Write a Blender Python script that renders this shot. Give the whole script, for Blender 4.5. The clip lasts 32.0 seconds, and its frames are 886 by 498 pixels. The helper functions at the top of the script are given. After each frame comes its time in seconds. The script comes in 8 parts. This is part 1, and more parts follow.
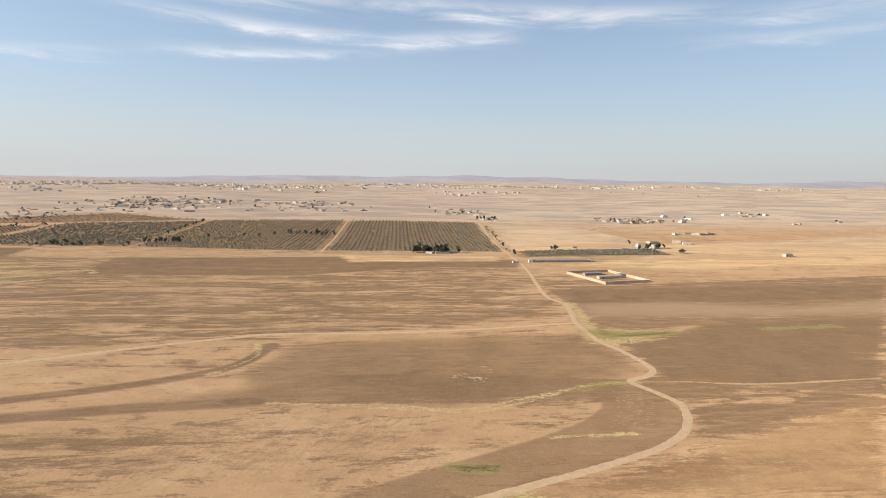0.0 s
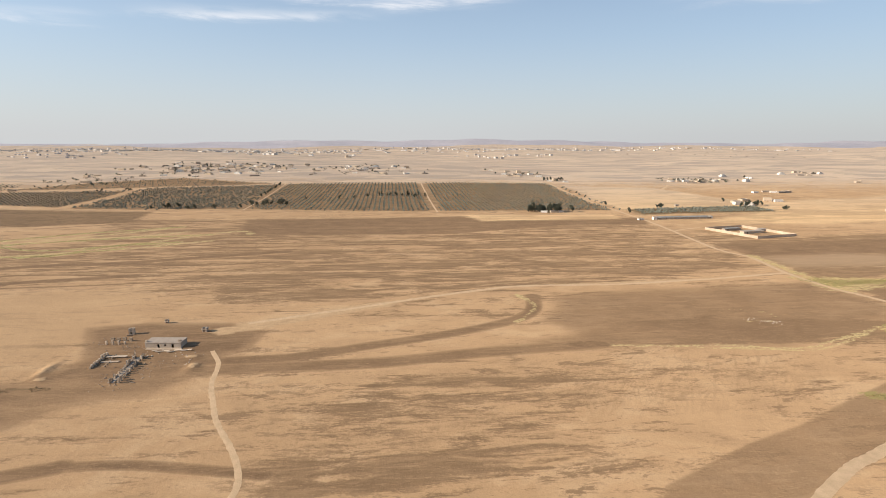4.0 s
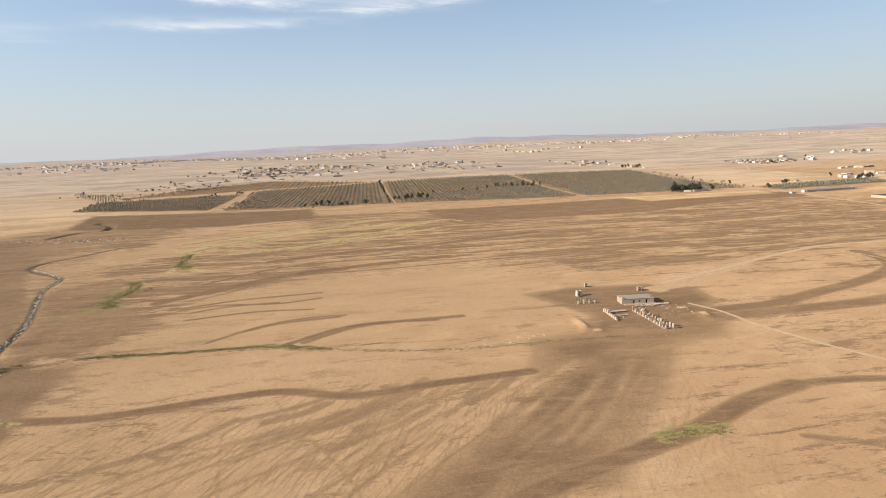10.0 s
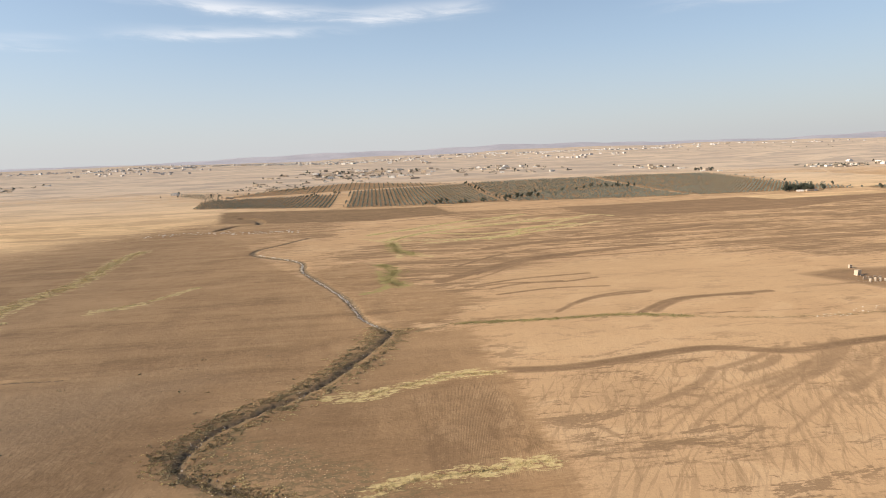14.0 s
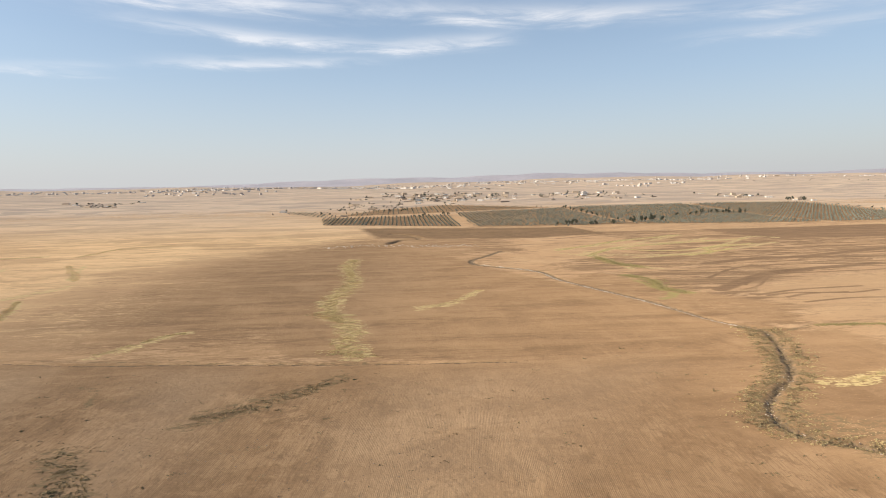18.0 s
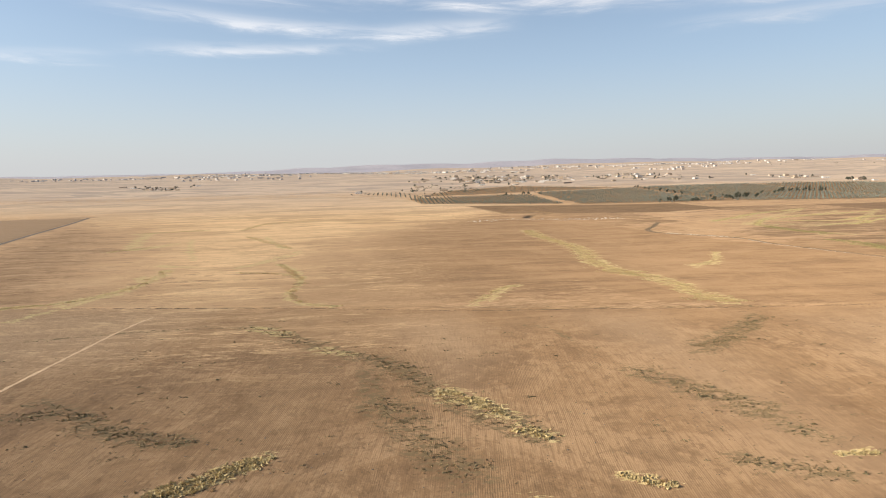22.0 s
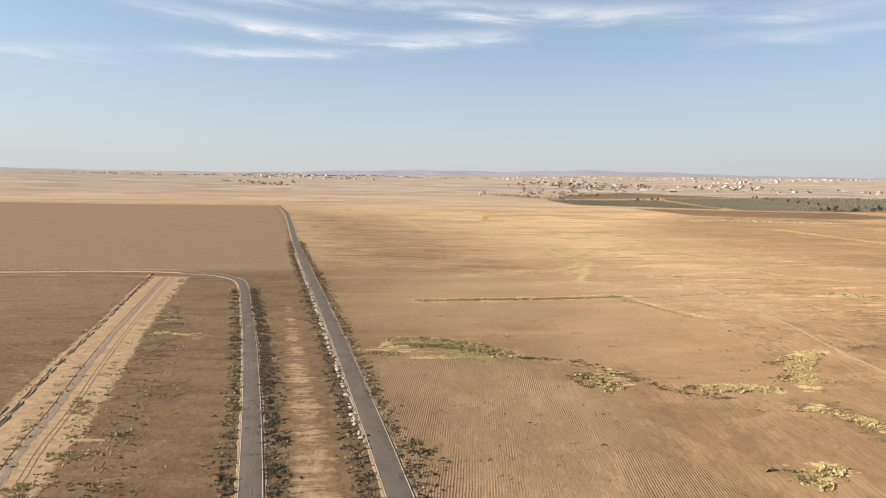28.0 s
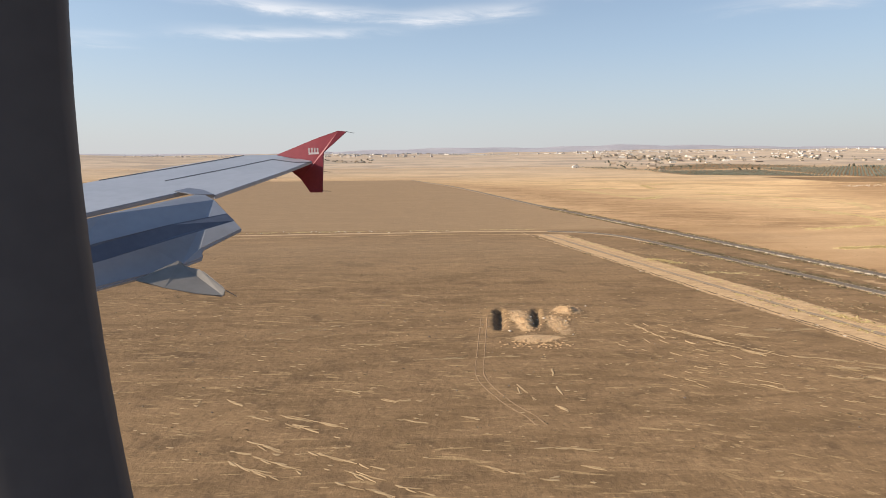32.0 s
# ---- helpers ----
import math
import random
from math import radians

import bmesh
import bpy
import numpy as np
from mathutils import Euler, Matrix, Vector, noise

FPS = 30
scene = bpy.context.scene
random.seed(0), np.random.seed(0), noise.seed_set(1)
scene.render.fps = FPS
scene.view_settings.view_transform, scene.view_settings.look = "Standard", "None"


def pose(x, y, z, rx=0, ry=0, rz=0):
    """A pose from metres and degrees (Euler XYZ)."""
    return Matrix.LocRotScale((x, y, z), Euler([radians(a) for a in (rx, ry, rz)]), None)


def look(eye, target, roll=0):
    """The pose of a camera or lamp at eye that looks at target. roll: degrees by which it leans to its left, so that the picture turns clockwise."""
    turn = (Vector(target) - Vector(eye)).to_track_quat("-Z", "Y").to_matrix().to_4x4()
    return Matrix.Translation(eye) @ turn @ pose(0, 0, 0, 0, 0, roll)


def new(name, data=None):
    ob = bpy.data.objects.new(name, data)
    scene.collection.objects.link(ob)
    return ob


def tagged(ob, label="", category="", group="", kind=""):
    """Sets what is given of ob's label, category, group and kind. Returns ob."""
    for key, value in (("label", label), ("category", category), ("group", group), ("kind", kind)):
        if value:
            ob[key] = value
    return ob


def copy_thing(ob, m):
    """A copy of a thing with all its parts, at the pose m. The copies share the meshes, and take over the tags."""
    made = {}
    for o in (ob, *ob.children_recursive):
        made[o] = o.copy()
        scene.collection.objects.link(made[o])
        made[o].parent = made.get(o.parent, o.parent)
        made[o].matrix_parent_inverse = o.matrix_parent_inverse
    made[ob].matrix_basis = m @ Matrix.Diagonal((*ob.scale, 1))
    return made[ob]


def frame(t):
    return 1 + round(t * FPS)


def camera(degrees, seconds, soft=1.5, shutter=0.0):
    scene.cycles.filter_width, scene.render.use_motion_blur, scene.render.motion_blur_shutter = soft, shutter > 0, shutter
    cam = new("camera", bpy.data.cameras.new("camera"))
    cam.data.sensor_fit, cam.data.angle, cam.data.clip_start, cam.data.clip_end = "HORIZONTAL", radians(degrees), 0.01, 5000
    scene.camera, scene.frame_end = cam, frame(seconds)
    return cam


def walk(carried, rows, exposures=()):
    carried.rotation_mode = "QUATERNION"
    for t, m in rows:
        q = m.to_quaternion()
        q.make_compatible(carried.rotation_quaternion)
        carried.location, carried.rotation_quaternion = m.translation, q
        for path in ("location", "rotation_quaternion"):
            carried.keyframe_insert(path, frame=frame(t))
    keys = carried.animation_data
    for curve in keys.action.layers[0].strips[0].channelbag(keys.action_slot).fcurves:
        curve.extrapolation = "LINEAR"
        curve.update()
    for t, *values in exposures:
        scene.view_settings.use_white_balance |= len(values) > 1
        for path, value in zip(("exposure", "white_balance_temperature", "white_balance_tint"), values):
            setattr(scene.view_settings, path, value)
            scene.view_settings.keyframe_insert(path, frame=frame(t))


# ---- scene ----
cam = camera(79.37, 32.0, 0.95)
PATH = [
    (0, pose(-0.00, -0.00, 97.09, 82.08, -0.98, -4.87)),
    (0.5, pose(-19.13, 0.59, 96.26, 80.95, -1.07, -5.07)),
    (1, pose(-38.27, 1.20, 95.43, 79.74, -1.20, -5.23)),
    (1.5, pose(-57.42, 1.83, 94.57, 78.83, -1.31, -5.44)),
    (2, pose(-76.53, 2.43, 93.64, 78.43, -1.32, -5.53)),
    (2.5, pose(-95.59, 3.02, 92.62, 78.36, -1.24, -5.59)),
    (3, pose(-114.56, 3.63, 91.53, 78.38, -1.05, -5.50)),
    (3.5, pose(-133.42, 4.29, 90.38, 78.40, -0.71, -5.39)),
    (4, pose(-152.09, 5.02, 89.21, 78.39, -0.38, -5.63)),
    (4.5, pose(-170.60, 5.76, 88.02, 78.31, -0.04, -6.11)),
    (5, pose(-188.98, 6.47, 86.85, 78.14, 0.32, -6.68)),
    (5.5, pose(-207.26, 7.09, 85.71, 77.82, 0.72, -7.22)),
    (6, pose(-225.48, 7.59, 84.62, 77.34, 1.18, -7.60)),
    (6.5, pose(-243.53, 7.95, 83.57, 77.19, 1.51, -7.52)),
    (7, pose(-261.39, 8.20, 82.57, 77.57, 1.57, -7.44)),
    (7.5, pose(-279.63, 8.39, 81.62, 78.43, 1.78, -7.08)),
    (8, pose(-298.05, 8.63, 80.75, 79.11, 1.97, -6.99)),
    (8.5, pose(-316.34, 8.91, 79.94, 79.11, 2.02, -7.16)),
    (9, pose(-334.50, 9.23, 79.16, 78.63, 2.03, -7.55)),
    (9.5, pose(-352.65, 9.61, 78.37, 78.25, 2.10, -7.93)),
    (10, pose(-370.78, 10.01, 77.56, 78.51, 2.12, -8.12)),
    (10.5, pose(-388.92, 10.40, 76.70, 79.43, 2.17, -8.10)),
    (11, pose(-407.03, 10.75, 75.84, 80.44, 2.12, -7.97)),
    (11.5, pose(-425.14, 11.09, 74.99, 80.88, 2.04, -7.74)),
    (12, pose(-443.31, 11.39, 74.18, 80.39, 1.98, -7.52)),
    (12.5, pose(-461.45, 11.64, 73.40, 79.50, 1.86, -7.26)),
    (13, pose(-479.57, 11.84, 72.66, 78.71, 1.84, -7.15)),
    (13.5, pose(-497.66, 12.00, 71.99, 78.71, 1.89, -7.15)),
    (14, pose(-515.77, 12.13, 71.37, 79.40, 1.97, -7.28)),
    (14.5, pose(-533.99, 12.25, 70.78, 80.31, 1.96, -7.47)),
    (15, pose(-552.31, 12.39, 70.20, 80.88, 1.88, -7.36)),
    (15.5, pose(-570.74, 12.55, 69.60, 81.22, 1.73, -7.04)),
    (16, pose(-589.29, 12.73, 68.94, 81.44, 1.55, -6.58)),
    (16.5, pose(-607.98, 12.93, 68.21, 81.66, 1.36, -6.07)),
    (17, pose(-626.80, 13.16, 67.37, 81.99, 1.19, -5.59)),
    (17.5, pose(-645.70, 13.35, 66.39, 82.29, 1.04, -5.21)),
    (18, pose(-664.48, 13.46, 65.27, 82.44, 0.96, -4.95)),
    (18.5, pose(-683.12, 13.50, 64.04, 82.42, 1.00, -4.75)),
    (19, pose(-701.55, 13.49, 62.73, 82.33, 1.07, -4.68)),
    (19.5, pose(-719.89, 13.46, 61.41, 82.12, 1.21, -4.68)),
    (20, pose(-738.27, 13.41, 60.12, 81.94, 1.35, -4.76)),
    (20.5, pose(-756.79, 13.32, 58.86, 81.98, 1.36, -4.80)),
    (21, pose(-775.32, 13.23, 57.63, 81.91, 1.28, -4.96)),
    (21.5, pose(-793.70, 13.20, 56.42, 81.78, 1.22, -5.16)),
    (22, pose(-812.00, 13.16, 55.20, 81.12, 1.16, -5.35)),
    (22.5, pose(-830.24, 13.10, 53.97, 80.32, 1.05, -5.40)),
    (23, pose(-848.57, 13.00, 52.75, 79.90, 0.92, -5.23)),
    (23.5, pose(-867.16, 12.85, 51.56, 80.04, 0.90, -4.75)),
    (24, pose(-885.39, 12.67, 50.49, 80.50, 0.84, -4.45)),
    (24.5, pose(-903.47, 12.52, 49.52, 80.84, 0.74, -4.29)),
    (25, pose(-921.53, 12.37, 48.63, 80.78, 0.53, -4.31)),
    (25.5, pose(-939.61, 12.20, 47.78, 80.54, 0.25, -4.43)),
    (26, pose(-957.71, 11.97, 46.96, 80.35, -0.08, -4.58)),
    (26.5, pose(-975.86, 11.65, 46.14, 80.42, -0.39, -4.69)),
    (27, pose(-994.10, 11.22, 45.31, 80.99, -0.67, -4.69)),
    (27.5, pose(-1012.46, 10.62, 44.45, 81.52, -0.85, -4.58)),
    (28, pose(-1030.92, 9.86, 43.54, 81.99, -0.94, -4.32)),
    (28.5, pose(-1049.43, 8.94, 42.60, 82.11, -0.93, -3.96)),
    (29, pose(-1068.01, 7.92, 41.64, 81.99, -0.85, -3.59)),
    (29.5, pose(-1086.81, 6.77, 40.70, 81.72, -0.64, -3.29)),
    (30, pose(-1105.98, 5.51, 39.78, 81.43, -0.42, -3.17)),
    (30.5, pose(-1125.43, 4.17, 38.89, 81.16, -0.27, -3.02)),
    (31, pose(-1145.00, 2.78, 38.01, 80.65, -0.11, -2.93)),
    (31.5, pose(-1164.53, 1.39, 37.13, 80.15, 0.10, -2.79)),
    (32, pose(-1184.00, 0.00, 36.26, 79.72, 0.27, -2.76)),
]
walk(cam, PATH, [(0.0, 0.85)])

# ---- sky, sun and light ----
SUN_ELEVATION, SUN_AZIMUTH = radians(25), radians(-97)   # azimuth from +y towards +x
world = bpy.data.worlds.new("sky")
scene.world = world
world.use_nodes = True
wt = world.node_tree
wt.nodes.clear()


def wnode(kind, **values):
    n = wt.nodes.new(kind)
    for k, v in values.items():
        if k == "op":
            n.operation = v
        else:
            n.inputs[int(k[1:])].default_value = v
    return n


def wmath(op, a, b=None):
    n = wt.nodes.new("ShaderNodeMath")
    n.operation = op
    for i, v in enumerate((a, b)):
        if v is None:
            continue
        if isinstance(v, (int, float)):
            n.inputs[i].default_value = v
        else:
            wt.links.new(v, n.inputs[i])
    return n.outputs[0]


sky = wt.nodes.new("ShaderNodeTexSky")
sky.sky_type = 'NISHITA'
sky.sun_disc = False
sky.sun_elevation, sky.sun_rotation = SUN_ELEVATION, SUN_AZIMUTH
sky.altitude, sky.air_density, sky.dust_density, sky.ozone_density = 600, 1.0, 0.8, 1.3
coord = wt.nodes.new("ShaderNodeTexCoord")
split = wt.nodes.new("ShaderNodeSeparateXYZ")
wt.links.new(coord.outputs["Generated"], split.inputs[0])
azim = wmath('MULTIPLY', wmath('ARCTAN2', split.outputs[0], split.outputs[1]), 180 / math.pi)
elev = wmath('MULTIPLY', wmath('ARCSINE', split.outputs[2]), 180 / math.pi)
wisp = wt.nodes.new("ShaderNodeTexNoise")
wisp.inputs["Scale"].default_value, wisp.inputs["Detail"].default_value = 1.0, 7
wisp.inputs["Roughness"].default_value, wisp.inputs["Distortion"].default_value = 0.62, 0.5
pos = wt.nodes.new("ShaderNodeCombineXYZ")
wt.links.new(wmath('MULTIPLY', azim, 0.11), pos.inputs[0])
wt.links.new(wmath('ADD', wmath('MULTIPLY', elev, 0.75), wmath('MULTIPLY', azim, 0.02)), pos.inputs[1])
wt.links.new(pos.outputs[0], wisp.inputs["Vector"])
bend = wmath('MULTIPLY', wmath('SUBTRACT', wisp.outputs[0], 0.5), 2.2)


def streak(a0, e0, a1, e1, thick, weight):
    """A thin cirrus band between two directions in the sky (degrees)."""
    am, em, half = (a0 + a1) / 2, (e0 + e1) / 2, abs(a1 - a0) / 2
    slope = (e1 - e0) / (a1 - a0)
    da = wmath('SUBTRACT', azim, am)
    de = wmath('SUBTRACT', wmath('SUBTRACT', wmath('ADD', elev, bend), em), wmath('MULTIPLY', da, slope))
    u = wmath('POWER', wmath('ABSOLUTE', wmath('DIVIDE', da, half)), 4.0)
    v = wmath('POWER', wmath('ABSOLUTE', wmath('DIVIDE', de, thick)), 2.0)
    return wmath('MULTIPLY', wmath('EXPONENT', wmath('MULTIPLY', wmath('ADD', u, v), -1.0)), weight)


total = None
for args in ((-24, 14.3, 0, 13.2, 0.55, 0.8), (-1, 13.2, 12, 13.8, 0.7, 0.9), (-22, 11.0, -3, 11.8, 0.45, 0.75),
             (0, 16.6, 30, 15.0, 0.9, 0.85), (29, 12.4, 46, 12.2, 0.5, 0.6), (33, 14.3, 52, 14.0, 0.8, 0.7),
             (-36, 9.2, -26, 10.1, 0.5, 0.5), (-34, 16.5, -4, 16.8, 1.3, 0.65), (-30, 19.5, 40, 20.5, 2.2, 0.6),
             (-120, 14, -45, 15, 3.0, 0.5), (60, 14, 140, 18, 3.5, 0.6)):
    s = streak(*args)
    total = s if total is None else wmath('ADD', total, s)
shape = wmath('MULTIPLY', wisp.outputs[0], 1.55)
cover = wmath('MINIMUM', wmath('MULTIPLY', total, wmath('POWER', shape, 2.4)), 0.8)
haze = wt.nodes.new("ShaderNodeMix")          # dusty air pales the sky towards the horizon
haze.data_type = 'RGBA'
wt.links.new(wmath('MINIMUM', wmath('MAXIMUM', wmath('SUBTRACT', 0.94, wmath('MULTIPLY', wmath('ABSOLUTE', elev), 0.042)), 0.0), 0.92), haze.inputs["Factor"])
wt.links.new(sky.outputs[0], haze.inputs["A"])
air = wt.nodes.new("ShaderNodeMix")           # whitish dust low down, bluer above
air.data_type = 'RGBA'
wt.links.new(wmath('MINIMUM', wmath('MULTIPLY', wmath('ABSOLUTE', elev), 0.1), 1.0), air.inputs["Factor"])
air.inputs["A"].default_value = (4.05, 4.15, 4.3, 1)
air.inputs["B"].default_value = (3.35, 4.0, 4.85, 1)
wt.links.new(air.outputs["Result"], haze.inputs["B"])
mixc = wt.nodes.new("ShaderNodeMix")
mixc.data_type = 'RGBA'
wt.links.new(cover, mixc.inputs["Factor"])
wt.links.new(haze.outputs["Result"], mixc.inputs["A"])
mixc.inputs["B"].default_value = (6.0, 6.1, 6.4, 1)
back = wnode("ShaderNodeBackground", _1=0.085)
away = wt.nodes.new("ShaderNodeMix")          # the air is dimmer away from the sun
away.data_type, away.blend_type = 'RGBA', 'MULTIPLY'
away.inputs["Factor"].default_value = 1.0
wt.links.new(mixc.outputs["Result"], away.inputs["A"])
dim = wmath('SUBTRACT', 1.0, wmath('MULTIPLY', wmath('MINIMUM', wmath('MAXIMUM', azim, 0.0), 60.0), 0.0026))
grey = wt.nodes.new("ShaderNodeCombineXYZ")
for i in range(3):
    wt.links.new(dim, grey.inputs[i])
wt.links.new(grey.outputs[0], away.inputs["B"])
wt.links.new(away.outputs["Result"], back.inputs[0])
wout = wt.nodes.new("ShaderNodeOutputWorld")
wt.links.new(back.outputs[0], wout.inputs[0])

sun = new("sun", bpy.data.lights.new("sun", 'SUN'))
sun.data.energy, sun.data.angle, sun.data.color = 3.6, radians(0.6), (1.0, 0.87, 0.715)
SUN_WAY = Vector((math.sin(SUN_AZIMUTH) * math.cos(SUN_ELEVATION), math.cos(SUN_AZIMUTH) * math.cos(SUN_ELEVATION), math.sin(SUN_ELEVATION)))
sun.matrix_world = look(SUN_WAY * 500, (0, 0, 0))

# ---- materials ----


class Nodes:
    """A small writer of node materials."""

    def __init__(self, name, rough=0.9, metal=0.0, spec=0.25):
        self.mat = bpy.data.materials.new(name)
        self.mat.use_nodes = True
        self.t = self.mat.node_tree
        self.shader = self.t.nodes["Principled BSDF"]
        self.shader.inputs["Roughness"].default_value = rough
        self.shader.inputs["Metallic"].default_value = metal
        self.shader.inputs["Specular IOR Level"].default_value = spec
        g = self.t.nodes.new("ShaderNodeTexCoord")
        self.place = g.outputs["Object"]

    def put(self, v, socket):
        if isinstance(v, bpy.types.NodeSocket):
            self.t.links.new(v, socket)
        else:
            socket.default_value = v

    def m(self, op, a, b=0.0, c=0.0):
        n = self.t.nodes.new("ShaderNodeMath")
        n.operation = op
        for i, v in enumerate((a, b, c)):
            self.put(v, n.inputs[i])
        return n.outputs[0]

    def noise(self, scale, detail=4, rough=0.55, stretch=(1, 1, 1), distort=0.0, where=None):
        mp = self.t.nodes.new("ShaderNodeMapping")
        mp.inputs["Scale"].default_value = stretch
        self.t.links.new(where or self.place, mp.inputs[0])
        n = self.t.nodes.new("ShaderNodeTexNoise")
        n.inputs["Scale"].default_value, n.inputs["Detail"].default_value = scale, detail
        n.inputs["Roughness"].default_value, n.inputs["Distortion"].default_value = rough, distort
        self.t.links.new(mp.outputs[0], n.inputs["Vector"])
        return n.outputs[0]

    def step(self, v, lo, hi):
        n = self.t.nodes.new("ShaderNodeMapRange")
        n.interpolation_type = 'SMOOTHSTEP'
        self.put(v, n.inputs[0])
        n.inputs[1].default_value, n.inputs[2].default_value = lo, hi
        return n.outputs[0]

    def mix(self, fac, a, b):
        n = self.t.nodes.new("ShaderNodeMix")
        n.data_type = 'RGBA'
        for v, k in ((fac, "Factor"), (a, "A"), (b, "B")):
            if isinstance(v, tuple) and len(v) == 3:
                v = (*v, 1)
            self.put(v, n.inputs[k])
        return n.outputs["Result"]

    def attr(self, name):
        n = self.t.nodes.new("ShaderNodeAttribute")
        n.attribute_name = name
        return n.outputs["Fac"]

    def rand(self):
        return self.t.nodes.new("ShaderNodeObjectInfo").outputs["Random"]

    def island(self):
        return self.t.nodes.new("ShaderNodeNewGeometry").outputs["Random Per Island"]

    def bump(self, height, dist, strength=1.0, before=None):
        n = self.t.nodes.new("ShaderNodeBump")
        n.inputs["Strength"].default_value, n.inputs["Distance"].default_value = strength, dist
        self.t.links.new(height, n.inputs["Height"])
        if before is not None:
            self.t.links.new(before, n.inputs["Normal"])
        return n.outputs[0]

    def done(self, colour, normal=None):
        self.put((*colour, 1) if isinstance(colour, tuple) else colour, self.shader.inputs["Base Color"])
        if normal is not None:
            self.t.links.new(normal, self.shader.inputs["Normal"])
        return self.mat


def plain(name, a, b, scale, rough=0.9, metal=0.0, bumpy=0.0, spec=0.25, vary=0.0):
    """Two tones mixed by noise at two scales, with fine relief."""
    n = Nodes(name, rough, metal, spec)
    f = n.m('ADD', n.m('MULTIPLY', n.noise(scale, 5), 0.6), n.m('MULTIPLY', n.noise(scale * 9, 3), 0.4))
    f = n.step(f, 0.33, 0.67)
    if vary:
        f = n.m('ADD', n.m('MULTIPLY', f, 1 - vary), n.m('MULTIPLY', n.rand(), vary))
    return n.done(n.mix(f, a, b), n.bump(n.noise(scale * 12, 4), bumpy) if bumpy else None)


def ground_material():
    n = Nodes("dry_soil", 0.95, 0, 0.1)
    n.put(n.m('ADD', 0.12, n.m('MULTIPLY', n.attr("till"), 0.4)), n.shader.inputs["Diffuse Roughness"])
    big = n.noise(0.006, 4)
    mid = n.noise(0.05, 5, 0.6)
    fine = n.noise(0.8, 5, 0.65)
    grit = n.noise(4.0, 3, 0.7)
    s1 = n.noise(0.010, 5, 0.6, (1.0, 7.0, 1), 0.7)
    s2 = n.noise(0.045, 5, 0.62, (1.0, 5.0, 1), 0.9)
    s3 = n.noise(0.22, 5, 0.66, (1.0, 4.5, 1), 0.6)
    away = n.noise(0.05, 5, 0.62, (4.0, 0.7, 1), 0.4)
    streaks = n.m('ADD', n.m('MULTIPLY', s1, 0.48), n.m('ADD', n.m('MULTIPLY', s2, 0.32), n.m('MULTIPLY', s3, 0.20)))
    rag = n.m('ADD', n.m('MULTIPLY', n.m('SUBTRACT', s2, 0.5), 1.5), n.m('ADD', n.m('MULTIPLY', n.m('SUBTRACT', s3, 0.5), 1.2), n.m('MULTIPLY', n.m('SUBTRACT', fine, 0.5), 0.5)))

    def mask(name, lo=0.4, hi=0.6, k=1.0):
        a = n.attr(name)
        return n.m('MULTIPLY', n.step(n.m('ADD', a, n.m('MULTIPLY', rag, k)), lo, hi), n.step(a, 0.02, 0.22))

    light = n.mix(n.step(big, 0.35, 0.65), (0.578, 0.37, 0.196), (0.51, 0.322, 0.168))
    light = n.mix(n.m('MULTIPLY', n.step(mid, 0.45, 0.7), 0.35), light, (0.46, 0.291, 0.151))
    bare = n.noise(0.028, 5, 0.6, (1, 1.7, 1), 0.7)
    light = n.mix(n.m('MULTIPLY', n.step(bare, 0.5, 0.62), 0.5), light, (0.63, 0.424, 0.238))
    light = n.mix(n.m('MULTIPLY', n.m('SUBTRACT', 1.0, n.step(bare, 0.36, 0.47)), 0.4), light, (0.45, 0.287, 0.153))
    scribble = n.m('MULTIPLY', n.step(n.noise(0.17, 5, 0.7, (1, 2.6, 1), 0.4), 0.57, 0.64), n.step(n.noise(0.019, 4, 0.6, (1, 1.5, 1)), 0.48, 0.6))
    light = n.mix(n.m('MULTIPLY', scribble, 0.7), light, (0.29, 0.185, 0.1))
    smear = n.m('ADD', n.m('MULTIPLY', n.noise(0.05, 6, 0.68, (1, 3.4, 1), 0.5), 0.75), n.m('MULTIPLY', n.noise(0.6, 4, 0.7, (1, 2.2, 1)), 0.25))
    where = n.step(n.noise(0.0095, 4, 0.6, (1, 2.0, 1), 0.4), 0.44, 0.56)
    light = n.mix(n.m('MULTIPLY', n.m('MULTIPLY', n.step(smear, 0.54, 0.575), where), 0.8), light, (0.27, 0.17, 0.092))
    lumpy = n.m('ADD', n.m('MULTIPLY', n.noise(0.11, 6, 0.7, (1, 3.0, 1), 0.4), 0.65), n.m('MULTIPLY', n.noise(0.7, 4, 0.7, (1, 1.8, 1)), 0.35))
    light = n.mix(n.m('MULTIPLY', n.m('MULTIPLY', n.step(lumpy, 0.505, 0.56), n.step(n.attr("lumps"), 0.1, 0.7)), 0.65), light, (0.28, 0.178, 0.097))
    dark = n.mix(n.step(s2, 0.38, 0.62), (0.335, 0.212, 0.113), (0.235, 0.146, 0.077))
    dark = n.mix(n.m('MULTIPLY', n.step(s3, 0.5, 0.72), 0.6), dark, (0.39, 0.253, 0.139))
    shift = n.m('MULTIPLY', n.attr("dark"), 0.15)
    near_till = n.step(n.attr("furrow"), 0.03, 0.2)
    level = n.m('SUBTRACT', 1.0, n.m('MULTIPLY', near_till, 0.8))
    col = n.mix(n.m('MULTIPLY', n.step(n.m('ADD', n.m('ADD', streaks, n.m('MULTIPLY', n.m('SUBTRACT', fine, 0.5), 0.12)), shift), 0.525, 0.605), 0.92), light, dark)
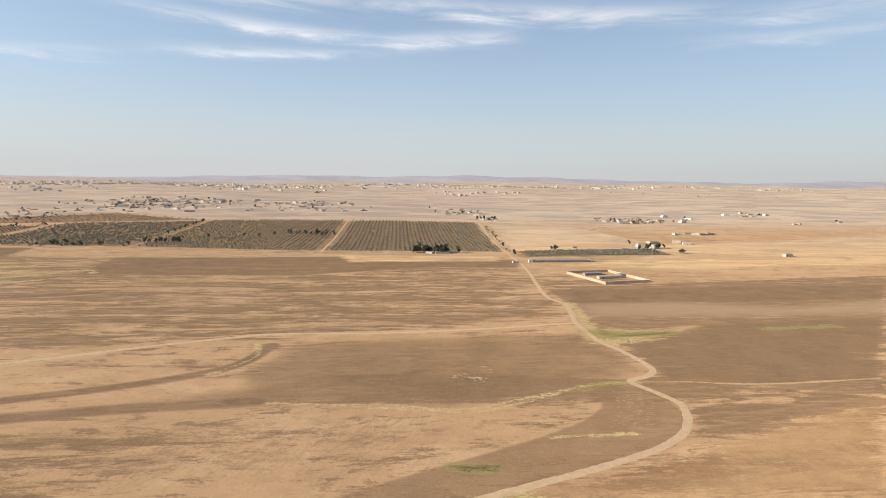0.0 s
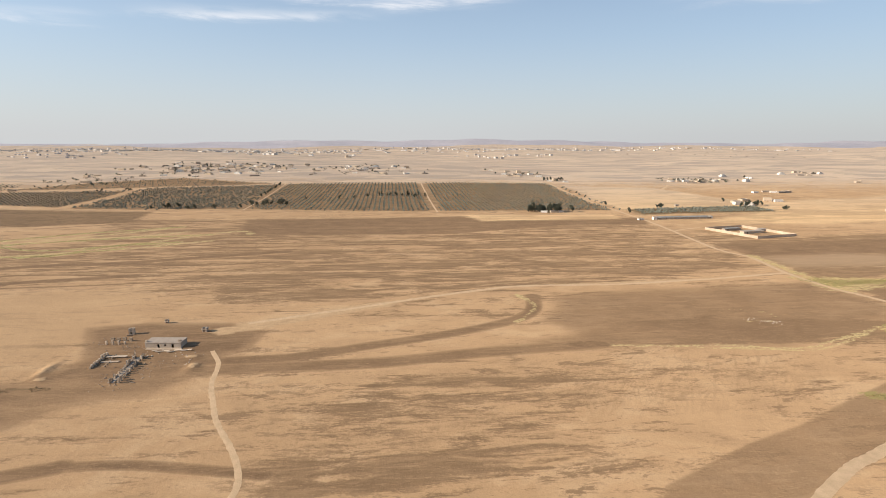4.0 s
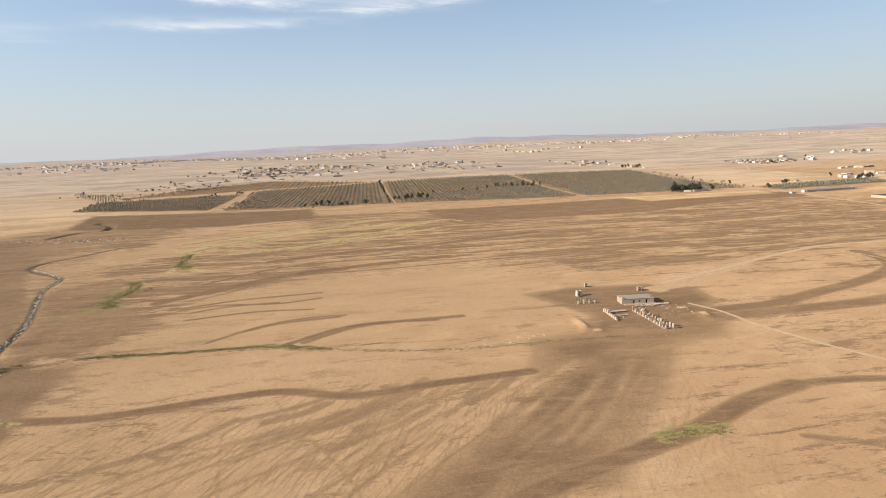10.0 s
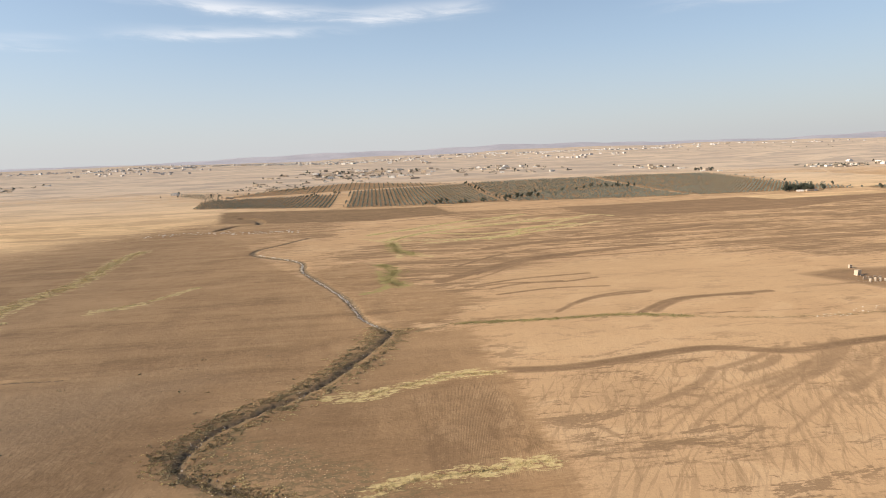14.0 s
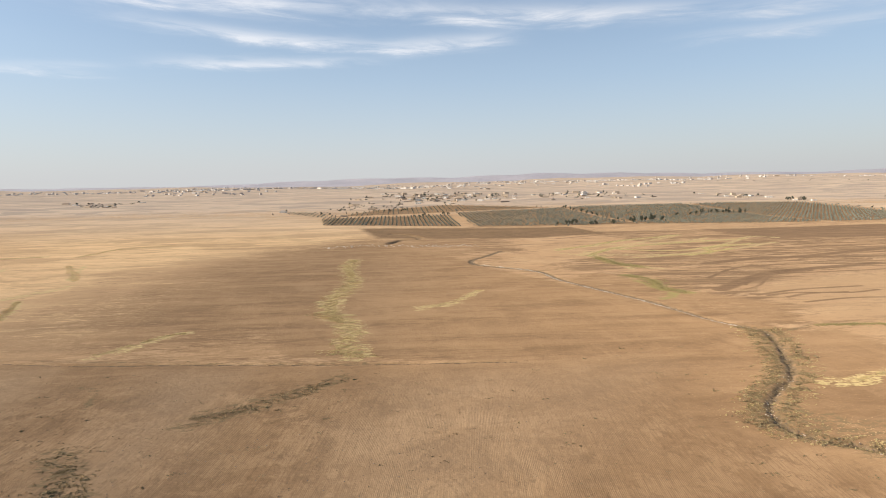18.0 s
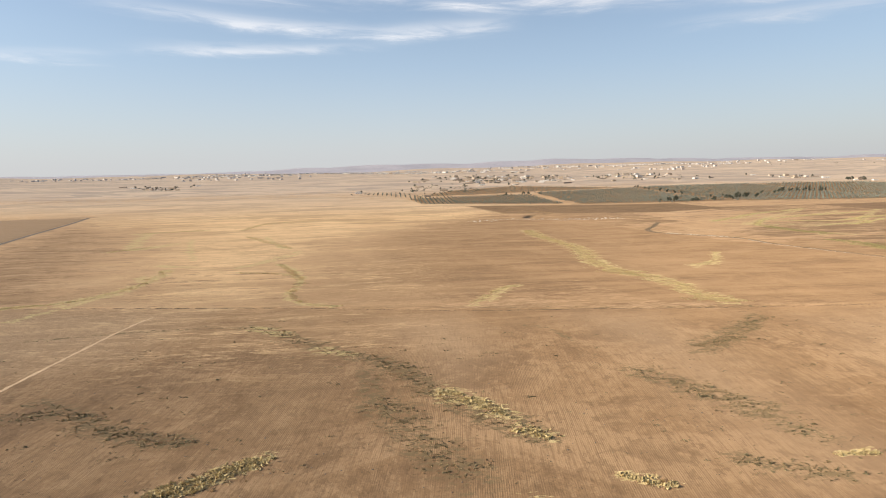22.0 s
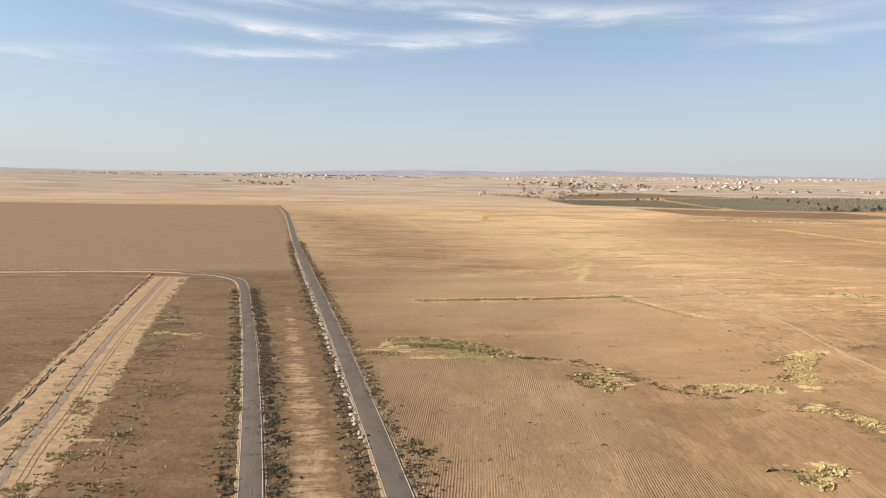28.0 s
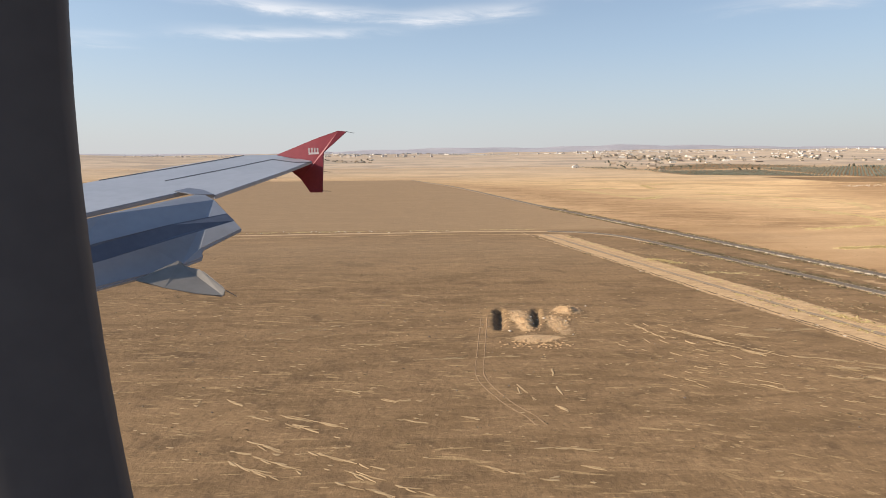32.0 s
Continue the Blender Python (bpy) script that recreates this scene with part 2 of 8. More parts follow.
    col = n.mix(n.m('MULTIPLY', n.attr("bleach"), n.m('ADD', 0.9, n.m('MULTIPLY', s2, 0.5))), col, (0.575, 0.375, 0.2))
    umber = n.mix(n.step(mid, 0.35, 0.65), (0.262, 0.162, 0.087), (0.2, 0.122, 0.066))
    umber = n.mix(n.m('MULTIPLY', n.step(s2, 0.48, 0.66), 0.55), umber, (0.37, 0.237, 0.128))
    umber = n.mix(n.m('MULTIPLY', n.step(s3, 0.54, 0.68), 0.45), umber, (0.42, 0.268, 0.143))
    soaked = n.attr("brown")
    edge = n.step(n.m('ADD', soaked, n.m('MULTIPLY', rag, 0.2)), 0.25, 0.52)
    col = n.mix(n.m('MULTIPLY', n.m('MULTIPLY', edge, n.step(soaked, 0.02, 0.15)), n.m('MINIMUM', n.m('MULTIPLY', soaked, 1.05), 0.95)), col, umber)
    # crossing lines left by tractors
    for turn, k in ((0.55, 0.1), (0.73, 0.16), (0.3, 0.2)):
        mp = n.t.nodes.new("ShaderNodeMapping")
        mp.inputs["Rotation"].default_value = (0, 0, turn)
        n.t.links.new(n.place, mp.inputs[0])
        lines = n.noise(k, 4, 0.6, (5.0, 0.3, 1), 0.3, mp.outputs[0])
        col = n.mix(n.m('MULTIPLY', n.m('MULTIPLY', n.step(lines, 0.56, 0.61), n.attr("marks")), 0.4), col, (0.3, 0.19, 0.1))
    till = n.mix(n.step(big, 0.38, 0.62), (0.383, 0.237, 0.12), (0.326, 0.201, 0.102))
    till = n.mix(n.m('MULTIPLY', n.step(n.noise(0.45, 5, 0.72, (1, 1.6, 1)), 0.54, 0.72), 0.4), till, (0.217, 0.131, 0.067))
    till = n.mix(n.m('MULTIPLY', n.m('MULTIPLY', n.step(streaks, 0.48, 0.60), 0.7), level), till, (0.239, 0.144, 0.074))
    till = n.mix(n.m('MULTIPLY', n.m('MULTIPLY', n.m('SUBTRACT', 1.0, n.step(s1, 0.36, 0.5)), 0.5), level), till, (0.461, 0.291, 0.15))
    till = n.mix(n.m('MULTIPLY', n.m('MULTIPLY', n.step(away, 0.5, 0.66), n.step(mid, 0.4, 0.6)), 0.28), till, (0.479, 0.304, 0.157))
    patch = n.noise(0.013, 5, 0.62, (1, 1.2, 1), 0.8)
    mottle = n.noise(0.055, 6, 0.66, (1, 1.0, 1), 0.7)
    calm = n.m('ADD', 0.32, n.m('MULTIPLY', near_till, 0.68))
    till = n.mix(n.m('MULTIPLY', n.m('MULTIPLY', n.step(patch, 0.5, 0.58), 0.75), calm), till, (0.479, 0.309, 0.165))
    till = n.mix(n.m('MULTIPLY', n.m('SUBTRACT', 1.0, n.step(patch, 0.39, 0.46)), n.m('MULTIPLY', calm, 0.62)), till, (0.239, 0.146, 0.077))
    till = n.mix(n.m('MULTIPLY', n.m('MULTIPLY', n.step(mottle, 0.53, 0.6), 0.5), calm), till, (0.496, 0.322, 0.171))
    till = n.mix(n.m('MULTIPLY', n.m('SUBTRACT', 1.0, n.step(mottle, 0.39, 0.46)), n.m('MULTIPLY', calm, 0.58)), till, (0.217, 0.132, 0.068))
    speck = n.noise(0.32, 7, 0.74, (1, 0.75, 1), 0.3)
    till = n.mix(n.m('MULTIPLY', n.m('MULTIPLY', n.step(speck, 0.53, 0.6), 0.5), n.m('ADD', 0.15, n.m('MULTIPLY', near_till, 0.85))), till, (0.187, 0.114, 0.059))
    till = n.mix(n.m('MULTIPLY', n.m('SUBTRACT', 1.0, n.step(speck, 0.4, 0.46)), n.m('ADD', 0.05, n.m('MULTIPLY', near_till, 0.29))), till, (0.522, 0.344, 0.183))
    drill = n.m('ADD', n.m('MULTIPLY', n.noise(0.04, 5, 0.62, (1.5, 0.55, 1), 0.5), 0.7), n.m('MULTIPLY', n.noise(0.35, 4, 0.65, (2.4, 0.3, 1)), 0.3))
    crest = n.step(drill, 0.47, 0.575)
    till = n.mix(n.m('MULTIPLY', n.m('MULTIPLY', crest, near_till), 0.22), till, (0.452, 0.291, 0.152))
    lean = n.t.nodes.new("ShaderNodeMapping")
    lean.inputs["Rotation"].default_value = (0, 0, 0.139)
    n.t.links.new(n.place, lean.inputs[0])
    rowwise = lean.outputs[0]
    comb = n.noise(0.55, 4, 0.62, (3.2, 0.2, 1), 0.3, rowwise)
    till = n.mix(n.m('MULTIPLY', n.m('MULTIPLY', n.step(comb, 0.48, 0.6), near_till), 0.42), till, (0.226, 0.137, 0.07))
    # ploughed ridges that run away from the flight line
    geo = n.t.nodes.new("ShaderNodeSeparateXYZ")
    n.t.links.new(n.place, geo.inputs[0])
    skew = n.m('ADD', geo.outputs[0], n.m('MULTIPLY', geo.outputs[1], -0.14))
    wav = n.m('ADD', n.m('MULTIPLY', skew, 2 * math.pi / 0.42), n.m('ADD', n.m('MULTIPLY', n.noise(0.06, 3, 0.5, (1, 0.5, 1)), 12.0), n.m('MULTIPLY', n.noise(0.35, 3, 0.6, (1, 0.7, 1)), 3.5)))
    row = n.m('SINE', wav)
    deep = n.m('MULTIPLY', n.m('MAXIMUM', n.attr("furrow"), n.m('MULTIPLY', near_till, 0.45)), n.m('ADD', 0.3, n.m('MULTIPLY', crest, 0.9)))
    # groove shade and crest light are put into the soil colour along each row
    till = n.mix(n.m('MULTIPLY', n.m('MULTIPLY', n.step(row, 0.2, 0.9), deep), 0.6), till, (0.165, 0.1, 0.052))
    till = n.mix(n.m('MULTIPLY', n.m('MULTIPLY', n.m('SUBTRACT', 1.0, n.step(row, -0.9, -0.2)), deep), 0.3), till, (0.56, 0.37, 0.2))
    col = n.mix(mask("till", 0.25, 0.75, 0.8), col, till)
    gold = n.mix(n.step(streaks, 0.43, 0.59), (0.81, 0.555, 0.29), (0.61, 0.4, 0.21))
    gold = n.mix(n.m('MULTIPLY', n.step(s2, 0.55, 0.68), 0.5), gold, (0.40, 0.252, 0.128))
    gold = n.mix(n.m('MULTIPLY', n.step(n.noise(0.0075, 5, 0.62, (1, 2.6, 1), 0.7), 0.5, 0.57), 0.55), gold, (0.42, 0.266, 0.138))
    gold = n.mix(n.m('MULTIPLY', n.step(n.noise(0.02, 5, 0.6, (0.7, 6.0, 1), 0.4), 0.56, 0.62), 0.6), gold, (0.8, 0.57, 0.3))
    # far field tones, paled and greyed so the colour carries the haze
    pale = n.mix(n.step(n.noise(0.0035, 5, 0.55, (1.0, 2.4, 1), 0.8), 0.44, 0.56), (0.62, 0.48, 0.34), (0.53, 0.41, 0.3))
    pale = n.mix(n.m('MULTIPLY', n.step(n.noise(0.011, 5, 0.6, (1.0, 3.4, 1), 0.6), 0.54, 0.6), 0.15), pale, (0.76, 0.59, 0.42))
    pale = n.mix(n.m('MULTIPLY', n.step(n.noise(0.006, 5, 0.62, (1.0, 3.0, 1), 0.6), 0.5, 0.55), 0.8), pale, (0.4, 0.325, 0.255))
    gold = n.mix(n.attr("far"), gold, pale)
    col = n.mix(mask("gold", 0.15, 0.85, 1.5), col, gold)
    air = n.mix(n.step(s2, 0.4, 0.65), (0.325, 0.205, 0.107), (0.235, 0.148, 0.0753))
    air = n.mix(n.m('MULTIPLY', n.step(s3, 0.5, 0.7), 0.5), air, (0.19, 0.119, 0.0603))
    air = n.mix(n.m('MULTIPLY', n.step(s1, 0.52, 0.65), 0.5), air, (0.4, 0.253, 0.13))
    air = n.mix(n.m('MULTIPLY', n.step(n.noise(0.5, 5, 0.75), 0.52, 0.7), 0.65), air, (0.15, 0.0955, 0.0539))
    air = n.mix(n.m('MULTIPLY', n.m('MULTIPLY', n.step(n.noise(0.33, 5, 0.72, (1, 2, 1)), 0.56, 0.68), n.step(mid, 0.42, 0.6)), 0.7), air, (0.5, 0.334, 0.177))
    blot = n.noise(0.09, 5, 0.68, (1, 1.5, 1), 0.6)
    air = n.mix(n.m('MULTIPLY', n.step(blot, 0.55, 0.66), 0.6), air, (0.155, 0.1, 0.056))
    air = n.mix(n.m('MULTIPLY', n.m('SUBTRACT', 1.0, n.step(blot, 0.33, 0.43)), 0.55), air, (0.43, 0.275, 0.142))
    clod = n.noise(0.3, 7, 0.74, (1, 1.9, 1), 0.3)
    air = n.mix(n.m('MULTIPLY', n.step(clod, 0.54, 0.63), 0.3), air, (0.13, 0.083, 0.047))
    air = n.mix(n.m('MULTIPLY', n.m('SUBTRACT', 1.0, n.step(clod, 0.34, 0.42)), 0.3), air, (0.44, 0.29, 0.155))
    air = n.mix(0.2, air, (0.1, 0.064, 0.036))
    col = n.mix(mask("grey", 0.35, 0.65, 0.3), col, air)
    straw = None
    for turn, kind in ((0.5, "litterb"), (0.66, "litterb"), (0.03, "litter"), (0.2, "litter")):
        mp = n.t.nodes.new("ShaderNodeMapping")
        mp.inputs["Rotation"].default_value = (0, 0, turn)
        n.t.links.new(n.place, mp.inputs[0])
        one = n.m('MULTIPLY', n.step(n.noise(0.16, 5, 0.6, (0.9, 7.5, 1), 0.5, mp.outputs[0]), 0.595, 0.635), n.step(n.noise(0.035, 5, 0.62, (1, 2.0, 1), 0, mp.outputs[0]), 0.46, 0.56))
        one = n.m('MULTIPLY', one, n.attr(kind))
        straw = one if straw is None else n.m('MAXIMUM', straw, one)
    col = n.mix(n.m('MULTIPLY', straw, 0.45), col, (0.60, 0.415, 0.21))
    col = n.mix(n.m('MULTIPLY', n.attr("wan"), n.m('ADD', 0.6, n.m('MULTIPLY', s2, 0.6))), col, (0.5, 0.35, 0.21))
    col = n.mix(n.m('MULTIPLY', n.attr("damp"), n.m('ADD', 0.55, n.m('MULTIPLY', mottle, 0.9))), col, (0.2, 0.122, 0.066))
    col = n.mix(mask("sand", 0.4, 0.62, 0.6), col, n.mix(n.step(s3, 0.35, 0.65), (0.62, 0.42, 0.235), (0.48, 0.317, 0.172)))
    tuft = n.noise(0.3, 6, 0.74, (1, 1.8, 1), 0.3)
    scr = n.m('MULTIPLY', mask("scrub", 0.35, 0.75, 0.8), n.step(tuft, 0.47, 0.55))
    col = n.mix(n.m('MULTIPLY', scr, 0.85), col, n.mix(fine, (0.165, 0.121, 0.063), (0.27, 0.195, 0.1)))
    col = n.mix(n.m('MULTIPLY', mask("yel", 0.36, 0.6, 1.7), n.step(tuft, 0.42, 0.52)), col, n.mix(n.step(fine, 0.35, 0.65), (0.5, 0.38, 0.165), (0.65, 0.505, 0.25)))
    col = n.mix(n.m('MULTIPLY', mask("green", 0.36, 0.6, 1.7), n.step(tuft, 0.34, 0.54)), col, n.mix(fine, (0.26, 0.225, 0.08), (0.42, 0.35, 0.135)))
    flecks = n.noise(1.1, 4, 0.7, (1, 1.7, 1))
    rough_edge = n.m('MULTIPLY', mask("verge", 0.3, 0.7, 0.35), n.step(flecks, 0.36, 0.58))
    col = n.mix(n.m('MULTIPLY', rough_edge, 0.7), col, n.mix(fine, (0.11, 0.083, 0.052), (0.23, 0.165, 0.093)))
    col = n.mix(n.m('MULTIPLY', n.m('MULTIPLY', n.attr("verge"), n.step(flecks, 0.62, 0.7)), 0.7), col, (0.52, 0.41, 0.25))
    # bed soil, darkened so that stream and pits carry some painted shade
    col = n.mix(n.attr("bed"), col, n.mix(n.step(fine, 0.35, 0.65), (0.11, 0.08, 0.05), (0.30, 0.215, 0.13)))
    col = n.mix(n.m('MULTIPLY', n.step(grit, 0.55, 0.8), 0.35), col, (0.24, 0.153, 0.0753))
    spots = n.m('MULTIPLY', n.step(n.noise(0.42, 2, 0.6, (1, 1.5, 1)), 0.69, 0.76), n.step(mid, 0.45, 0.65))
    col = n.mix(n.m('MULTIPLY', spots, 0.75), col, (0.15, 0.105, 0.055))
    col = n.mix(n.m('MULTIPLY', n.step(n.noise(1.7, 4, 0.75), 0.5, 0.75), 0.3), col, (0.20, 0.125, 0.066))
    dash = n.noise(0.75, 4, 0.66, (1, 3.4, 1))
    col = n.mix(n.m('MULTIPLY', n.m('MULTIPLY', n.step(dash, 0.6, 0.69), 0.26), level), col, (0.185, 0.12, 0.065))
    col = n.mix(n.m('MULTIPLY', n.m('MULTIPLY', n.m('SUBTRACT', 1.0, n.step(dash, 0.32, 0.43)), 0.25), level), col, (0.66, 0.44, 0.235))
    ridge = n.m('MULTIPLY', n.m('ADD', n.m('MULTIPLY', row, -1.0), n.m('MULTIPLY', fine, 0.6)), deep)
    nm = n.bump(ridge, 0.02)
    worked = n.m('ADD', n.m('MULTIPLY', n.m('MAXIMUM', n.attr("till"), n.attr("grey")), 0.65), 0.35)
    nm = n.bump(n.m('MULTIPLY', fine, worked), 0.14, 1.0, nm)
    nm = n.bump(grit, 0.05, 1.0, nm)
    nm = n.bump(mid, 0.8, 0.6, nm)
    return n.done(col, nm)


def asphalt_material():
    n = Nodes("worn_asphalt", 0.95, 0, 0.1)
    f = n.step(n.m('ADD', n.m('MULTIPLY', n.noise(0.25, 5), 0.6), n.m('MULTIPLY', n.noise(6.0, 3), 0.4)), 0.35, 0.65)
    c = n.mix(f, (0.165, 0.133, 0.104), (0.215, 0.175, 0.135))
    c = n.mix(n.m('MULTIPLY', n.step(n.noise(0.12, 4, 0.6, (1, 0.3, 1)), 0.55, 0.75), 0.6), c, (0.27, 0.225, 0.175))
    return n.done(c, n.bump(n.noise(14, 3), 0.02))


MAT = {
    "ground": ground_material(),
    "asphalt": asphalt_material(),
    "dust": plain("pale_road_dust", (0.66, 0.465, 0.275), (0.53, 0.365, 0.21), 0.35, bumpy=0.06),
    "shoulder": plain("chalky_road_shoulder", (0.60, 0.425, 0.25), (0.46, 0.315, 0.18), 0.8, bumpy=0.012),
    "paint": plain("faded_road_paint", (0.42, 0.38, 0.33), (0.20, 0.18, 0.16), 3.0),
    "edge_paint": plain("worn_cream_line", (0.6, 0.48, 0.33), (0.36, 0.285, 0.19), 2.0),
    "stone": plain("pale_limestone", (0.74, 0.65, 0.52), (0.5, 0.41, 0.31), 1.5, bumpy=0.05, vary=0.4),
    "stone_dark": plain("dark_fieldstone", (0.22, 0.17, 0.125), (0.13, 0.10, 0.075), 1.5, bumpy=0.05, vary=0.4),
    "plaster": plain("weathered_lime_plaster", (0.64, 0.52, 0.385), (0.44, 0.345, 0.25), 0.35, bumpy=0.02, vary=0.55),
    "plaster_white": plain("white_painted_plaster", (0.82, 0.79, 0.73), (0.68, 0.62, 0.54), 0.35, bumpy=0.02, vary=0.4),
    "plaster_dun": plain("unpainted_cement_render", (0.46, 0.38, 0.30), (0.33, 0.27, 0.21), 0.4, bumpy=0.02, vary=0.5),
    "roof": plain("dusty_flat_roof", (0.50, 0.42, 0.33), (0.34, 0.28, 0.215), 0.5, bumpy=0.03, vary=0.4),
    "rubble": plain("ruined_rubble_wall", (0.44, 0.345, 0.25), (0.25, 0.19, 0.135), 1.2, bumpy=0.12, vary=0.3),
    "opening": plain("shadowy_window_glass", (0.035, 0.035, 0.04), (0.06, 0.055, 0.05), 1.0, 0.35, spec=0.5),
    "door": plain("rusty_metal_door", (0.13, 0.10, 0.08), (0.20, 0.14, 0.10), 2.0, 0.6),
    "sheet": plain("grey_shade_sheeting", (0.34, 0.33, 0.29), (0.24, 0.23, 0.20), 0.3, 0.8),
    "spoil": plain("sandy_spoil", (0.6, 0.40, 0.215), (0.44, 0.285, 0.15), 0.8, bumpy=0.03),
    "graded": plain("compacted_grey_gravel", (0.4, 0.3, 0.2), (0.3, 0.222, 0.148), 0.6, bumpy=0.02),
    "spoil_dark": plain("trodden_sandy_soil", (0.36, 0.235, 0.13), (0.27, 0.175, 0.1), 0.6, bumpy=0.02),
    "ditch": plain("dark_ditch_soil", (0.15, 0.105, 0.062), (0.085, 0.062, 0.04), 1.0),
    "balk": plain("yellow_grass_balk", (0.66, 0.56, 0.23), (0.4, 0.34, 0.13), 0.25, bumpy=0.05),
    "bark": plain("rough_grey_bark", (0.15, 0.115, 0.085), (0.09, 0.07, 0.05), 3.0, bumpy=0.05),
}


def leaf_material(name, a, b, c):
    n = Nodes(name, 0.75, 0, 0.25)
    r = n.island()
    col = n.mix(n.step(r, 0.0, 0.6), a, b)
    col = n.mix(n.step(r, 0.75, 1.0), col, c)
    col = n.mix(n.m('MULTIPLY', n.noise(0.9, 3), 0.45), col, a)
    return n.done(col)


MAT["olive"] = leaf_material("olive_foliage", (0.185, 0.195, 0.15), (0.26, 0.265, 0.21), (0.35, 0.345, 0.28))
MAT["pine"] = leaf_material("dark_evergreen_foliage", (0.06, 0.068, 0.047), (0.095, 0.1, 0.068), (0.14, 0.14, 0.095))
MAT["bush"] = leaf_material("dusty_scrub_foliage", (0.22, 0.165, 0.088), (0.34, 0.25, 0.13), (0.54, 0.40, 0.19))
MAT["verge"] = leaf_material("dark_withered_scrub", (0.13, 0.10, 0.06), (0.22, 0.165, 0.095), (0.42, 0.33, 0.18))
MAT["straw"] = leaf_material("dry_yellow_grass", (0.5, 0.385, 0.175), (0.63, 0.495, 0.25), (0.38, 0.295, 0.14))
MAT["thorn"] = leaf_material("olive_brown_thorn_foliage", (0.14, 0.118, 0.062), (0.23, 0.185, 0.095), (0.42, 0.33, 0.16))
MAT["chaff"] = leaf_material("bleached_straw", (0.34, 0.235, 0.127), (0.44, 0.31, 0.17), (0.28, 0.19, 0.1))
MAT["town"] = leaf_material("sunlit_town_plaster", (0.5, 0.455, 0.41), (0.64, 0.6, 0.55), (0.43, 0.385, 0.345))
MAT["bank"] = leaf_material("tawny_bank_scrub", (0.22, 0.165, 0.088), (0.36, 0.27, 0.14), (0.52, 0.395, 0.195))
MAT["weed"] = leaf_material("green_weeds", (0.24, 0.205, 0.09), (0.38, 0.31, 0.135), (0.58, 0.46, 0.21))

# ---- ground: one sheet, finer near the flight line ----


def steps(*runs):
    """Grid lines: (from, to, spacing at from, spacing at to) one after another."""
    out = []
    for a, b, s0, s1 in runs:
        v = a
        while v < b - 1e-6:
            out.append(v)
            v += s0 + (s1 - s0) * (v - a) / (b - a)
    out.append(runs[-1][1])
    return np.array(out)


GX = steps((-6500, -2200, 220, 40), (-2200, -1560, 40, 4), (-1560, -1260, 3, 1.8), (-1260, -1172, 1.8, 1.6), (-1172, -1140, 0.7, 0.7),
           (-1140, -640, 1.7, 1.7), (-640, -500, 1.15, 1.15), (-500, -280, 1.15, 1.15), (-280, 260, 1.7, 1.9), (260, 900, 3, 14), (900, 2200, 16, 80), (2200, 7000, 100, 300))
GY = steps((-3000, -200, 300, 20), (-200, 50, 14, 2.5), (50, 96, 1.5, 1.4), (96, 124, 0.7, 0.7), (124, 190, 1.0, 1.0), (190, 260, 1.1, 1.4), (260, 480, 1.5, 3.0),
           (480, 900, 3.2, 6), (900, 1700, 7, 20), (1700, 4900, 30, 110))
NX, NY = len(GX), len(GY)
XX, YY = np.meshgrid(GX, GY)          # shape NY, NX
CLASSES = ("dark", "till", "gold", "grey", "litter", "litterb", "verge", "sand", "scrub", "yel", "green", "bed", "furrow", "marks", "brown", "far", "wan", "lumps", "bleach", "damp")
LAY = {k: np.zeros((NY, NX), np.float32) for k in CLASSES}


def rise(y):
    """The land climbs slowly beyond the groves."""
    return np.interp(y, [0, 820, 1080, 1400, 2000, 3000, 4300], [0, 0, 7, 20, 21, 22, 24])


def swell(x, y):
    tilt = np.clip((np.asarray(y) - 1400) / 1500, 0, 1.6) * np.interp(x, [-1000, 700], [-2, 14])
    s = np.clip((y - 40) / 400, 0.25, 1)
    return tilt + s * 0.5 * (np.sin(x / 61 + 1.3) * np.cos(y / 83 + x / 190) + 0.6 * np.sin(x / 150 - y / 57)) + \
        np.clip((y - 900) / 900, 0, 1) * 5 * (np.sin(x / 260 + y / 410) + np.sin(x / 140 - y / 300) * 0.5)


ZZ = rise(YY) + swell(XX, YY)


def smooth(pts, n=6):
    """A smooth curve through the points (Catmull-Rom)."""
    p = [np.array(q, float) for q in pts]
    p = [2 * p[0] - p[1]] + p + [2 * p[-1] - p[-2]]
    out = []
    for i in range(1, len(p) - 2):
        a, b, c, d = p[i - 1:i + 3]
        for k in range(n):
            t = k / n
            out.append(0.5 * (2 * b + (c - a) * t + (2 * a - 5 * b + 4 * c - d) * t * t + (3 * b - a - 3 * c + d) * t ** 3))
    out.append(p[-2])
    return np.array(out)


def window(pts, margin):
    p = np.array(pts)
    i0, i1 = np.searchsorted(GX, [p[:, 0].min() - margin, p[:, 0].max() + margin])
    j0, j1 = np.searchsorted(GY, [p[:, 1].min() - margin, p[:, 1].max() + margin])
    return np.s_[max(j0, 0):max(j1, j0 + 1), max(i0, 0):max(i1, i0 + 1)]


def reach(pts, w, closed=False):
    """Distance from the grid points in the window to a line, and the nearest side of it."""
    x, y = XX[w], YY[w]
    best, side = np.full(x.shape, 1e9), np.zeros(x.shape)
    p = [tuple(q) for q in pts]
    for (ax, ay), (bx, by) in zip(p, p[1:] + p[:1] if closed else p[1:]):
        dx, dy = bx - ax, by - ay
        k = np.clip(((x - ax) * dx + (y - ay) * dy) / (dx * dx + dy * dy + 1e-9), 0, 1)
        d = np.hypot(x - ax - k * dx, y - ay - k * dy)
        near = d < best
        best = np.where(near, d, best)
        side = np.where(near, dx * (y - ay) - dy * (x - ax), side)
    return best, np.sign(side)


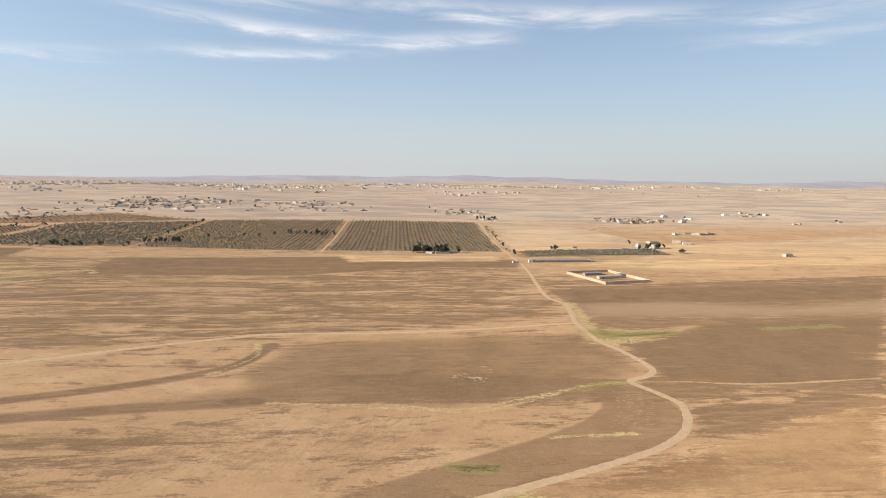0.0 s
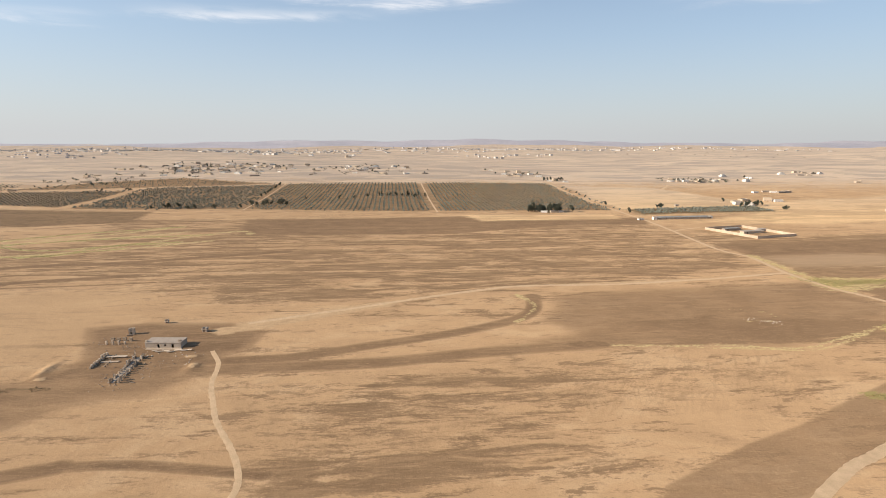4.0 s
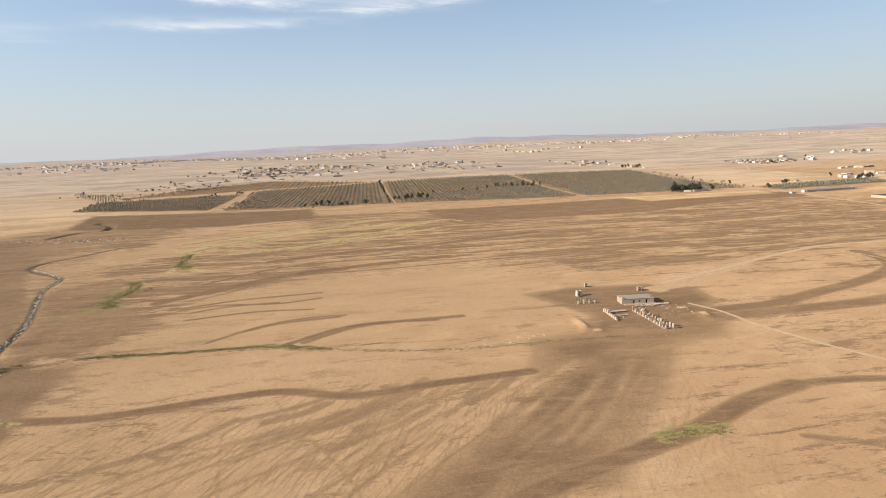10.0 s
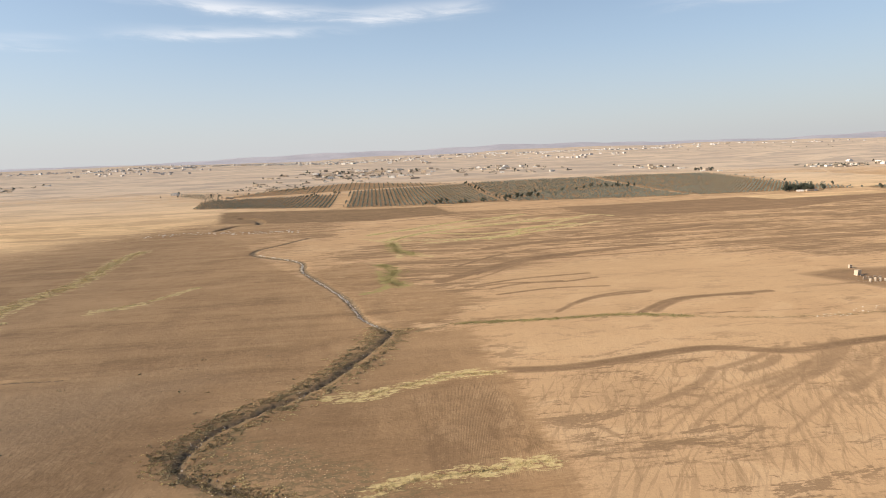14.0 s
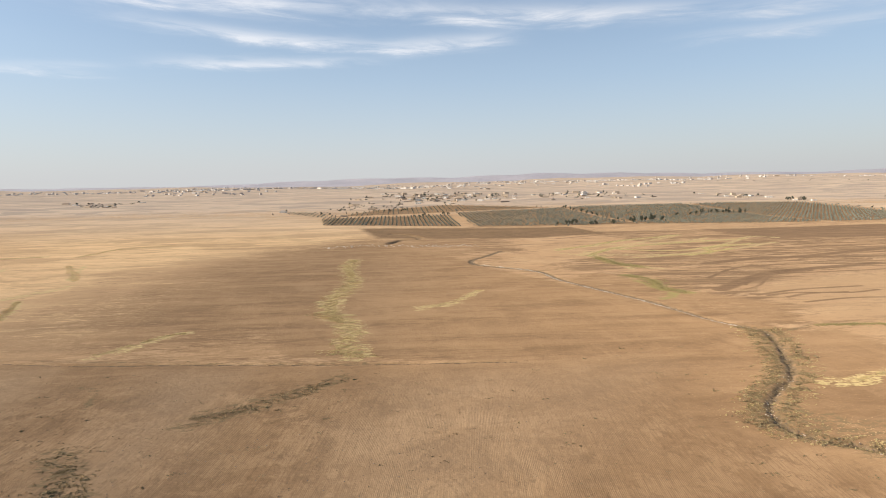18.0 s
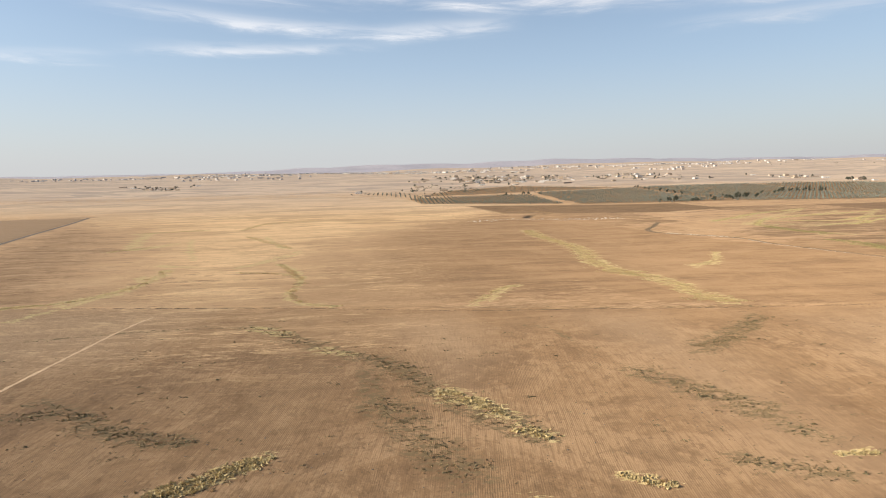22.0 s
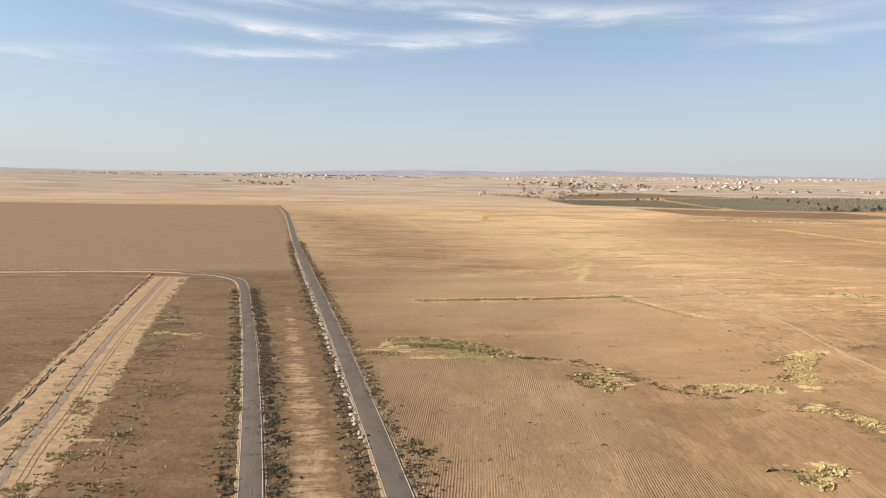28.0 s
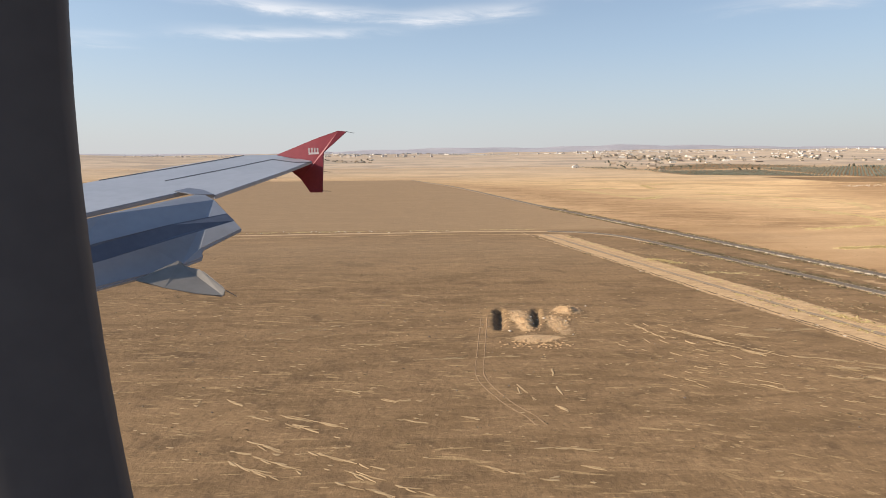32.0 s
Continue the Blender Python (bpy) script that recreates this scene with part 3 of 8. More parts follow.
def inside(pts, w):
    x, y = XX[w], YY[w]
    res = np.zeros(x.shape, bool)
    for (ax, ay), (bx, by) in zip(pts, pts[1:] + pts[:1]):
        if ay != by:
            res ^= ((ay > y) != (by > y)) & (x < (bx - ax) * (y - ay) / (by - ay) + ax)
    return res


def band(kind, half, *pts, weight=1.0):
    soft = max(1.2, half * (1.3 if kind in ("yel", "green") else 0.4 if kind == "brown" else 0.8))
    c = smooth(pts, 4)
    w = window(c, half + 2 * soft)
    d, _ = reach(c, w)
    LAY[kind][w] = np.maximum(LAY[kind][w], weight * np.clip(0.5 + (half - d) / (2 * soft), 0, 1))


def scrape(half, *pts, weight=0.7):
    """A streak where the dark soil has been rubbed away."""
    c = smooth(pts, 4)
    w = window(c, half + 3)
    d, _ = reach(c, w)
    LAY["brown"][w] *= 1 - weight * np.clip(0.5 + (half - d) / 2.4, 0, 1)


def area(kind, *pts, soft=7.0, weight=1.0):
    pts = list(pts)
    w = window(pts, soft * 2)
    d, _ = reach(pts, w, True)
    d = np.where(inside(pts, w), d, -d)
    LAY[kind][w] = np.maximum(LAY[kind][w], weight * np.clip(0.5 + d / (2 * soft), 0, 1))


def clear(kind, *pts, soft=2.0):
    pts = list(pts)
    w = window(pts, soft * 2)
    d, _ = reach(pts, w, True)
    d = np.where(inside(pts, w), d, -d)
    LAY[kind][w] *= 1 - np.clip(0.5 + d / (2 * soft), 0, 1)


# fields, strips of grass and scrub
area("sand", (-1132, 234), (-1118, 232), (-1100, 155), (-1091.5, 127), (-1083, 95), (-1079, 77), (-1076, 64), (-1071, 40), (-1050, -45), (-1066, -45), (-1085, 38), (-1092, 65.5), (-1096, 81), (-1101, 99), (-1108.5, 127), (-1117, 165), soft=1.6)
band("scrub", 1, (-513.0, 213.5), (-498.2, 218.7), (-485.8, 223.0), (-449.4, 219.6), (-409.1, 214.6))
band("scrub", 1, (-501.6, 220.1), (-479.5, 220.6), (-445.3, 219.8), (-415.0, 218.1), (-389.3, 208.8), (-357.8, 200.4), (-328.8, 197.4), (-299.3, 197.7), (-275.8, 196.0))
area("dark", (152, 463), (507, 505), (214, 204), (161, 193), (112, 175), (125, 208), (117, 227), (118, 241), (132, 252), (130, 288), (127, 335), (140, 398))
area("brown", (-311, 614), (-66, 626), (107, 602), (126, 585), (-97, 506), (-295, 514), soft=4, weight=0.75)
band("brown", 2.5, (-480.0, 172.6), (-458.8, 170.0), (-440.5, 171.9), (-421.1, 174.7), (-401.4, 175.5), (-379.2, 167.6), (-353.5, 170.5), (-320.0, 172.9))
area("till", (-481, 216), (-480, 173), (-476, 118), (-529, 128), (-536, 166), (-516, 194), (-507, 215))
area("till", (-632, 499), (-603, 402), (-544, 294), (-520, 227), (-520, 208), (-538, 180), (-551, 180), (-623, 196), (-707, 206), (-773, 345), (-740, 494))
area("grey", (-720, 735), (-560, 705), (-438, 690), (-425, 600), (-520, 570), (-620, 585), (-690, 610), soft=16, weight=0.8)
band("yel", 1.5, (-522.5, 163.1), (-509.5, 167.6), (-497.0, 170.8), (-480.7, 170.7))
band("yel", 2, (-532.7, 162.5), (-520.8, 162.7), (-507.9, 167.4), (-493.9, 172.4), (-480.9, 171.5))
band("yel", 2, (-520.9, 115.9), (-514.1, 118.8), (-507.7, 118.7), (-497.2, 118.9), (-487.3, 120.1), (-480.3, 120.4))
band("yel", 4.5, (-700.6, 450), (-702, 410), (-698, 380), (-694, 344), (-701, 307), (-700, 280), (-690.5, 256.5), (-685, 239), (-687, 225), (-681, 209.5))
band("yel", 2, (-781.6, 222.5), (-771.4, 228.9), (-766.1, 243.1), (-756.8, 249.3))
band("yel", 3, (-654.4, 277.8), (-635.4, 288.7))
band("yel", 2, (-958.4, 237.6), (-948.0, 251.0), (-942.1, 261.3))
band("yel", 1.5, (-898.0, 323.8), (-884.0, 345.8), (-875.0, 367.6))
band("yel", 1.1, (-862.6, 92.5), (-857.7, 99.2), (-851.9, 104.0), (-845.5, 108.3), (-838.5, 111.9))
band("yel", 2, (-802.2, 134.8), (-797.3, 132.4), (-791.1, 125.9))
band("yel", 2, (-809.8, 86.4), (-804.6, 87.3), (-798.4, 89.7), (-790.8, 92.2))
band("yel", 2, (-861.6, 199.6), (-849.5, 190.8))
band("yel", 2, (-835.5, 173.2), (-825.5, 168.0))
band("yel", 1.6, (-1025.2, 189.5), (-1005.9, 190.7), (-977.2, 192.2), (-951.3, 194.8))
band("yel", 1, (-947.8, 190.6), (-941.0, 175.6), (-934.3, 165.6))
band("yel", 1.5, (-966.5, 113.2), (-959.9, 111.5), (-953.2, 110.5))
band("yel", 1.5, (-944.3, 113.1), (-938.7, 123.4), (-932.5, 130.0), (-925.6, 133.4))
band("yel", 1.6, (-989.3, 114.8), (-984.1, 121.6))
band("yel", 2, (-956.8, 223.5), (-943.6, 253.8), (-936.2, 276.6), (-946.4, 304.8))
band("yel", 4, (-1031.0, 510.0), (-1004.1, 417.4), (-983.1, 436.8))
band("yel", 1.8, (-1033.8, 142.6), (-1023.6, 144.7), (-1004.5, 135.3))
band("green", 3.5, (-1023.7, 141.5), (-1018.1, 140.0), (-1010.3, 134.2))
band("green", 4, (129.5, 322.0), (139.1, 309.6), (174.6, 314.6))
band("green", 3, (240.4, 321.5), (296.7, 326.7))
band("green", 4, (124.1, 317.7), (140.7, 313.4), (164.8, 314.1))
band("green", 5, (27.1, 144.2), (35.6, 140.6), (42.6, 135.6), (49.2, 131.0))
band("green", 2, (85.5, 228.5), (98.7, 234.7), (110.2, 235.6))
band("green", 3, (20.7, 165.9), (28.1, 163.7), (34.0, 165.1))
band("green", 2, (-299.5, 126.6), (-289.9, 128.6), (-280.9, 128.2))
band("scrub", 3, (-882.9, 129.6), (-874.8, 126.6), (-865.5, 121.9), (-856.4, 120.3))
band("scrub", 2.5, (-825.5, 168.0), (-816.7, 160.0), (-809.5, 149.7), (-805.9, 140.9), (-797.4, 125.7), (-789.0, 115.9), (-781.8, 111.0))
band("scrub", 4, (-819.8, 153.3), (-818.2, 133.4), (-814.2, 123.3), (-809.6, 114.5), (-805.6, 106.8))
band("scrub", 4, (-721.4, 159.9), (-693.7, 178.3))
band("scrub", 3, (-952.2, 104.7), (-947.4, 95.8), (-944.5, 90.0), (-943.4, 83.5), (-945.3, 76.8))
band("scrub", 3, (-948.7, 88.6), (-950.1, 76.9))
band("scrub", 2.5, (-900.7, 144.9), (-891.8, 141.0), (-883.5, 134.8), (-876.5, 128.3), (-862.8, 121.2))
band("scrub", 3, (-688.7, 181.2), (-707.1, 165.9), (-722.2, 155.1))
band("scrub", 4, (-749.6, 142.8), (-741.0, 132.7), (-733.6, 122.6), (-729.0, 118.6))
band("scrub", 3, (-818.4, 162.7), (-799.0, 133.4), (-783.0, 112.0))
band("scrub", 0.5, (-783.4, 210.4), (-741.4, 206.5), (-679.3, 198.7), (-623.3, 194.6))
band("scrub", 0.5, (-967.6, 242.8), (-849.4, 225.3), (-738.7, 208.0), (-660.4, 197.5))
area("dark", (-1338, 706), (-1191, 727), (-1097, 351), (-1096, 236), (-1180, 243))
area("gold", (150, 832), (298, 892), (336, 712), (218, 670), (150, 668))
area("gold", (-68, 637), (121, 629), (115, 595), (-51, 584))
area("scrub", (149, 678), (353, 712), (360, 649), (147, 621))
area("gold", (-1100, 900), (-909, 1023), (-803, 718), (-670, 660), (-860, 430), (-955, 378), soft=70)
area("brown", (-56, 580), (144, 608), (128, 554), (-37, 559), soft=3, weight=0.8)
area("dark", (-324, 604), (136, 639), (119, 348), (-76, 325), (-174, 294), (-248, 292), weight=0.55)
area("dark", (-453, 632), (-306, 600), (231, 508), (51, 335), (-92, 320), (-221, 323), (-327, 352), (-400, 388), weight=0.55)
area("dark", (-553, 405), (-491, 442), (-396, 483), (-336, 497), (-397, 340), (-459, 300), (-472, 244), (-494, 215), (-513, 246), weight=0.5)
band("brown", 1.4, (-477.2, 271.5), (-459.1, 299.6), (-433.2, 326.3), (-400.3, 340.8), weight=0.4)
band("brown", 1.3, (-439.9, 228.6), (-421.4, 244.0), (-401.9, 250.8), (-385.7, 250.5))
band("brown", 1.8, (-408.0, 217.6), (-387.8, 231.6), (-371.0, 235.9), (-345.1, 233.9))
band("brown", 0.7, (-323.1, 166.4), (-350.3, 146.7), (-378.3, 127.3), (-395.9, 111.7), weight=0.7)
band("brown", 0.9, (-305.4, 172.7), (-337.8, 144.1), (-360.8, 123.9), (-377.0, 108.2), weight=0.7)
band("brown", 0.8, (-268.5, 188.4), (-315.2, 147.1), (-344.9, 120.8), (-363.0, 105.7), weight=0.7)
band("brown", 0.6, (-403.7, 169.7), (-392.7, 148.2), (-381.0, 127.8), (-376.8, 117.1), weight=0.7)
band("brown", 0.6, (-416.6, 160.2), (-412.2, 136.5), (-408.2, 120.7), weight=0.7)
band("brown", 0.6, (-377.4, 164.2), (-372.7, 137.7), (-369.2, 118.0), weight=0.7)
band("brown", 0.6, (-442.0, 124.8), (-427.0, 136.6), (-410.0, 145.0), weight=0.7)
band("brown", 0.6, (-407.5, 159.9), (-432.9, 137.9), (-447.9, 125.8), (-459.5, 120.3), weight=0.7)
band("brown", 0.5, (-462.9, 147.2), (-463.3, 134.4), weight=0.7)
band("brown", 0.7, (-335.7, 144.9), (-347.0, 130.1), (-356.2, 118.1), weight=0.7)
band("brown", 0.7, (-314.1, 158.0), (-329.8, 137.5), (-343.0, 117.6), weight=0.7)
band("brown", 0.6, (-353.6, 155.4), (-367.6, 145.4), (-382.3, 132.3), weight=0.7)
band("brown", 0.7, (-321.1, 164.2), (-337.7, 148.3), (-354.0, 136.0), weight=0.7)
band("brown", 0.8, (-307.4, 168.9), (-319.3, 147.9), (-328.9, 133.9), weight=0.7)
area("dark", (-171, 176), (-64, 183), (-136, 114), (-179, 124), (-186, 146), weight=0.35)
area("till", (109, 171), (159, 191), (225, 216), (152, 141), (34, 148), weight=0.8)
band("yel", 0.7, (87.7, 234.0), (65.3, 221.3), (29.7, 207.9), (-0.4, 216.2), (-27.2, 217.3))
band("yel", 1, (-78.9, 301.3), (-73.5, 280.1), (-83.3, 262.1), (-89.9, 254.0))
band("sand", 5, (-155.0, 288.3), (-184.9, 275.3), (-213.0, 259.7), (-230.9, 252.8))
band("sand", 1.5, (55.0, 328.0), (-40.9, 321.6), (-80.7, 316.6), (-128.0, 300.9), (-155.0, 288.3))
band("yel", 0.6, (10.4, 264.2), (31.7, 265.2), (46.5, 258.7), (44.3, 246.7), (26.9, 245.8), weight=0.6)
band("green", 4.0, (-506, 425), (-503, 393), (-492, 376))
band("yel", 2.0, (-530, 452), (-512, 436), (-506, 425), (-503, 393), (-492, 376), (-480, 366))
band("green", 3.4, (-516, 348), (-508, 330), (-512, 308), (-503, 293))
band("yel", 2.0, (-500, 482), (-458, 502), (-420, 504), (-372, 518), (-346, 536), weight=1.0)
band("yel", 2.4, (-495, 434), (-441, 430), (-411, 440), (-364, 457), (-311, 485), weight=1.0)
band("yel", 1.5, (-530, 452), (-503, 430), (-475, 436), weight=0.7)
band("yel", 1.6, (-880, 329), (-866, 304), (-860, 283), (-859, 262), (-860, 246), (-852, 232.6), (-836, 225))
band("yel", 1.2, (-898, 306), (-873, 298), (-861, 284), weight=0.8)
band("yel", 2.0, (-952, 516), (-940, 565), (-896, 584), weight=0.7)
band("yel", 1.6, (-933, 468), (-905, 426), (-885, 391), weight=0.8)
band("sand", 0.8, (-915, 160), (-915, 176), (-911.5, 196), (-905, 214), weight=0.8)
band("scrub", 1.2, (-768, 189), (-762, 185), (-757, 171))
band("scrub", 1.2, (-727, 155), (-714, 162), (-701, 172))
band("brown", 1.0, (-468, 295.5), (-453, 305), (-435, 323.5), (-410, 343), weight=0.8)
band("brown", 0.8, (-509, 282), (-482, 278), (-462, 277.5), weight=0.7)
area("brown", (-92, 108), (-81, 124.5), (-45, 142), (-20, 151), (0, 161), (29, 174), (56, 187), (75, 198), (87, 210), (91, 222), (89, 229), (112, 240), (122, 220), (120, 198), (103, 176), (76, 164), (35, 150), (0, 136), (-30, 122), (-60, 104), (-80, 92), soft=1.6, weight=0.62)
area("brown", (-120, 215), (-89, 216), (-39, 215), (23, 211), (75, 227), (91, 232), (112, 240), (129, 252), (127, 283), (116, 318), (0, 309), (-60, 300), (-66, 275), (-80, 255), (-70, 238), (-100, 226), soft=14, weight=0.7)
band("brown", 4.5, (-229, 217), (-195, 218), (-161, 228.5), (-124, 240.5), (-92, 256), (-77, 272), (-70, 298), weight=0.85)
band("brown", 5.5, (-228, 208), (-190, 209), (-155, 210), (-112, 217), (-60, 222), weight=0.8)
area("brown", (-297, 262), (-270, 268), (-230, 264), (-210, 250), (-213, 228), (-229, 212), (-239, 193), (-256, 195), (-269, 200), (-290, 201), (-278, 222), soft=6, weight=0.85)
area("brown", (-312, 201), (-269, 202), (-226, 206), (-239, 188), (-267, 183), (-300, 170), (-318, 174), soft=12, weight=0.92)
band("brown", 3.6, (-400, 84), (-365, 100), (-330, 115), (-310, 122), (-289, 128.6), (-278, 134), (-263, 141), (-244, 146.5), weight=0.95)
band("brown", 2.4, (-246, 146.5), (-225, 146), (-200, 141), (-187, 138), weight=0.9)
band("brown", 1.6, (-264, 120.6), (-252, 115), (-243, 108), (-232, 102), weight=0.7)
area("brown", (-316, 173), (-283, 178), (-304, 147), (-346, 110), (-362, 104), (-374, 112), (-346, 136), soft=9, weight=0.9)
band("brown", 2.6, (-285, 177), (-313, 149), (-336, 128), (-354, 112), (-368, 96), weight=0.9)
band("brown", 1.6, (-321, 165), (-359, 138), (-382, 116), (-392, 104), weight=0.5)
band("brown", 1.3, (-326, 168), (-365, 143), (-389, 119), weight=0.5)
band("brown", 1.4, (-340, 163), (-372, 147), (-405, 129), (-418, 121), weight=0.5)
band("brown", 1.1, (-349, 165), (-386, 141), (-408, 122), weight=0.5)
band("brown", 1.2, (-358, 164.6), (-394, 149), (-424, 138), (-440, 128), weight=0.5)
band("brown", 1.0, (-368, 161), (-406, 142), (-431, 127), weight=0.6)
band("brown", 1.2, (-378, 159), (-413, 147), (-438, 136), (-450, 129), weight=0.5)
band("brown", 2.0, (-447, 140), (-430, 147), (-419, 154), (-413, 160), weight=0.6)
band("brown", 1.8, (-431, 237), (-414, 246), (-388, 249), weight=0.85)
band("brown", 2.2, (-400, 219), (-390, 227), (-374, 234.5), (-333, 236), weight=0.8)
area("brown", (-296, 190), (-262, 182), (-278, 158), (-300, 134), (-318, 110), (-350, 112), (-345, 132), (-316, 162), soft=12, weight=0.85)
area("dark", (-192, 143), (-176, 147), (-168, 125), (-171, 120), (-183, 125), soft=4)
area("dark", (-163, 198), (-86, 190), (-101, 165), (-165, 175), soft=6, weight=0.35)
area("brown", (136, 298), (208, 333), (357, 351), (237, 232), (135, 228), (131, 250), soft=4, weight=0.6)
area("brown", (130, 446), (465, 462), (405, 402), (132, 393), soft=4, weight=0.75)

wander = np.random.default_rng(21)
for k in range(34):          # soft wheel and runoff streaks that fan out from the farm
    u = wander.uniform(0, 1)
    sx, sy = -290 - 105 * u + wander.normal(0, 6), 172 - 9 * u + wander.normal(0, 5)
    run, turn = wander.uniform(14, 60), math.radians(228 - 22 * u + wander.normal(0, 4))
    ex, ey = sx + run * math.cos(turn), sy + run * math.sin(turn)
    band("brown", float(wander.uniform(0.8, 2.6)), (sx, sy), ((sx + ex) / 2 + 1.5, (sy + ey) / 2 - 1.0), (ex, ey), weight=float(wander.uniform(0.4, 0.7)))
for k in range(26):          # short dashes of darker soil across the pale field
    sx, sy = wander.uniform(-470, -300), wander.uniform(108, 168)
    turn = math.radians(wander.choice((95, 80, 205, 215)) + wander.normal(0, 6))
    run = wander.uniform(4, 16)
    band("brown", float(wander.uniform(0.4, 0.9)), (sx, sy), (sx + run * math.cos(turn), sy + run * math.sin(turn)), weight=float(wander.uniform(0.28, 0.48)))
for k in range(18):          # pale scraped streaks across the dark fan
    u = wander.uniform(0, 1)
    sx, sy = -276 - 62 * u + wander.normal(0, 5), 178 - 12 * u + wander.normal(0, 7)
    turn, run = math.radians(229 - 12 * u + wander.normal(0, 3)), wander.uniform(14, 48)
    lag = wander.uniform(4, 30)
    sx, sy = sx + lag * math.cos(turn), sy + lag * math.sin(turn)
    scrape(float(wander.uniform(0.4, 1.5)), (sx, sy), (sx + 0.5 * run * math.cos(turn) + 0.8, sy + 0.5 * run * math.sin(turn)), (sx + run * math.cos(turn), sy + run * math.sin(turn)), weight=float(wander.uniform(0.25, 0.55)))
band("sand", 1.3, (-1025, 189.5), (-1006, 190.7), (-977, 192), (-951, 195), weight=1.0)
band("yel", 2.4, (-1025, 189.8), (-1006, 191), (-977, 192.3), (-951, 195.3))
band("green", 1.0, (-485, 223), (-449, 219.6), (-415, 218), (-389, 209), weight=0.9)
band("sand", 4, (-199, 271), (-215, 265), (-226, 262), weight=0.7)
area("brown", (-262, 262), (-232, 262), (-216, 246), (-214, 226), (-236, 224), (-262, 236), soft=5, weight=0.95)
area("dark", (-20, 225), (95, 215), (110, 240), (60, 250), (-20, 248))
area("gold", (-1900, 720), (-1190, 730), (-1073, 545), (-1025, 465), (-990, 375), (-945, 285), (-900, 240), (-868, 236), (-866, 335), (-862, 420), (-838, 560), (-743, 618), (-640, 640), (-640, 800), (-900, 1020), (-1900, 1050), soft=120)
area("gold", (-2600, 1150), (-700, 1260), (300, 1230), (1500, 1100), (2600, 2600), (-2600, 2600), soft=60, weight=0.75)
area("gold", (200, 700), (420, 760), (900, 900), (900, 640), (500, 560), (330, 620), soft=20, weight=0.7)
area("marks", (-482, 170), (-330, 175), (-315, 150), (-330, 100), (-475, 100), soft=10)
area("marks", (-350, 165), (-265, 190), (-280, 110), (-350, 100), soft=12, weight=0.7)
area("marks", (30, 215), (-90, 205), (-90, 160), (10, 165), soft=12, weight=0.5)
area("till", (-985, -250), (-1024, 40), (-1030, 66), (-1062, 200), (-1075, 262), (-968, 243), (-850, 226), (-740, 208), (-623, 195), (-560, 182), (-590, 140), (-560, 118), (-500, 96), (-480, 40), (-400, -250))
area("till", (-1075, 262), (-990, 275), (-863, 245), (-835, 420), (-800, 570), (-720, 640), (-630, 640), (-590, 520), (-600, 400), (-520, 215), (-623, 195), (-850, 226), soft=95)
area("furrow", (-940, 40), (-940, 200), (-850, 223), (-740, 205), (-623, 192), (-575, 180), (-590, 140), (-570, 122), (-545, 100), (-520, 40), soft=8, weight=0.3)
area("furrow", (-1022, 40), (-1030, 66), (-1037, 95), (-1046, 134), (-1010, 136), (-972, 112), (-945, 95), (-930, 40), soft=3)
area("furrow", (-482, 168), (-478, 116), (-505, 116), (-510, 160), soft=2, weight=0.3)
area("furrow", (95, 228), (117, 232), (116, 200), (90, 190), soft=3, weight=0.5)
AIRFIELD = [(-970, -400), (-1029, 66), (-1040, 110), (-1061, 200), (-1097, 351), (-1190, 705), (-1900, 705), (-1900, -400)]
area("grey", *AIRFIELD, soft=4)
area("litter", (-1140, 40), (-1146, 112), (-1152, 124), (-1240, 190), (-1420, 150), (-1400, 40), soft=10)
area("litterb", (-1093, 40), (-1100, 80), (-1116, 118), (-1138, 118), (-1146, 95), (-1150, 40), soft=6)
area("sand", (-1032, 60), (-1043, 60), (-1072, 190), (-1066, 195), (-1090, 300), (-1096, 300), soft=3, weight=0.5)
area("dark", (-720, 440), (-640, 500), (-560, 470), (-540, 700), (-700, 720), soft=14, weight=0.7)
area("scrub", (-520, 128), (-500, 112), (-530, 100), (-560, 118), (-572, 140), (-560, 152), (-545, 140), soft=5, weight=0.85)

# field edges, washed soil and grass lines, from the start of the flight to its end
band("yel", 0.8, (106, 236.5), (89, 233), (61, 222), (30, 211), (5, 212), (-19, 216), (-55, 220.5))
band("yel", 3.5, (133, 395), (128, 350), (127, 320), (125, 292))
area("yel", (112, 330), (150, 322), (186, 317), (140, 296), (118, 297), soft=6)
area("green", (116, 325), (140, 320), (160, 316), (136, 302), (120, 302), soft=6)
area("yel", (20, 150), (41, 150), (54, 140), (61, 126), (36, 122), (25, 139), soft=4, weight=0.8)
for x0, x1 in ((100.7, 83), (106, 87), (111.6, 90.5), (117, 95)):
    band("sand", 0.5, (x0, 224), (x1 + 2, 200), (x1, 188), weight=0.55)
band("yel", 0.9, (58, 184.5), (75, 186), (92, 186))
area("sand", (138, 178), (175, 195), (219, 210), (170, 141), (86, 145), (119, 167), soft=9, weight=0.34)
band("sand", 1.2, (136, 236), (176, 231), (242, 236), weight=0.8)
area("wan", (137, 389), (214, 398), (303, 377), (420, 402), (375, 357), (200, 355), (138, 356), soft=9, weight=0.55)
area("gold", (172, 1000), (336, 957), (371, 811), (392, 722), (272, 737), (162, 700), soft=10)
area("gold", (160, 575), (211, 578), (330, 647), (576, 683), (476, 582), (330, 545), soft=10, weight=0.8)
area("dark", (-300, 612), (-271, 546), (-108, 576), (100, 580), (100, 620), soft=8, weight=0.8)
area("till", (-565, 335), (-522, 232), (-490, 223), (-470, 258), (-500, 300), (-530, 365), soft=6, weight=0.7)
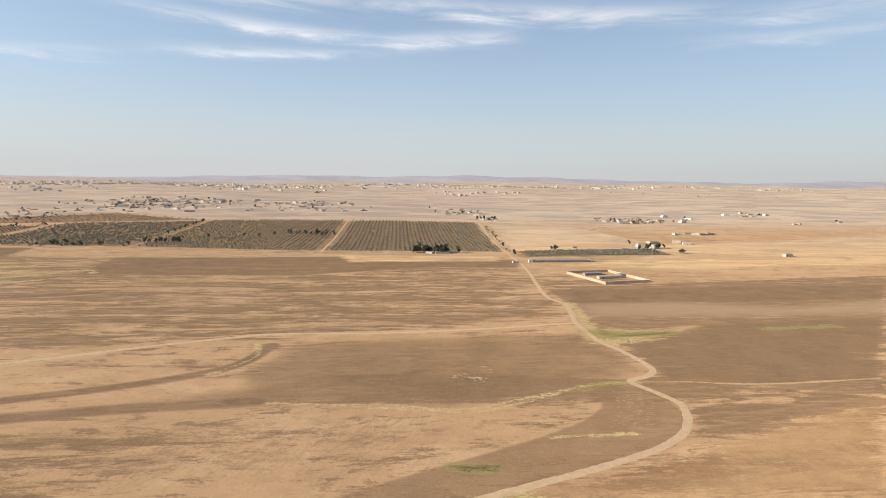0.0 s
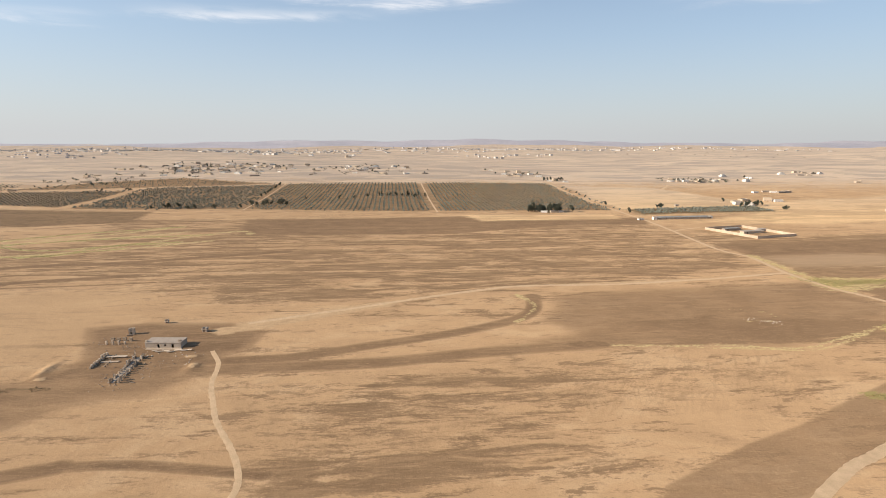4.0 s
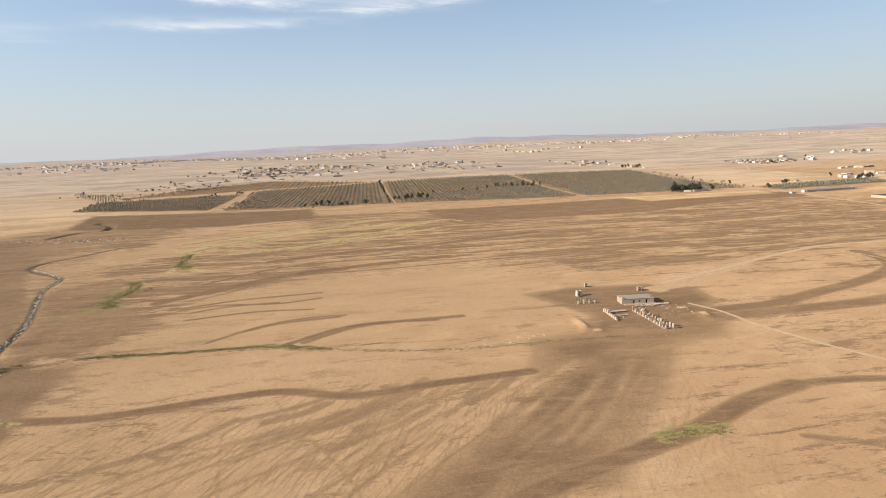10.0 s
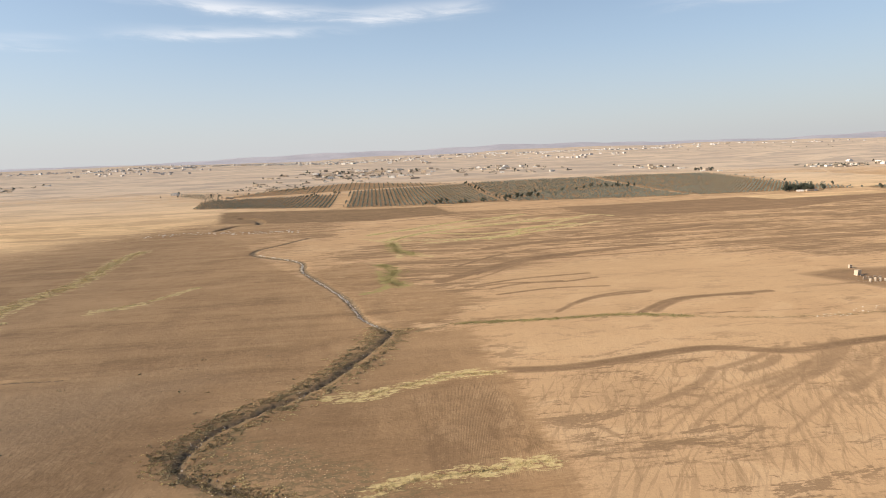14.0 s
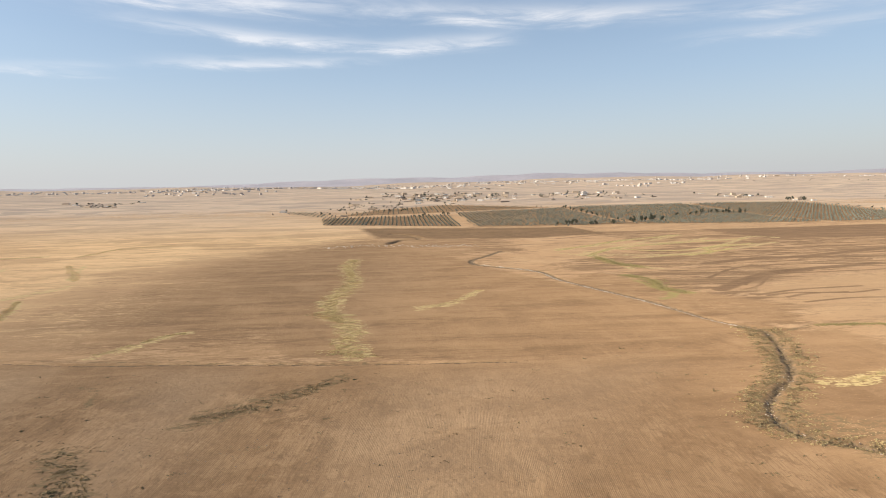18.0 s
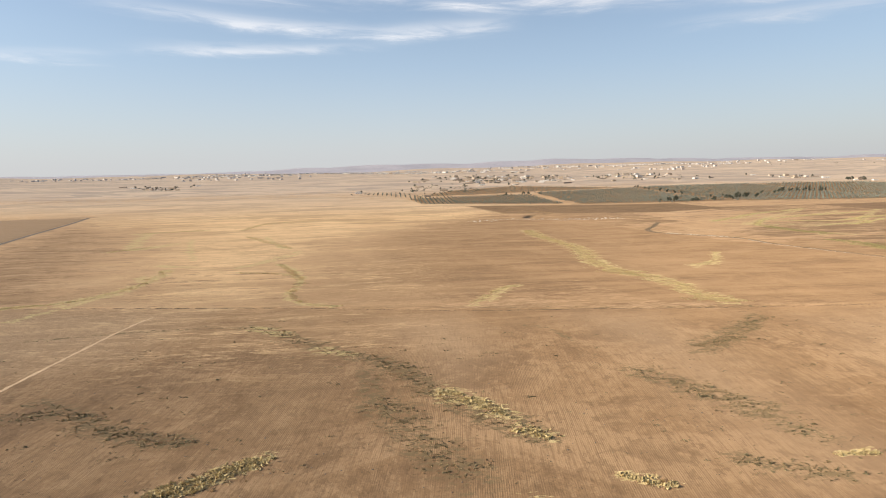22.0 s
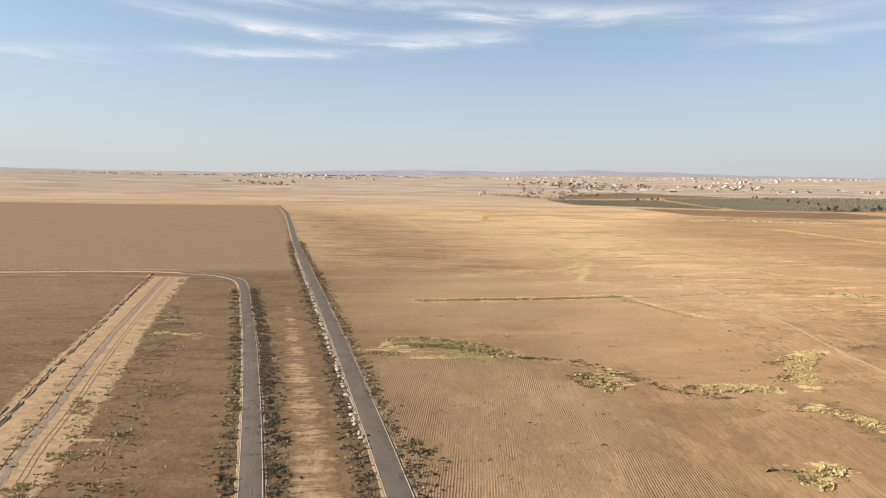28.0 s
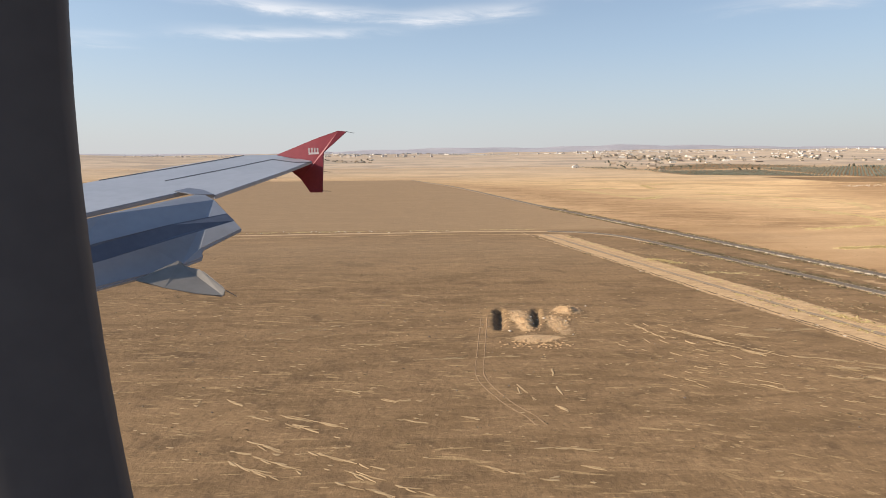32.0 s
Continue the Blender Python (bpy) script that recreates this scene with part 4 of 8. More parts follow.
area("bleach", (-478, 226), (-455, 300), (-400, 330), (-300, 335), (-285, 275), (-300, 225), (-400, 225), soft=14, weight=0.5)
area("bleach", (-470, 215), (-400, 210), (-330, 196), (-300, 198), (-330, 178), (-475, 176), soft=8, weight=0.4)
area("lumps", (-217, 195), (-168, 191), (-111, 174), (-120, 163), (-197, 176), soft=10)
area("lumps", (-200, 167), (-161, 167), (-137, 157), (-144, 150), (-197, 158), soft=8)
area("lumps", (-190, 156), (-146, 148), (-150, 118), (-184, 120), (-196, 134), soft=8)
area("lumps", (-236, 130), (-209, 120), (-205, 100), (-270, 104), (-266, 118), soft=8, weight=0.8)
area("lumps", (-130, 205), (-20, 205), (20, 190), (-60, 165), (-120, 190), soft=16, weight=0.7)
area("lumps", (-500, 330), (-300, 370), (-200, 360), (-240, 300), (-330, 320), (-430, 280), soft=24, weight=0.6)
area("lumps", (-110, 345), (60, 345), (110, 400), (0, 440), (-150, 420), soft=24, weight=0.6)
for w0, pts in ((1.5, ((-493, 303), (-473, 304.5), (-457, 318), (-434, 333.5), (-410, 339.5), (-388, 345))), (0.8, ((-528, 274), (-513.5, 289), (-496, 284.5), (-478.6, 280))),
                (1.3, ((-467, 279), (-447, 283), (-420, 278.5), (-399, 283))), (1.4, ((-461, 307), (-448, 322), (-424, 336), (-382, 339), (-339, 342), (-300, 346.6))),
                (1.2, ((-459, 262), (-428.5, 267), (-401, 264))), (1.1, ((-367, 351), (-337, 356), (-300, 352), (-259, 356))), (1.6, ((-470, 330), (-430, 362), (-390, 371), (-340, 368))),
                (1.5, ((-400, 395), (-350, 402), (-290, 392), (-230, 398))), (2.0, ((-499, 560), (-424, 590), (-324, 592), (-254, 530), (-180, 520))), (1.6, ((-330, 470), (-260, 452), (-180, 462), (-90, 450)))):
    band("brown", w0, *pts)
for w0, pts in ((4.0, ((-523, 471), (-495, 490), (-441, 530), (-400, 548), (-363, 563))), (4.0, ((-453, 425), (-406, 434), (-388, 466), (-337, 480))), (3.6, ((-510, 432), (-478, 468), (-434, 490), (-374, 508), (-320, 516))),
                (2.2, ((-470, 465), (-423, 451), (-361, 482))), (2.4, ((-430, 423), (-396, 442), (-370, 457)))):
    band("yel", w0, *pts)
    band("green", w0 * 0.5, *pts)
band("brown", 4.5, (-483, 296.2), (-454.2, 317.9), (-417.6, 341.4), (-382.2, 352.2), (-320.7, 365.5), weight=0.9)
band("brown", 1.6, (-471.5, 281), (-439.5, 290.4), (-399.6, 293.5), weight=0.9)
band("brown", 1.4, (-460.2, 273.4), (-443.4, 279.5), (-419.8, 280.5), weight=0.9)
band("brown", 0.8, (-511.2, 291.8), (-477.2, 282.2), weight=0.8)
band("brown", 3, (-456.7, 523.8), (-412.8, 547.1), (-351.7, 571.7), weight=0.8)
band("brown", 5, (-439.9, 382.3), (-390.1, 399.9), (-344.9, 404.7), (-235.2, 435), weight=0.8)
band("green", 1.8, (-517.2, 330.6), (-514.5, 308.7), (-513.2, 290.8), (-525.4, 279.9))
band("yel", 2.4, (-516.1, 438.5), (-472.9, 475.1), (-425.2, 515.9), (-374.3, 550.9))
band("yel", 2.4, (-478.7, 416.2), (-442.7, 424.5), (-413.6, 435.1), (-364.7, 478.4), (-300.5, 533.1), (-283.1, 517.7))
band("yel", 2.0, (-504.2, 455.8), (-502.2, 406.9), (-502.2, 368.4))
area("damp", (-552, 145), (-543, 157), (-531, 164), (-517, 165), (-481, 172), (-482, 160), (-486, 137), (-491, 100), (-530, 112), soft=2.5, weight=0.22)
area("damp", (-630, 178), (-556, 188), (-570, 135), (-560, 112), (-556, 90), (-628, 90), soft=14, weight=0.26)
area("damp", (-750, 128), (-690, 134), (-715, 60), (-775, 60), soft=14, weight=0.15)
area("damp", (-538, 175), (-511, 212), (-477, 207), (-481, 173), (-517, 166), (-532, 166), soft=2.5, weight=0.15)
for q in (((-433, 146), (-426, 142)), ((-463, 134), (-460, 128))):
    band("brown", 1.2, *q, weight=0.7)
area("wan", (-668, 181), (-629, 188), (-575, 187), (-600, 150), (-655, 96), (-683, 112), (-683, 141), soft=14, weight=0.35)
area("wan", (-748, 200), (-719, 196), (-722, 122), (-720, 90), (-742, 90), (-742, 149), soft=12, weight=0.4)
area("wan", (-1038, 132), (-1008, 130), (-988, 106), (-1000, 60), (-1024, 60), soft=7, weight=0.36)
area("damp", (-1031, 110), (-1021, 108), (-1023, 78), (-1029, 78), soft=3, weight=0.3)
area("damp", (-968, 107), (-934, 106), (-950, 50), (-1003, 50), (-988, 90), soft=12, weight=0.18)
area("wan", (-815, 200), (-791, 205), (-782, 167), (-798, 142), (-808, 170), soft=10, weight=0.36)
area("wan", (-1040, 165), (-1050, 235), (-940, 240), (-890, 225), (-900, 175), (-960, 160), soft=18, weight=0.4)
area("wan", (-985, 185), (-955, 185), (-965, 140), (-995, 128), soft=12, weight=0.4)
band("yel", 2.0, (-650, 280), (-632, 295), (-618, 318))
band("yel", 2.0, (-760, 247), (-774, 231), (-782, 218))
for w0, pts in ((2.6, ((-863, 201), (-846, 186), (-830, 170), (-816, 161), (-807, 147), (-802, 136), (-793.6, 128.5), (-788, 122), (-783, 114))), (4.0, ((-816, 136), (-809.6, 121), (-804.5, 110), (-800, 102))),
                (2.6, ((-743, 131), (-737.7, 125), (-734, 116))), (1.6, ((-751, 101), (-743.6, 97), (-734, 93))), (2.2, ((-722, 161), (-709, 165), (-697, 175), (-684, 187))),
                (0.9, ((-935, 196), (-907, 200.5), (-887, 202), (-866, 200), (-848, 190), (-834, 174.5), (-821, 164))), (1.4, ((-912, 135.5), (-892, 137), (-880, 131))), (2.6, ((-749, 146), (-741.6, 135.5), (-736, 126), (-732, 116), (-728, 105)))):
    band("scrub", w0 * 1.7, *pts, weight=0.8)
for w0, pts in ((2.2, ((-801, 138), (-793.4, 130), (-789, 123.7))), (1.6, ((-787, 117), (-782, 112.6))), (1.2, ((-943, 112), (-939, 120), (-933.5, 126), (-927, 132), (-923.7, 134.7))), (1.2, ((-852, 101), (-846, 105.5), (-840.7, 108.6), (-838.7, 113.3))),
                (1.3, ((-730, 99.3), (-723.6, 99.5))), (1.2, ((-772, 98), (-765, 93))), (3.0, ((-1002, 237.6), (-957.6, 248), (-945, 262), (-936, 288), (-940, 320))), (2.4, ((-950, 337), (-929, 329))),
                (3.2, ((-1040, 510), (-1010, 520), (-986, 527))), (2.5, ((-1012, 404), (-992, 425))), (1.6, ((-976, 460), (-958, 405), (-938, 355))), (1.6, ((-902, 321), (-888.5, 346.5), (-877, 378))), (1.5, ((-919, 466), (-891, 395)))):
    band("yel", w0, *pts)
area("yel", (-1043, 137), (-1034, 148), (-1021, 149), (-1009, 144), (-1000, 137), (-1008, 130), (-1023, 131), soft=3, weight=0.5)
area("scrub", (-1047, 137), (-1034, 150), (-1018, 150), (-1003, 142), (-985, 126), (-974, 112), (-966, 105), (-980, 106), (-992, 108), (-998, 122), (-1012, 128), (-1026, 128), soft=5, weight=0.55)
area("green", (-1028, 145), (-1015, 146), (-1003, 138), (-1008, 132), (-1022, 134), soft=3, weight=0.6)
area("yel", (-993, 121), (-982, 121), (-983, 112), (-990, 112), soft=2.5, weight=0.5)
area("scrub", (-1000, 128), (-978, 128), (-974, 110), (-994, 112), soft=5, weight=0.7)
band("yel", 1.4, (-968, 112), (-960.6, 111), (-953, 109.5))
band("yel", 1.6, (-946, 111.4), (-941, 119), (-938, 123.4), (-926, 134))
band("yel", 1.8, (-970, 79.5), (-965, 81))
band("scrub", 3.5, (-952, 104), (-947.4, 99), (-945.5, 91), (-945.7, 84), (-948, 74))
band("yel", 1.2, (-951, 102), (-945, 94), (-943, 84))
clear("gold", (-1150, 600), (-1073, 534), (-1025, 457), (-996, 375), (-950, 297), (-955, 247), (-1008, 245), (-1068, 243), (-1100, 360), soft=45)
area("till", (-1150, 600), (-1073, 534), (-1025, 457), (-996, 375), (-950, 297), (-955, 247), (-1008, 245), (-1068, 243), (-1100, 360), soft=45, weight=0.6)
# airfield beyond the track paled, its haze put into the ground colour
area("wan", (-1097, 351), (-1190, 705), (-1900, 705), (-1900, 246), (-1180, 249), (-1120, 246), (-1075, 247), soft=5, weight=0.46)
area("wan", (-1125, 230), (-1180, 236), (-1900, 200), (-1900, 150), (-1180, 175), (-1112, 180), soft=30, weight=0.3)
area("bleach", (-1094, 228), (-1108, 240), (-1100, 330), (-1085, 290), (-1070, 205), (-1058, 140), (-1066, 140), (-1080, 190), soft=6, weight=0.4)


def beside(line, off):
    """The line moved sideways, to its right as it runs."""
    c = smooth(line, 4)
    g = np.gradient(c, axis=0)
    g /= np.linalg.norm(g, axis=1)[:, None]
    return [tuple(q) for q in c + off * np.stack([g[:, 1], -g[:, 0]], 1)]


LANE_Y = np.array([712, 495, 351, 251, 200, 161, 138, 116.8, 96.7, 77, 60, 30])
LANE_FIT = np.poly1d(np.polyfit(LANE_Y, [-1190, -1132, -1097, -1073.3, -1061, -1052.5, -1046, -1039.5, -1034, -1030, -1027, -1022], 4))
ROAD_R = [(float(LANE_FIT(y)), float(y)) for y in (712, 600, 500, 420, 350, 300, 260, 220, 190, 160, 130, 100, 75, 50, 30)] + [(-1008, -45), (-985, -180)]
EDGE_FIT = np.poly1d(np.polyfit([182, 154, 126.3, 101.5, 85, 71, 50], [-1081, -1072, -1064, -1057.6, -1053, -1049, -1044], 2))
ROAD_L = [(-1124, 242.5), (-1108, 236.8), (-1096.5, 226), (-1089.2, 209)] + [(float(EDGE_FIT(y)), float(y)) for y in (184, 160, 135, 110, 85, 60, 35)] + [(-1021, -45), (-990, -180)]
band("verge", 1.3, *beside(ROAD_R, 3.2)[12:], weight=0.95)
band("verge", 0.8, *beside(ROAD_R, -2.9)[12:], weight=0.8)
band("verge", 1.5, *beside(ROAD_L, -3.1)[8:], weight=1.0)
band("verge", 1.0, *beside(ROAD_L, 2.9)[8:], weight=0.85)
STRIP_DITCH = [(-1135.5, 240), (-1116.6, 168.4), (-1108.1, 134), (-1100.5, 107), (-1095.8, 90.4), (-1092.2, 78), (-1089.2, 65), (-1088.5, 52), (-1085, 38), (-1066, -45)]
band("verge", 0.4, *STRIP_DITCH, weight=0.4)
band("sand", 0.5, *[(x - 1.6, y - 1) for x, y in STRIP_DITCH], weight=0.8)
area("brown", (-1084, 120), (-1078, 112.5), (-1073, 108), (-1075, 94), (-1081, 96), (-1086, 104), soft=2)
area("verge", (-1082, 81), (-1071, 80), (-1073, 71), (-1080, 74), soft=2, weight=0.6)
area("brown", (-1084.3, 112.7), (-1078.6, 117.1), (-1075, 112.4), (-1080.7, 108.4), soft=2.5, weight=0.95)
area("brown", (-1077.6, 76.5), (-1068.2, 80.5), (-1063.8, 76), (-1072, 70.4), soft=3, weight=1.0)
band("brown", 1.2, (-1083.2, 120.9), (-1077.1, 118.2), weight=0.9)
band("brown", 1.2, (-1080.6, 84.6), (-1075.8, 78.6), weight=0.9)
area("sand", (-1078, 83.2), (-1071.6, 86), (-1068, 82.9), (-1073, 80.6), soft=3, weight=0.5)
area("sand", (-1112, 205), (-1098, 205), (-1080, 120), (-1066, 70), (-1076, 68), (-1092, 120), soft=4, weight=0.3)
band("sand", 1.0, (-1087.6, 97.2), (-1079, 94.4), weight=0.8)
band("yel", 1.4, (-1095.9, 154.7), (-1083.8, 150.4), weight=0.8)
band("yel", 1.2, (-1104, 175.6), (-1098.4, 168), weight=0.9)
band("yel", 1.0, (-1083.7, 91.4), (-1081.5, 89.9), (-1078, 91.2), weight=0.9)

# weight of the painted haze, growing with distance
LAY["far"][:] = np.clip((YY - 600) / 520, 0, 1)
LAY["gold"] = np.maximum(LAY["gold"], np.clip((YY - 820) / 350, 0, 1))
area("till", (-640, 205), (-505, 230), (-476, 172), (-476, 100), (-440, 40), (-400, -250), (-700, -250), soft=5)
for plot in (((-88, 672), (136, 668), (152, 1025), (-86, 1035)), ((-332, 702), (-99, 670), (-99, 1035), (-340, 1020)), ((-560, 722), (-350, 702), (-352, 1010), (-560, 960)),
             ((-770, 790), (-575, 728), (-575, 930), (-790, 900)), ((-780, 930), (-600, 965), (-360, 1030), (-560, 1130), (-700, 1060))):
    area("grey", *plot, soft=8, weight=0.58)
    w = window(plot, 10)
    LAY["gold"][w] *= np.where(inside(list(plot), w), 0.1, 1)
area("grey", (-560, 715), (-350, 698), (140, 664), (152, 1035), (-350, 1030), (-560, 965), soft=8, weight=0.55)
area("grey", (155, 675), (352, 710), (358, 655), (158, 628), soft=5, weight=0.8)
LAY["furrow"] *= np.clip((215 - YY) / 90, 0, 1)
band("yel", 0.6, (-1076.5, 64), (-1083, 90), (-1094, 125), (-1100, 148), (-1119, 225), weight=0.6)
band("yel", 0.9, (-1130, 250), (-1180, 250), (-1260, 246), (-1400, 238), weight=0.8)
band("sand", 1.0, (-1120, 233), (-1180, 236), (-1260, 231), (-1400, 223), weight=0.7)

# relief: the dry stream bed, two pits with their spoil, low banks
WADI = smooth([(-575, 473), (-593, 446), (-608, 424), (-603, 402), (-569, 372), (-562, 340), (-543, 297), (-532, 269), (-523, 236), (-514, 221),
               (-515, 212), (-528, 186), (-540, 168), (-551, 159), (-561, 149), (-565, 141), (-566, 134), (-561, 128), (-552, 122.6), (-545, 119.5),
               (-535, 113.6), (-526, 108), (-508, 98), (-490, 84), (-470, 60), (-445, 20), (-420, -60)], 5)
w = window(WADI, 24)
d, side = reach(WADI, w)
wob = 0.5 * np.sin(XX[w] / 3.1) + 0.5 * np.sin(YY[w] / 2.3 + XX[w] / 7)
thin = np.clip((420 - YY[w]) / 180, 0.6, 1)
dd = d + 0.45 * wob + 0.35 * np.sin(XX[w] * 1.9 + YY[w]) * np.sin(YY[w] * 1.3)
dd = dd / (1 + 0.6 * np.clip((YY[w] - 225) / 50, 0, 1))
ZZ[w] += thin * (-1.0 * np.clip((1.4 - dd) / 1.1, 0, 1) + 0.2 * np.exp(-((dd - 5) / 3.0) ** 2))
LAY["bed"][w] = np.clip((1.45 - dd) / 0.5, 0, 1)
LAY["scrub"][w] = np.maximum(LAY["scrub"][w], 0.7 * np.clip((7.5 - d) / 5, 0, 1) * (YY[w] < 225))
LAY["scrub"][w] = np.maximum(LAY["scrub"][w], 0.6 * np.clip((4 - d) / 3, 0, 1))
LENS = smooth([(-674, 560), (-660, 588), (-640, 596), (-650, 630), (-673, 655)], 4)
w = window(LENS, 14)
d, _ = reach(LENS, w)
ZZ[w] += -2.6 * np.clip((5 - d) / 4, 0, 1)
LAY["bed"][w] = np.maximum(LAY["bed"][w], np.clip((5 - d) / 3, 0, 1) * 0.8)


def hollow(pts, half, depth, rim=0.0, bed=0.0):
    w = window(pts, half * 5 + 3)
    d, _ = reach(pts, w)
    d = d + 0.25 * np.sin(XX[w] * 2.1) * np.sin(YY[w] * 1.7)
    ZZ[w] += -depth * np.clip((half - d) / (half * 0.45), 0, 1) + rim * np.exp(-((d - half * 2.2) / half) ** 2)
    if bed:
        LAY["bed"][w] = np.maximum(LAY["bed"][w], bed * np.clip((half - d) / 0.5, 0, 1))


def mound(x, y, rx, ry, h, halo=1.4):
    w = window([(x, y)], 3 * max(rx, ry))
    q = ((XX[w] - x) / rx) ** 2 + ((YY[w] - y) / ry) ** 2
    ZZ[w] += h * np.exp(-q) * (1 + 0.25 * np.sin(XX[w] * 1.9) * np.cos(YY[w] * 1.3))
    LAY["sand"][w] = np.maximum(LAY["sand"][w], np.clip(1.1 * np.exp(-q * halo), 0, 1))


# the last value darkens the pit floors, as shade put into the colour
hollow([(-1165.4, 118.2), (-1166.6, 110), (-1167.2, 105.5)], 0.95, 1.0, 0.25, 0.45)
hollow([(-1156.8, 118.2), (-1158.6, 110), (-1159.8, 106)], 0.7, 0.8, 0.25, 0.45)
mound(-1161.6, 110.5, 2.0, 6.5, 0.9, 0.55)
mound(-1150.0, 117.0, 2.6, 2.6, 1.2, 0.55)
mound(-1154.5, 108, 2.0, 5.0, 0.35, 0.55)
mound(-1161, 99, 5, 2.4, 0.2, 0.9)
mound(-286, 213, 1.7, 7.0, 1.0)
mound(-283, 204, 2.6, 2.0, 0.8)
mound(-231, 212, 2.0, 3.5, 1.1)
mound(-235, 222, 3.0, 2.0, 0.8)
hollow(STRIP_DITCH, 0.8, 0.2, 0.1)
hollow([(-784, 210.5), (-741, 206.5), (-679, 198.7), (-623, 194.6)], 0.9, 0.35, 0.22)
hollow([(-968, 242.8), (-849, 225.3), (-784, 211)], 0.9, 0.35, 0.22)

verts = np.stack([XX, YY, ZZ], -1).reshape(-1, 3)
ii = np.arange(NX * NY).reshape(NY, NX)
quads = np.stack([ii[:-1, :-1], ii[:-1, 1:], ii[1:, 1:], ii[1:, :-1]], -1).reshape(-1, 4)


def raw_mesh(name, v, quads, mat, flat=False):
    """A mesh of quads (or triangles) from arrays."""
    me = bpy.data.meshes.new(name)
    v, quads = np.asarray(v, np.float32), np.asarray(quads, np.int32)
    k = quads.shape[1]
    me.vertices.add(len(v))
    me.vertices.foreach_set("co", v.ravel())
    me.loops.add(quads.size)
    me.loops.foreach_set("vertex_index", quads.ravel())
    me.polygons.add(len(quads))
    me.polygons.foreach_set("loop_start", np.arange(0, quads.size, k, dtype=np.int32))
    me.polygons.foreach_set("loop_total", np.full(len(quads), k, np.int32))
    me.polygons.foreach_set("use_smooth", np.full(len(quads), not flat))
    me.update(calc_edges=True)
    me.materials.append(mat)
    return me


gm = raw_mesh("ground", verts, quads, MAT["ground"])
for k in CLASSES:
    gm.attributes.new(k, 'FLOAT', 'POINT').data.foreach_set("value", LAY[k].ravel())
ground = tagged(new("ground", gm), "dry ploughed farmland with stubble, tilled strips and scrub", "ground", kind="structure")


def top(x, y):
    """Height of the ground sheet at a place."""
    i = int(np.clip(np.searchsorted(GX, x) - 1, 0, NX - 2))
    j = int(np.clip(np.searchsorted(GY, y) - 1, 0, NY - 2))
    a, b = (x - GX[i]) / (GX[i + 1] - GX[i]), (y - GY[j]) / (GY[j + 1] - GY[j])
    return float((ZZ[j, i] * (1 - a) + ZZ[j, i + 1] * a) * (1 - b) + (ZZ[j + 1, i] * (1 - a) + ZZ[j + 1, i + 1] * a) * b)


# far ridges that close the plain


def ridge(name, y0, depth, base, high, seed, x0=-7000, x1=7400):
    xs = np.linspace(x0, x1, 260)
    ys = np.linspace(0, 1, 9)
    rng = np.random.default_rng(seed)
    prof = sum(rng.uniform(0.4, 1) / k * np.sin(xs / (900 / k) + rng.uniform(0, 6)) for k in (1, 2, 3, 5, 8, 13))
    prof = (base + high * np.clip(0.55 + 0.3 * prof, 0.08, 1.2)) * np.interp(xs, [-7000, -2500, 500, 3000], [0.45, 0.5, 1, 1.15])
    v = []
    for q in ys:
        h = prof * math.sin(q * math.pi * 0.5) ** 0.8 * (1 + 0.06 * np.sin(xs / 90 + q * 7))
        v.append(np.stack([xs, np.full_like(xs, y0 + depth * q), h], -1))
    v = np.concatenate(v)
    n = len(xs)
    idx = np.arange(n * len(ys)).reshape(len(ys), n)
    f = np.stack([idx[:-1, :-1], idx[:-1, 1:], idx[1:, 1:], idx[1:, :-1]], -1).reshape(-1, 4)
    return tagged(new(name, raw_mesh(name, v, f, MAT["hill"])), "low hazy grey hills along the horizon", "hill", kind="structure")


# the hills' haze is mixed into their base colour
MAT["hill"] = plain("haze_tinted_scrub_hillside", (0.47, 0.44, 0.455), (0.39, 0.37, 0.39), 0.004)
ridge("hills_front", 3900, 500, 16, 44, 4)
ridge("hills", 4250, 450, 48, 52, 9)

# ---- roads ----


def part(name, me, mat, parent, label=""):
    """A mesh as one part under a thing or a part."""
    if isinstance(me, bmesh.types.BMesh):
        data = bpy.data.meshes.new(name)
        me.to_mesh(data)
        me.free()
        me = data
    if mat is not None and not me.materials:
        me.materials.append(mat)
    ob = new(name, me)
    ob.parent = parent
    if label:
        ob["label"] = label
    return ob


def strip(pts, half, lift, ragged=0.0, offset=0.0, crown=0.05, n=8, seed=1):
    """A ribbon that follows the ground along a smooth line; with a shallow crown and sunken edges."""
    c = smooth(pts, n)
    g = np.gradient(c, axis=0)
    g /= np.linalg.norm(g, axis=1)[:, None] + 1e-9
    side = np.stack([g[:, 1], -g[:, 0]], 1)
    rng = np.random.default_rng(seed)
    wl = half * (1 + ragged * rng.uniform(-1, 1, len(c)))
    wr = half * (1 + ragged * rng.uniform(-1, 1, len(c)))
    v = []
    for i, p in enumerate(c):
        zc = max(top(*(p + side[i] * (offset + s))) for s in (-half, 0, half))
        for s, dz in ((-wl[i] - 0.35, -0.35), (-wl[i], 0), (-wl[i] * 0.4, crown), (wr[i] * 0.4, crown), (wr[i], 0), (wr[i] + 0.35, -0.35)):
            q = p + side[i] * (offset + s)
            v.append((q[0], q[1], zc + lift + dz))
    idx = np.arange(len(c) * 6).reshape(-1, 6)
    f = np.stack([idx[:-1, :-1], idx[:-1, 1:], idx[1:, 1:], idx[1:, :-1]], -1).reshape(-1, 4)
    return v, f


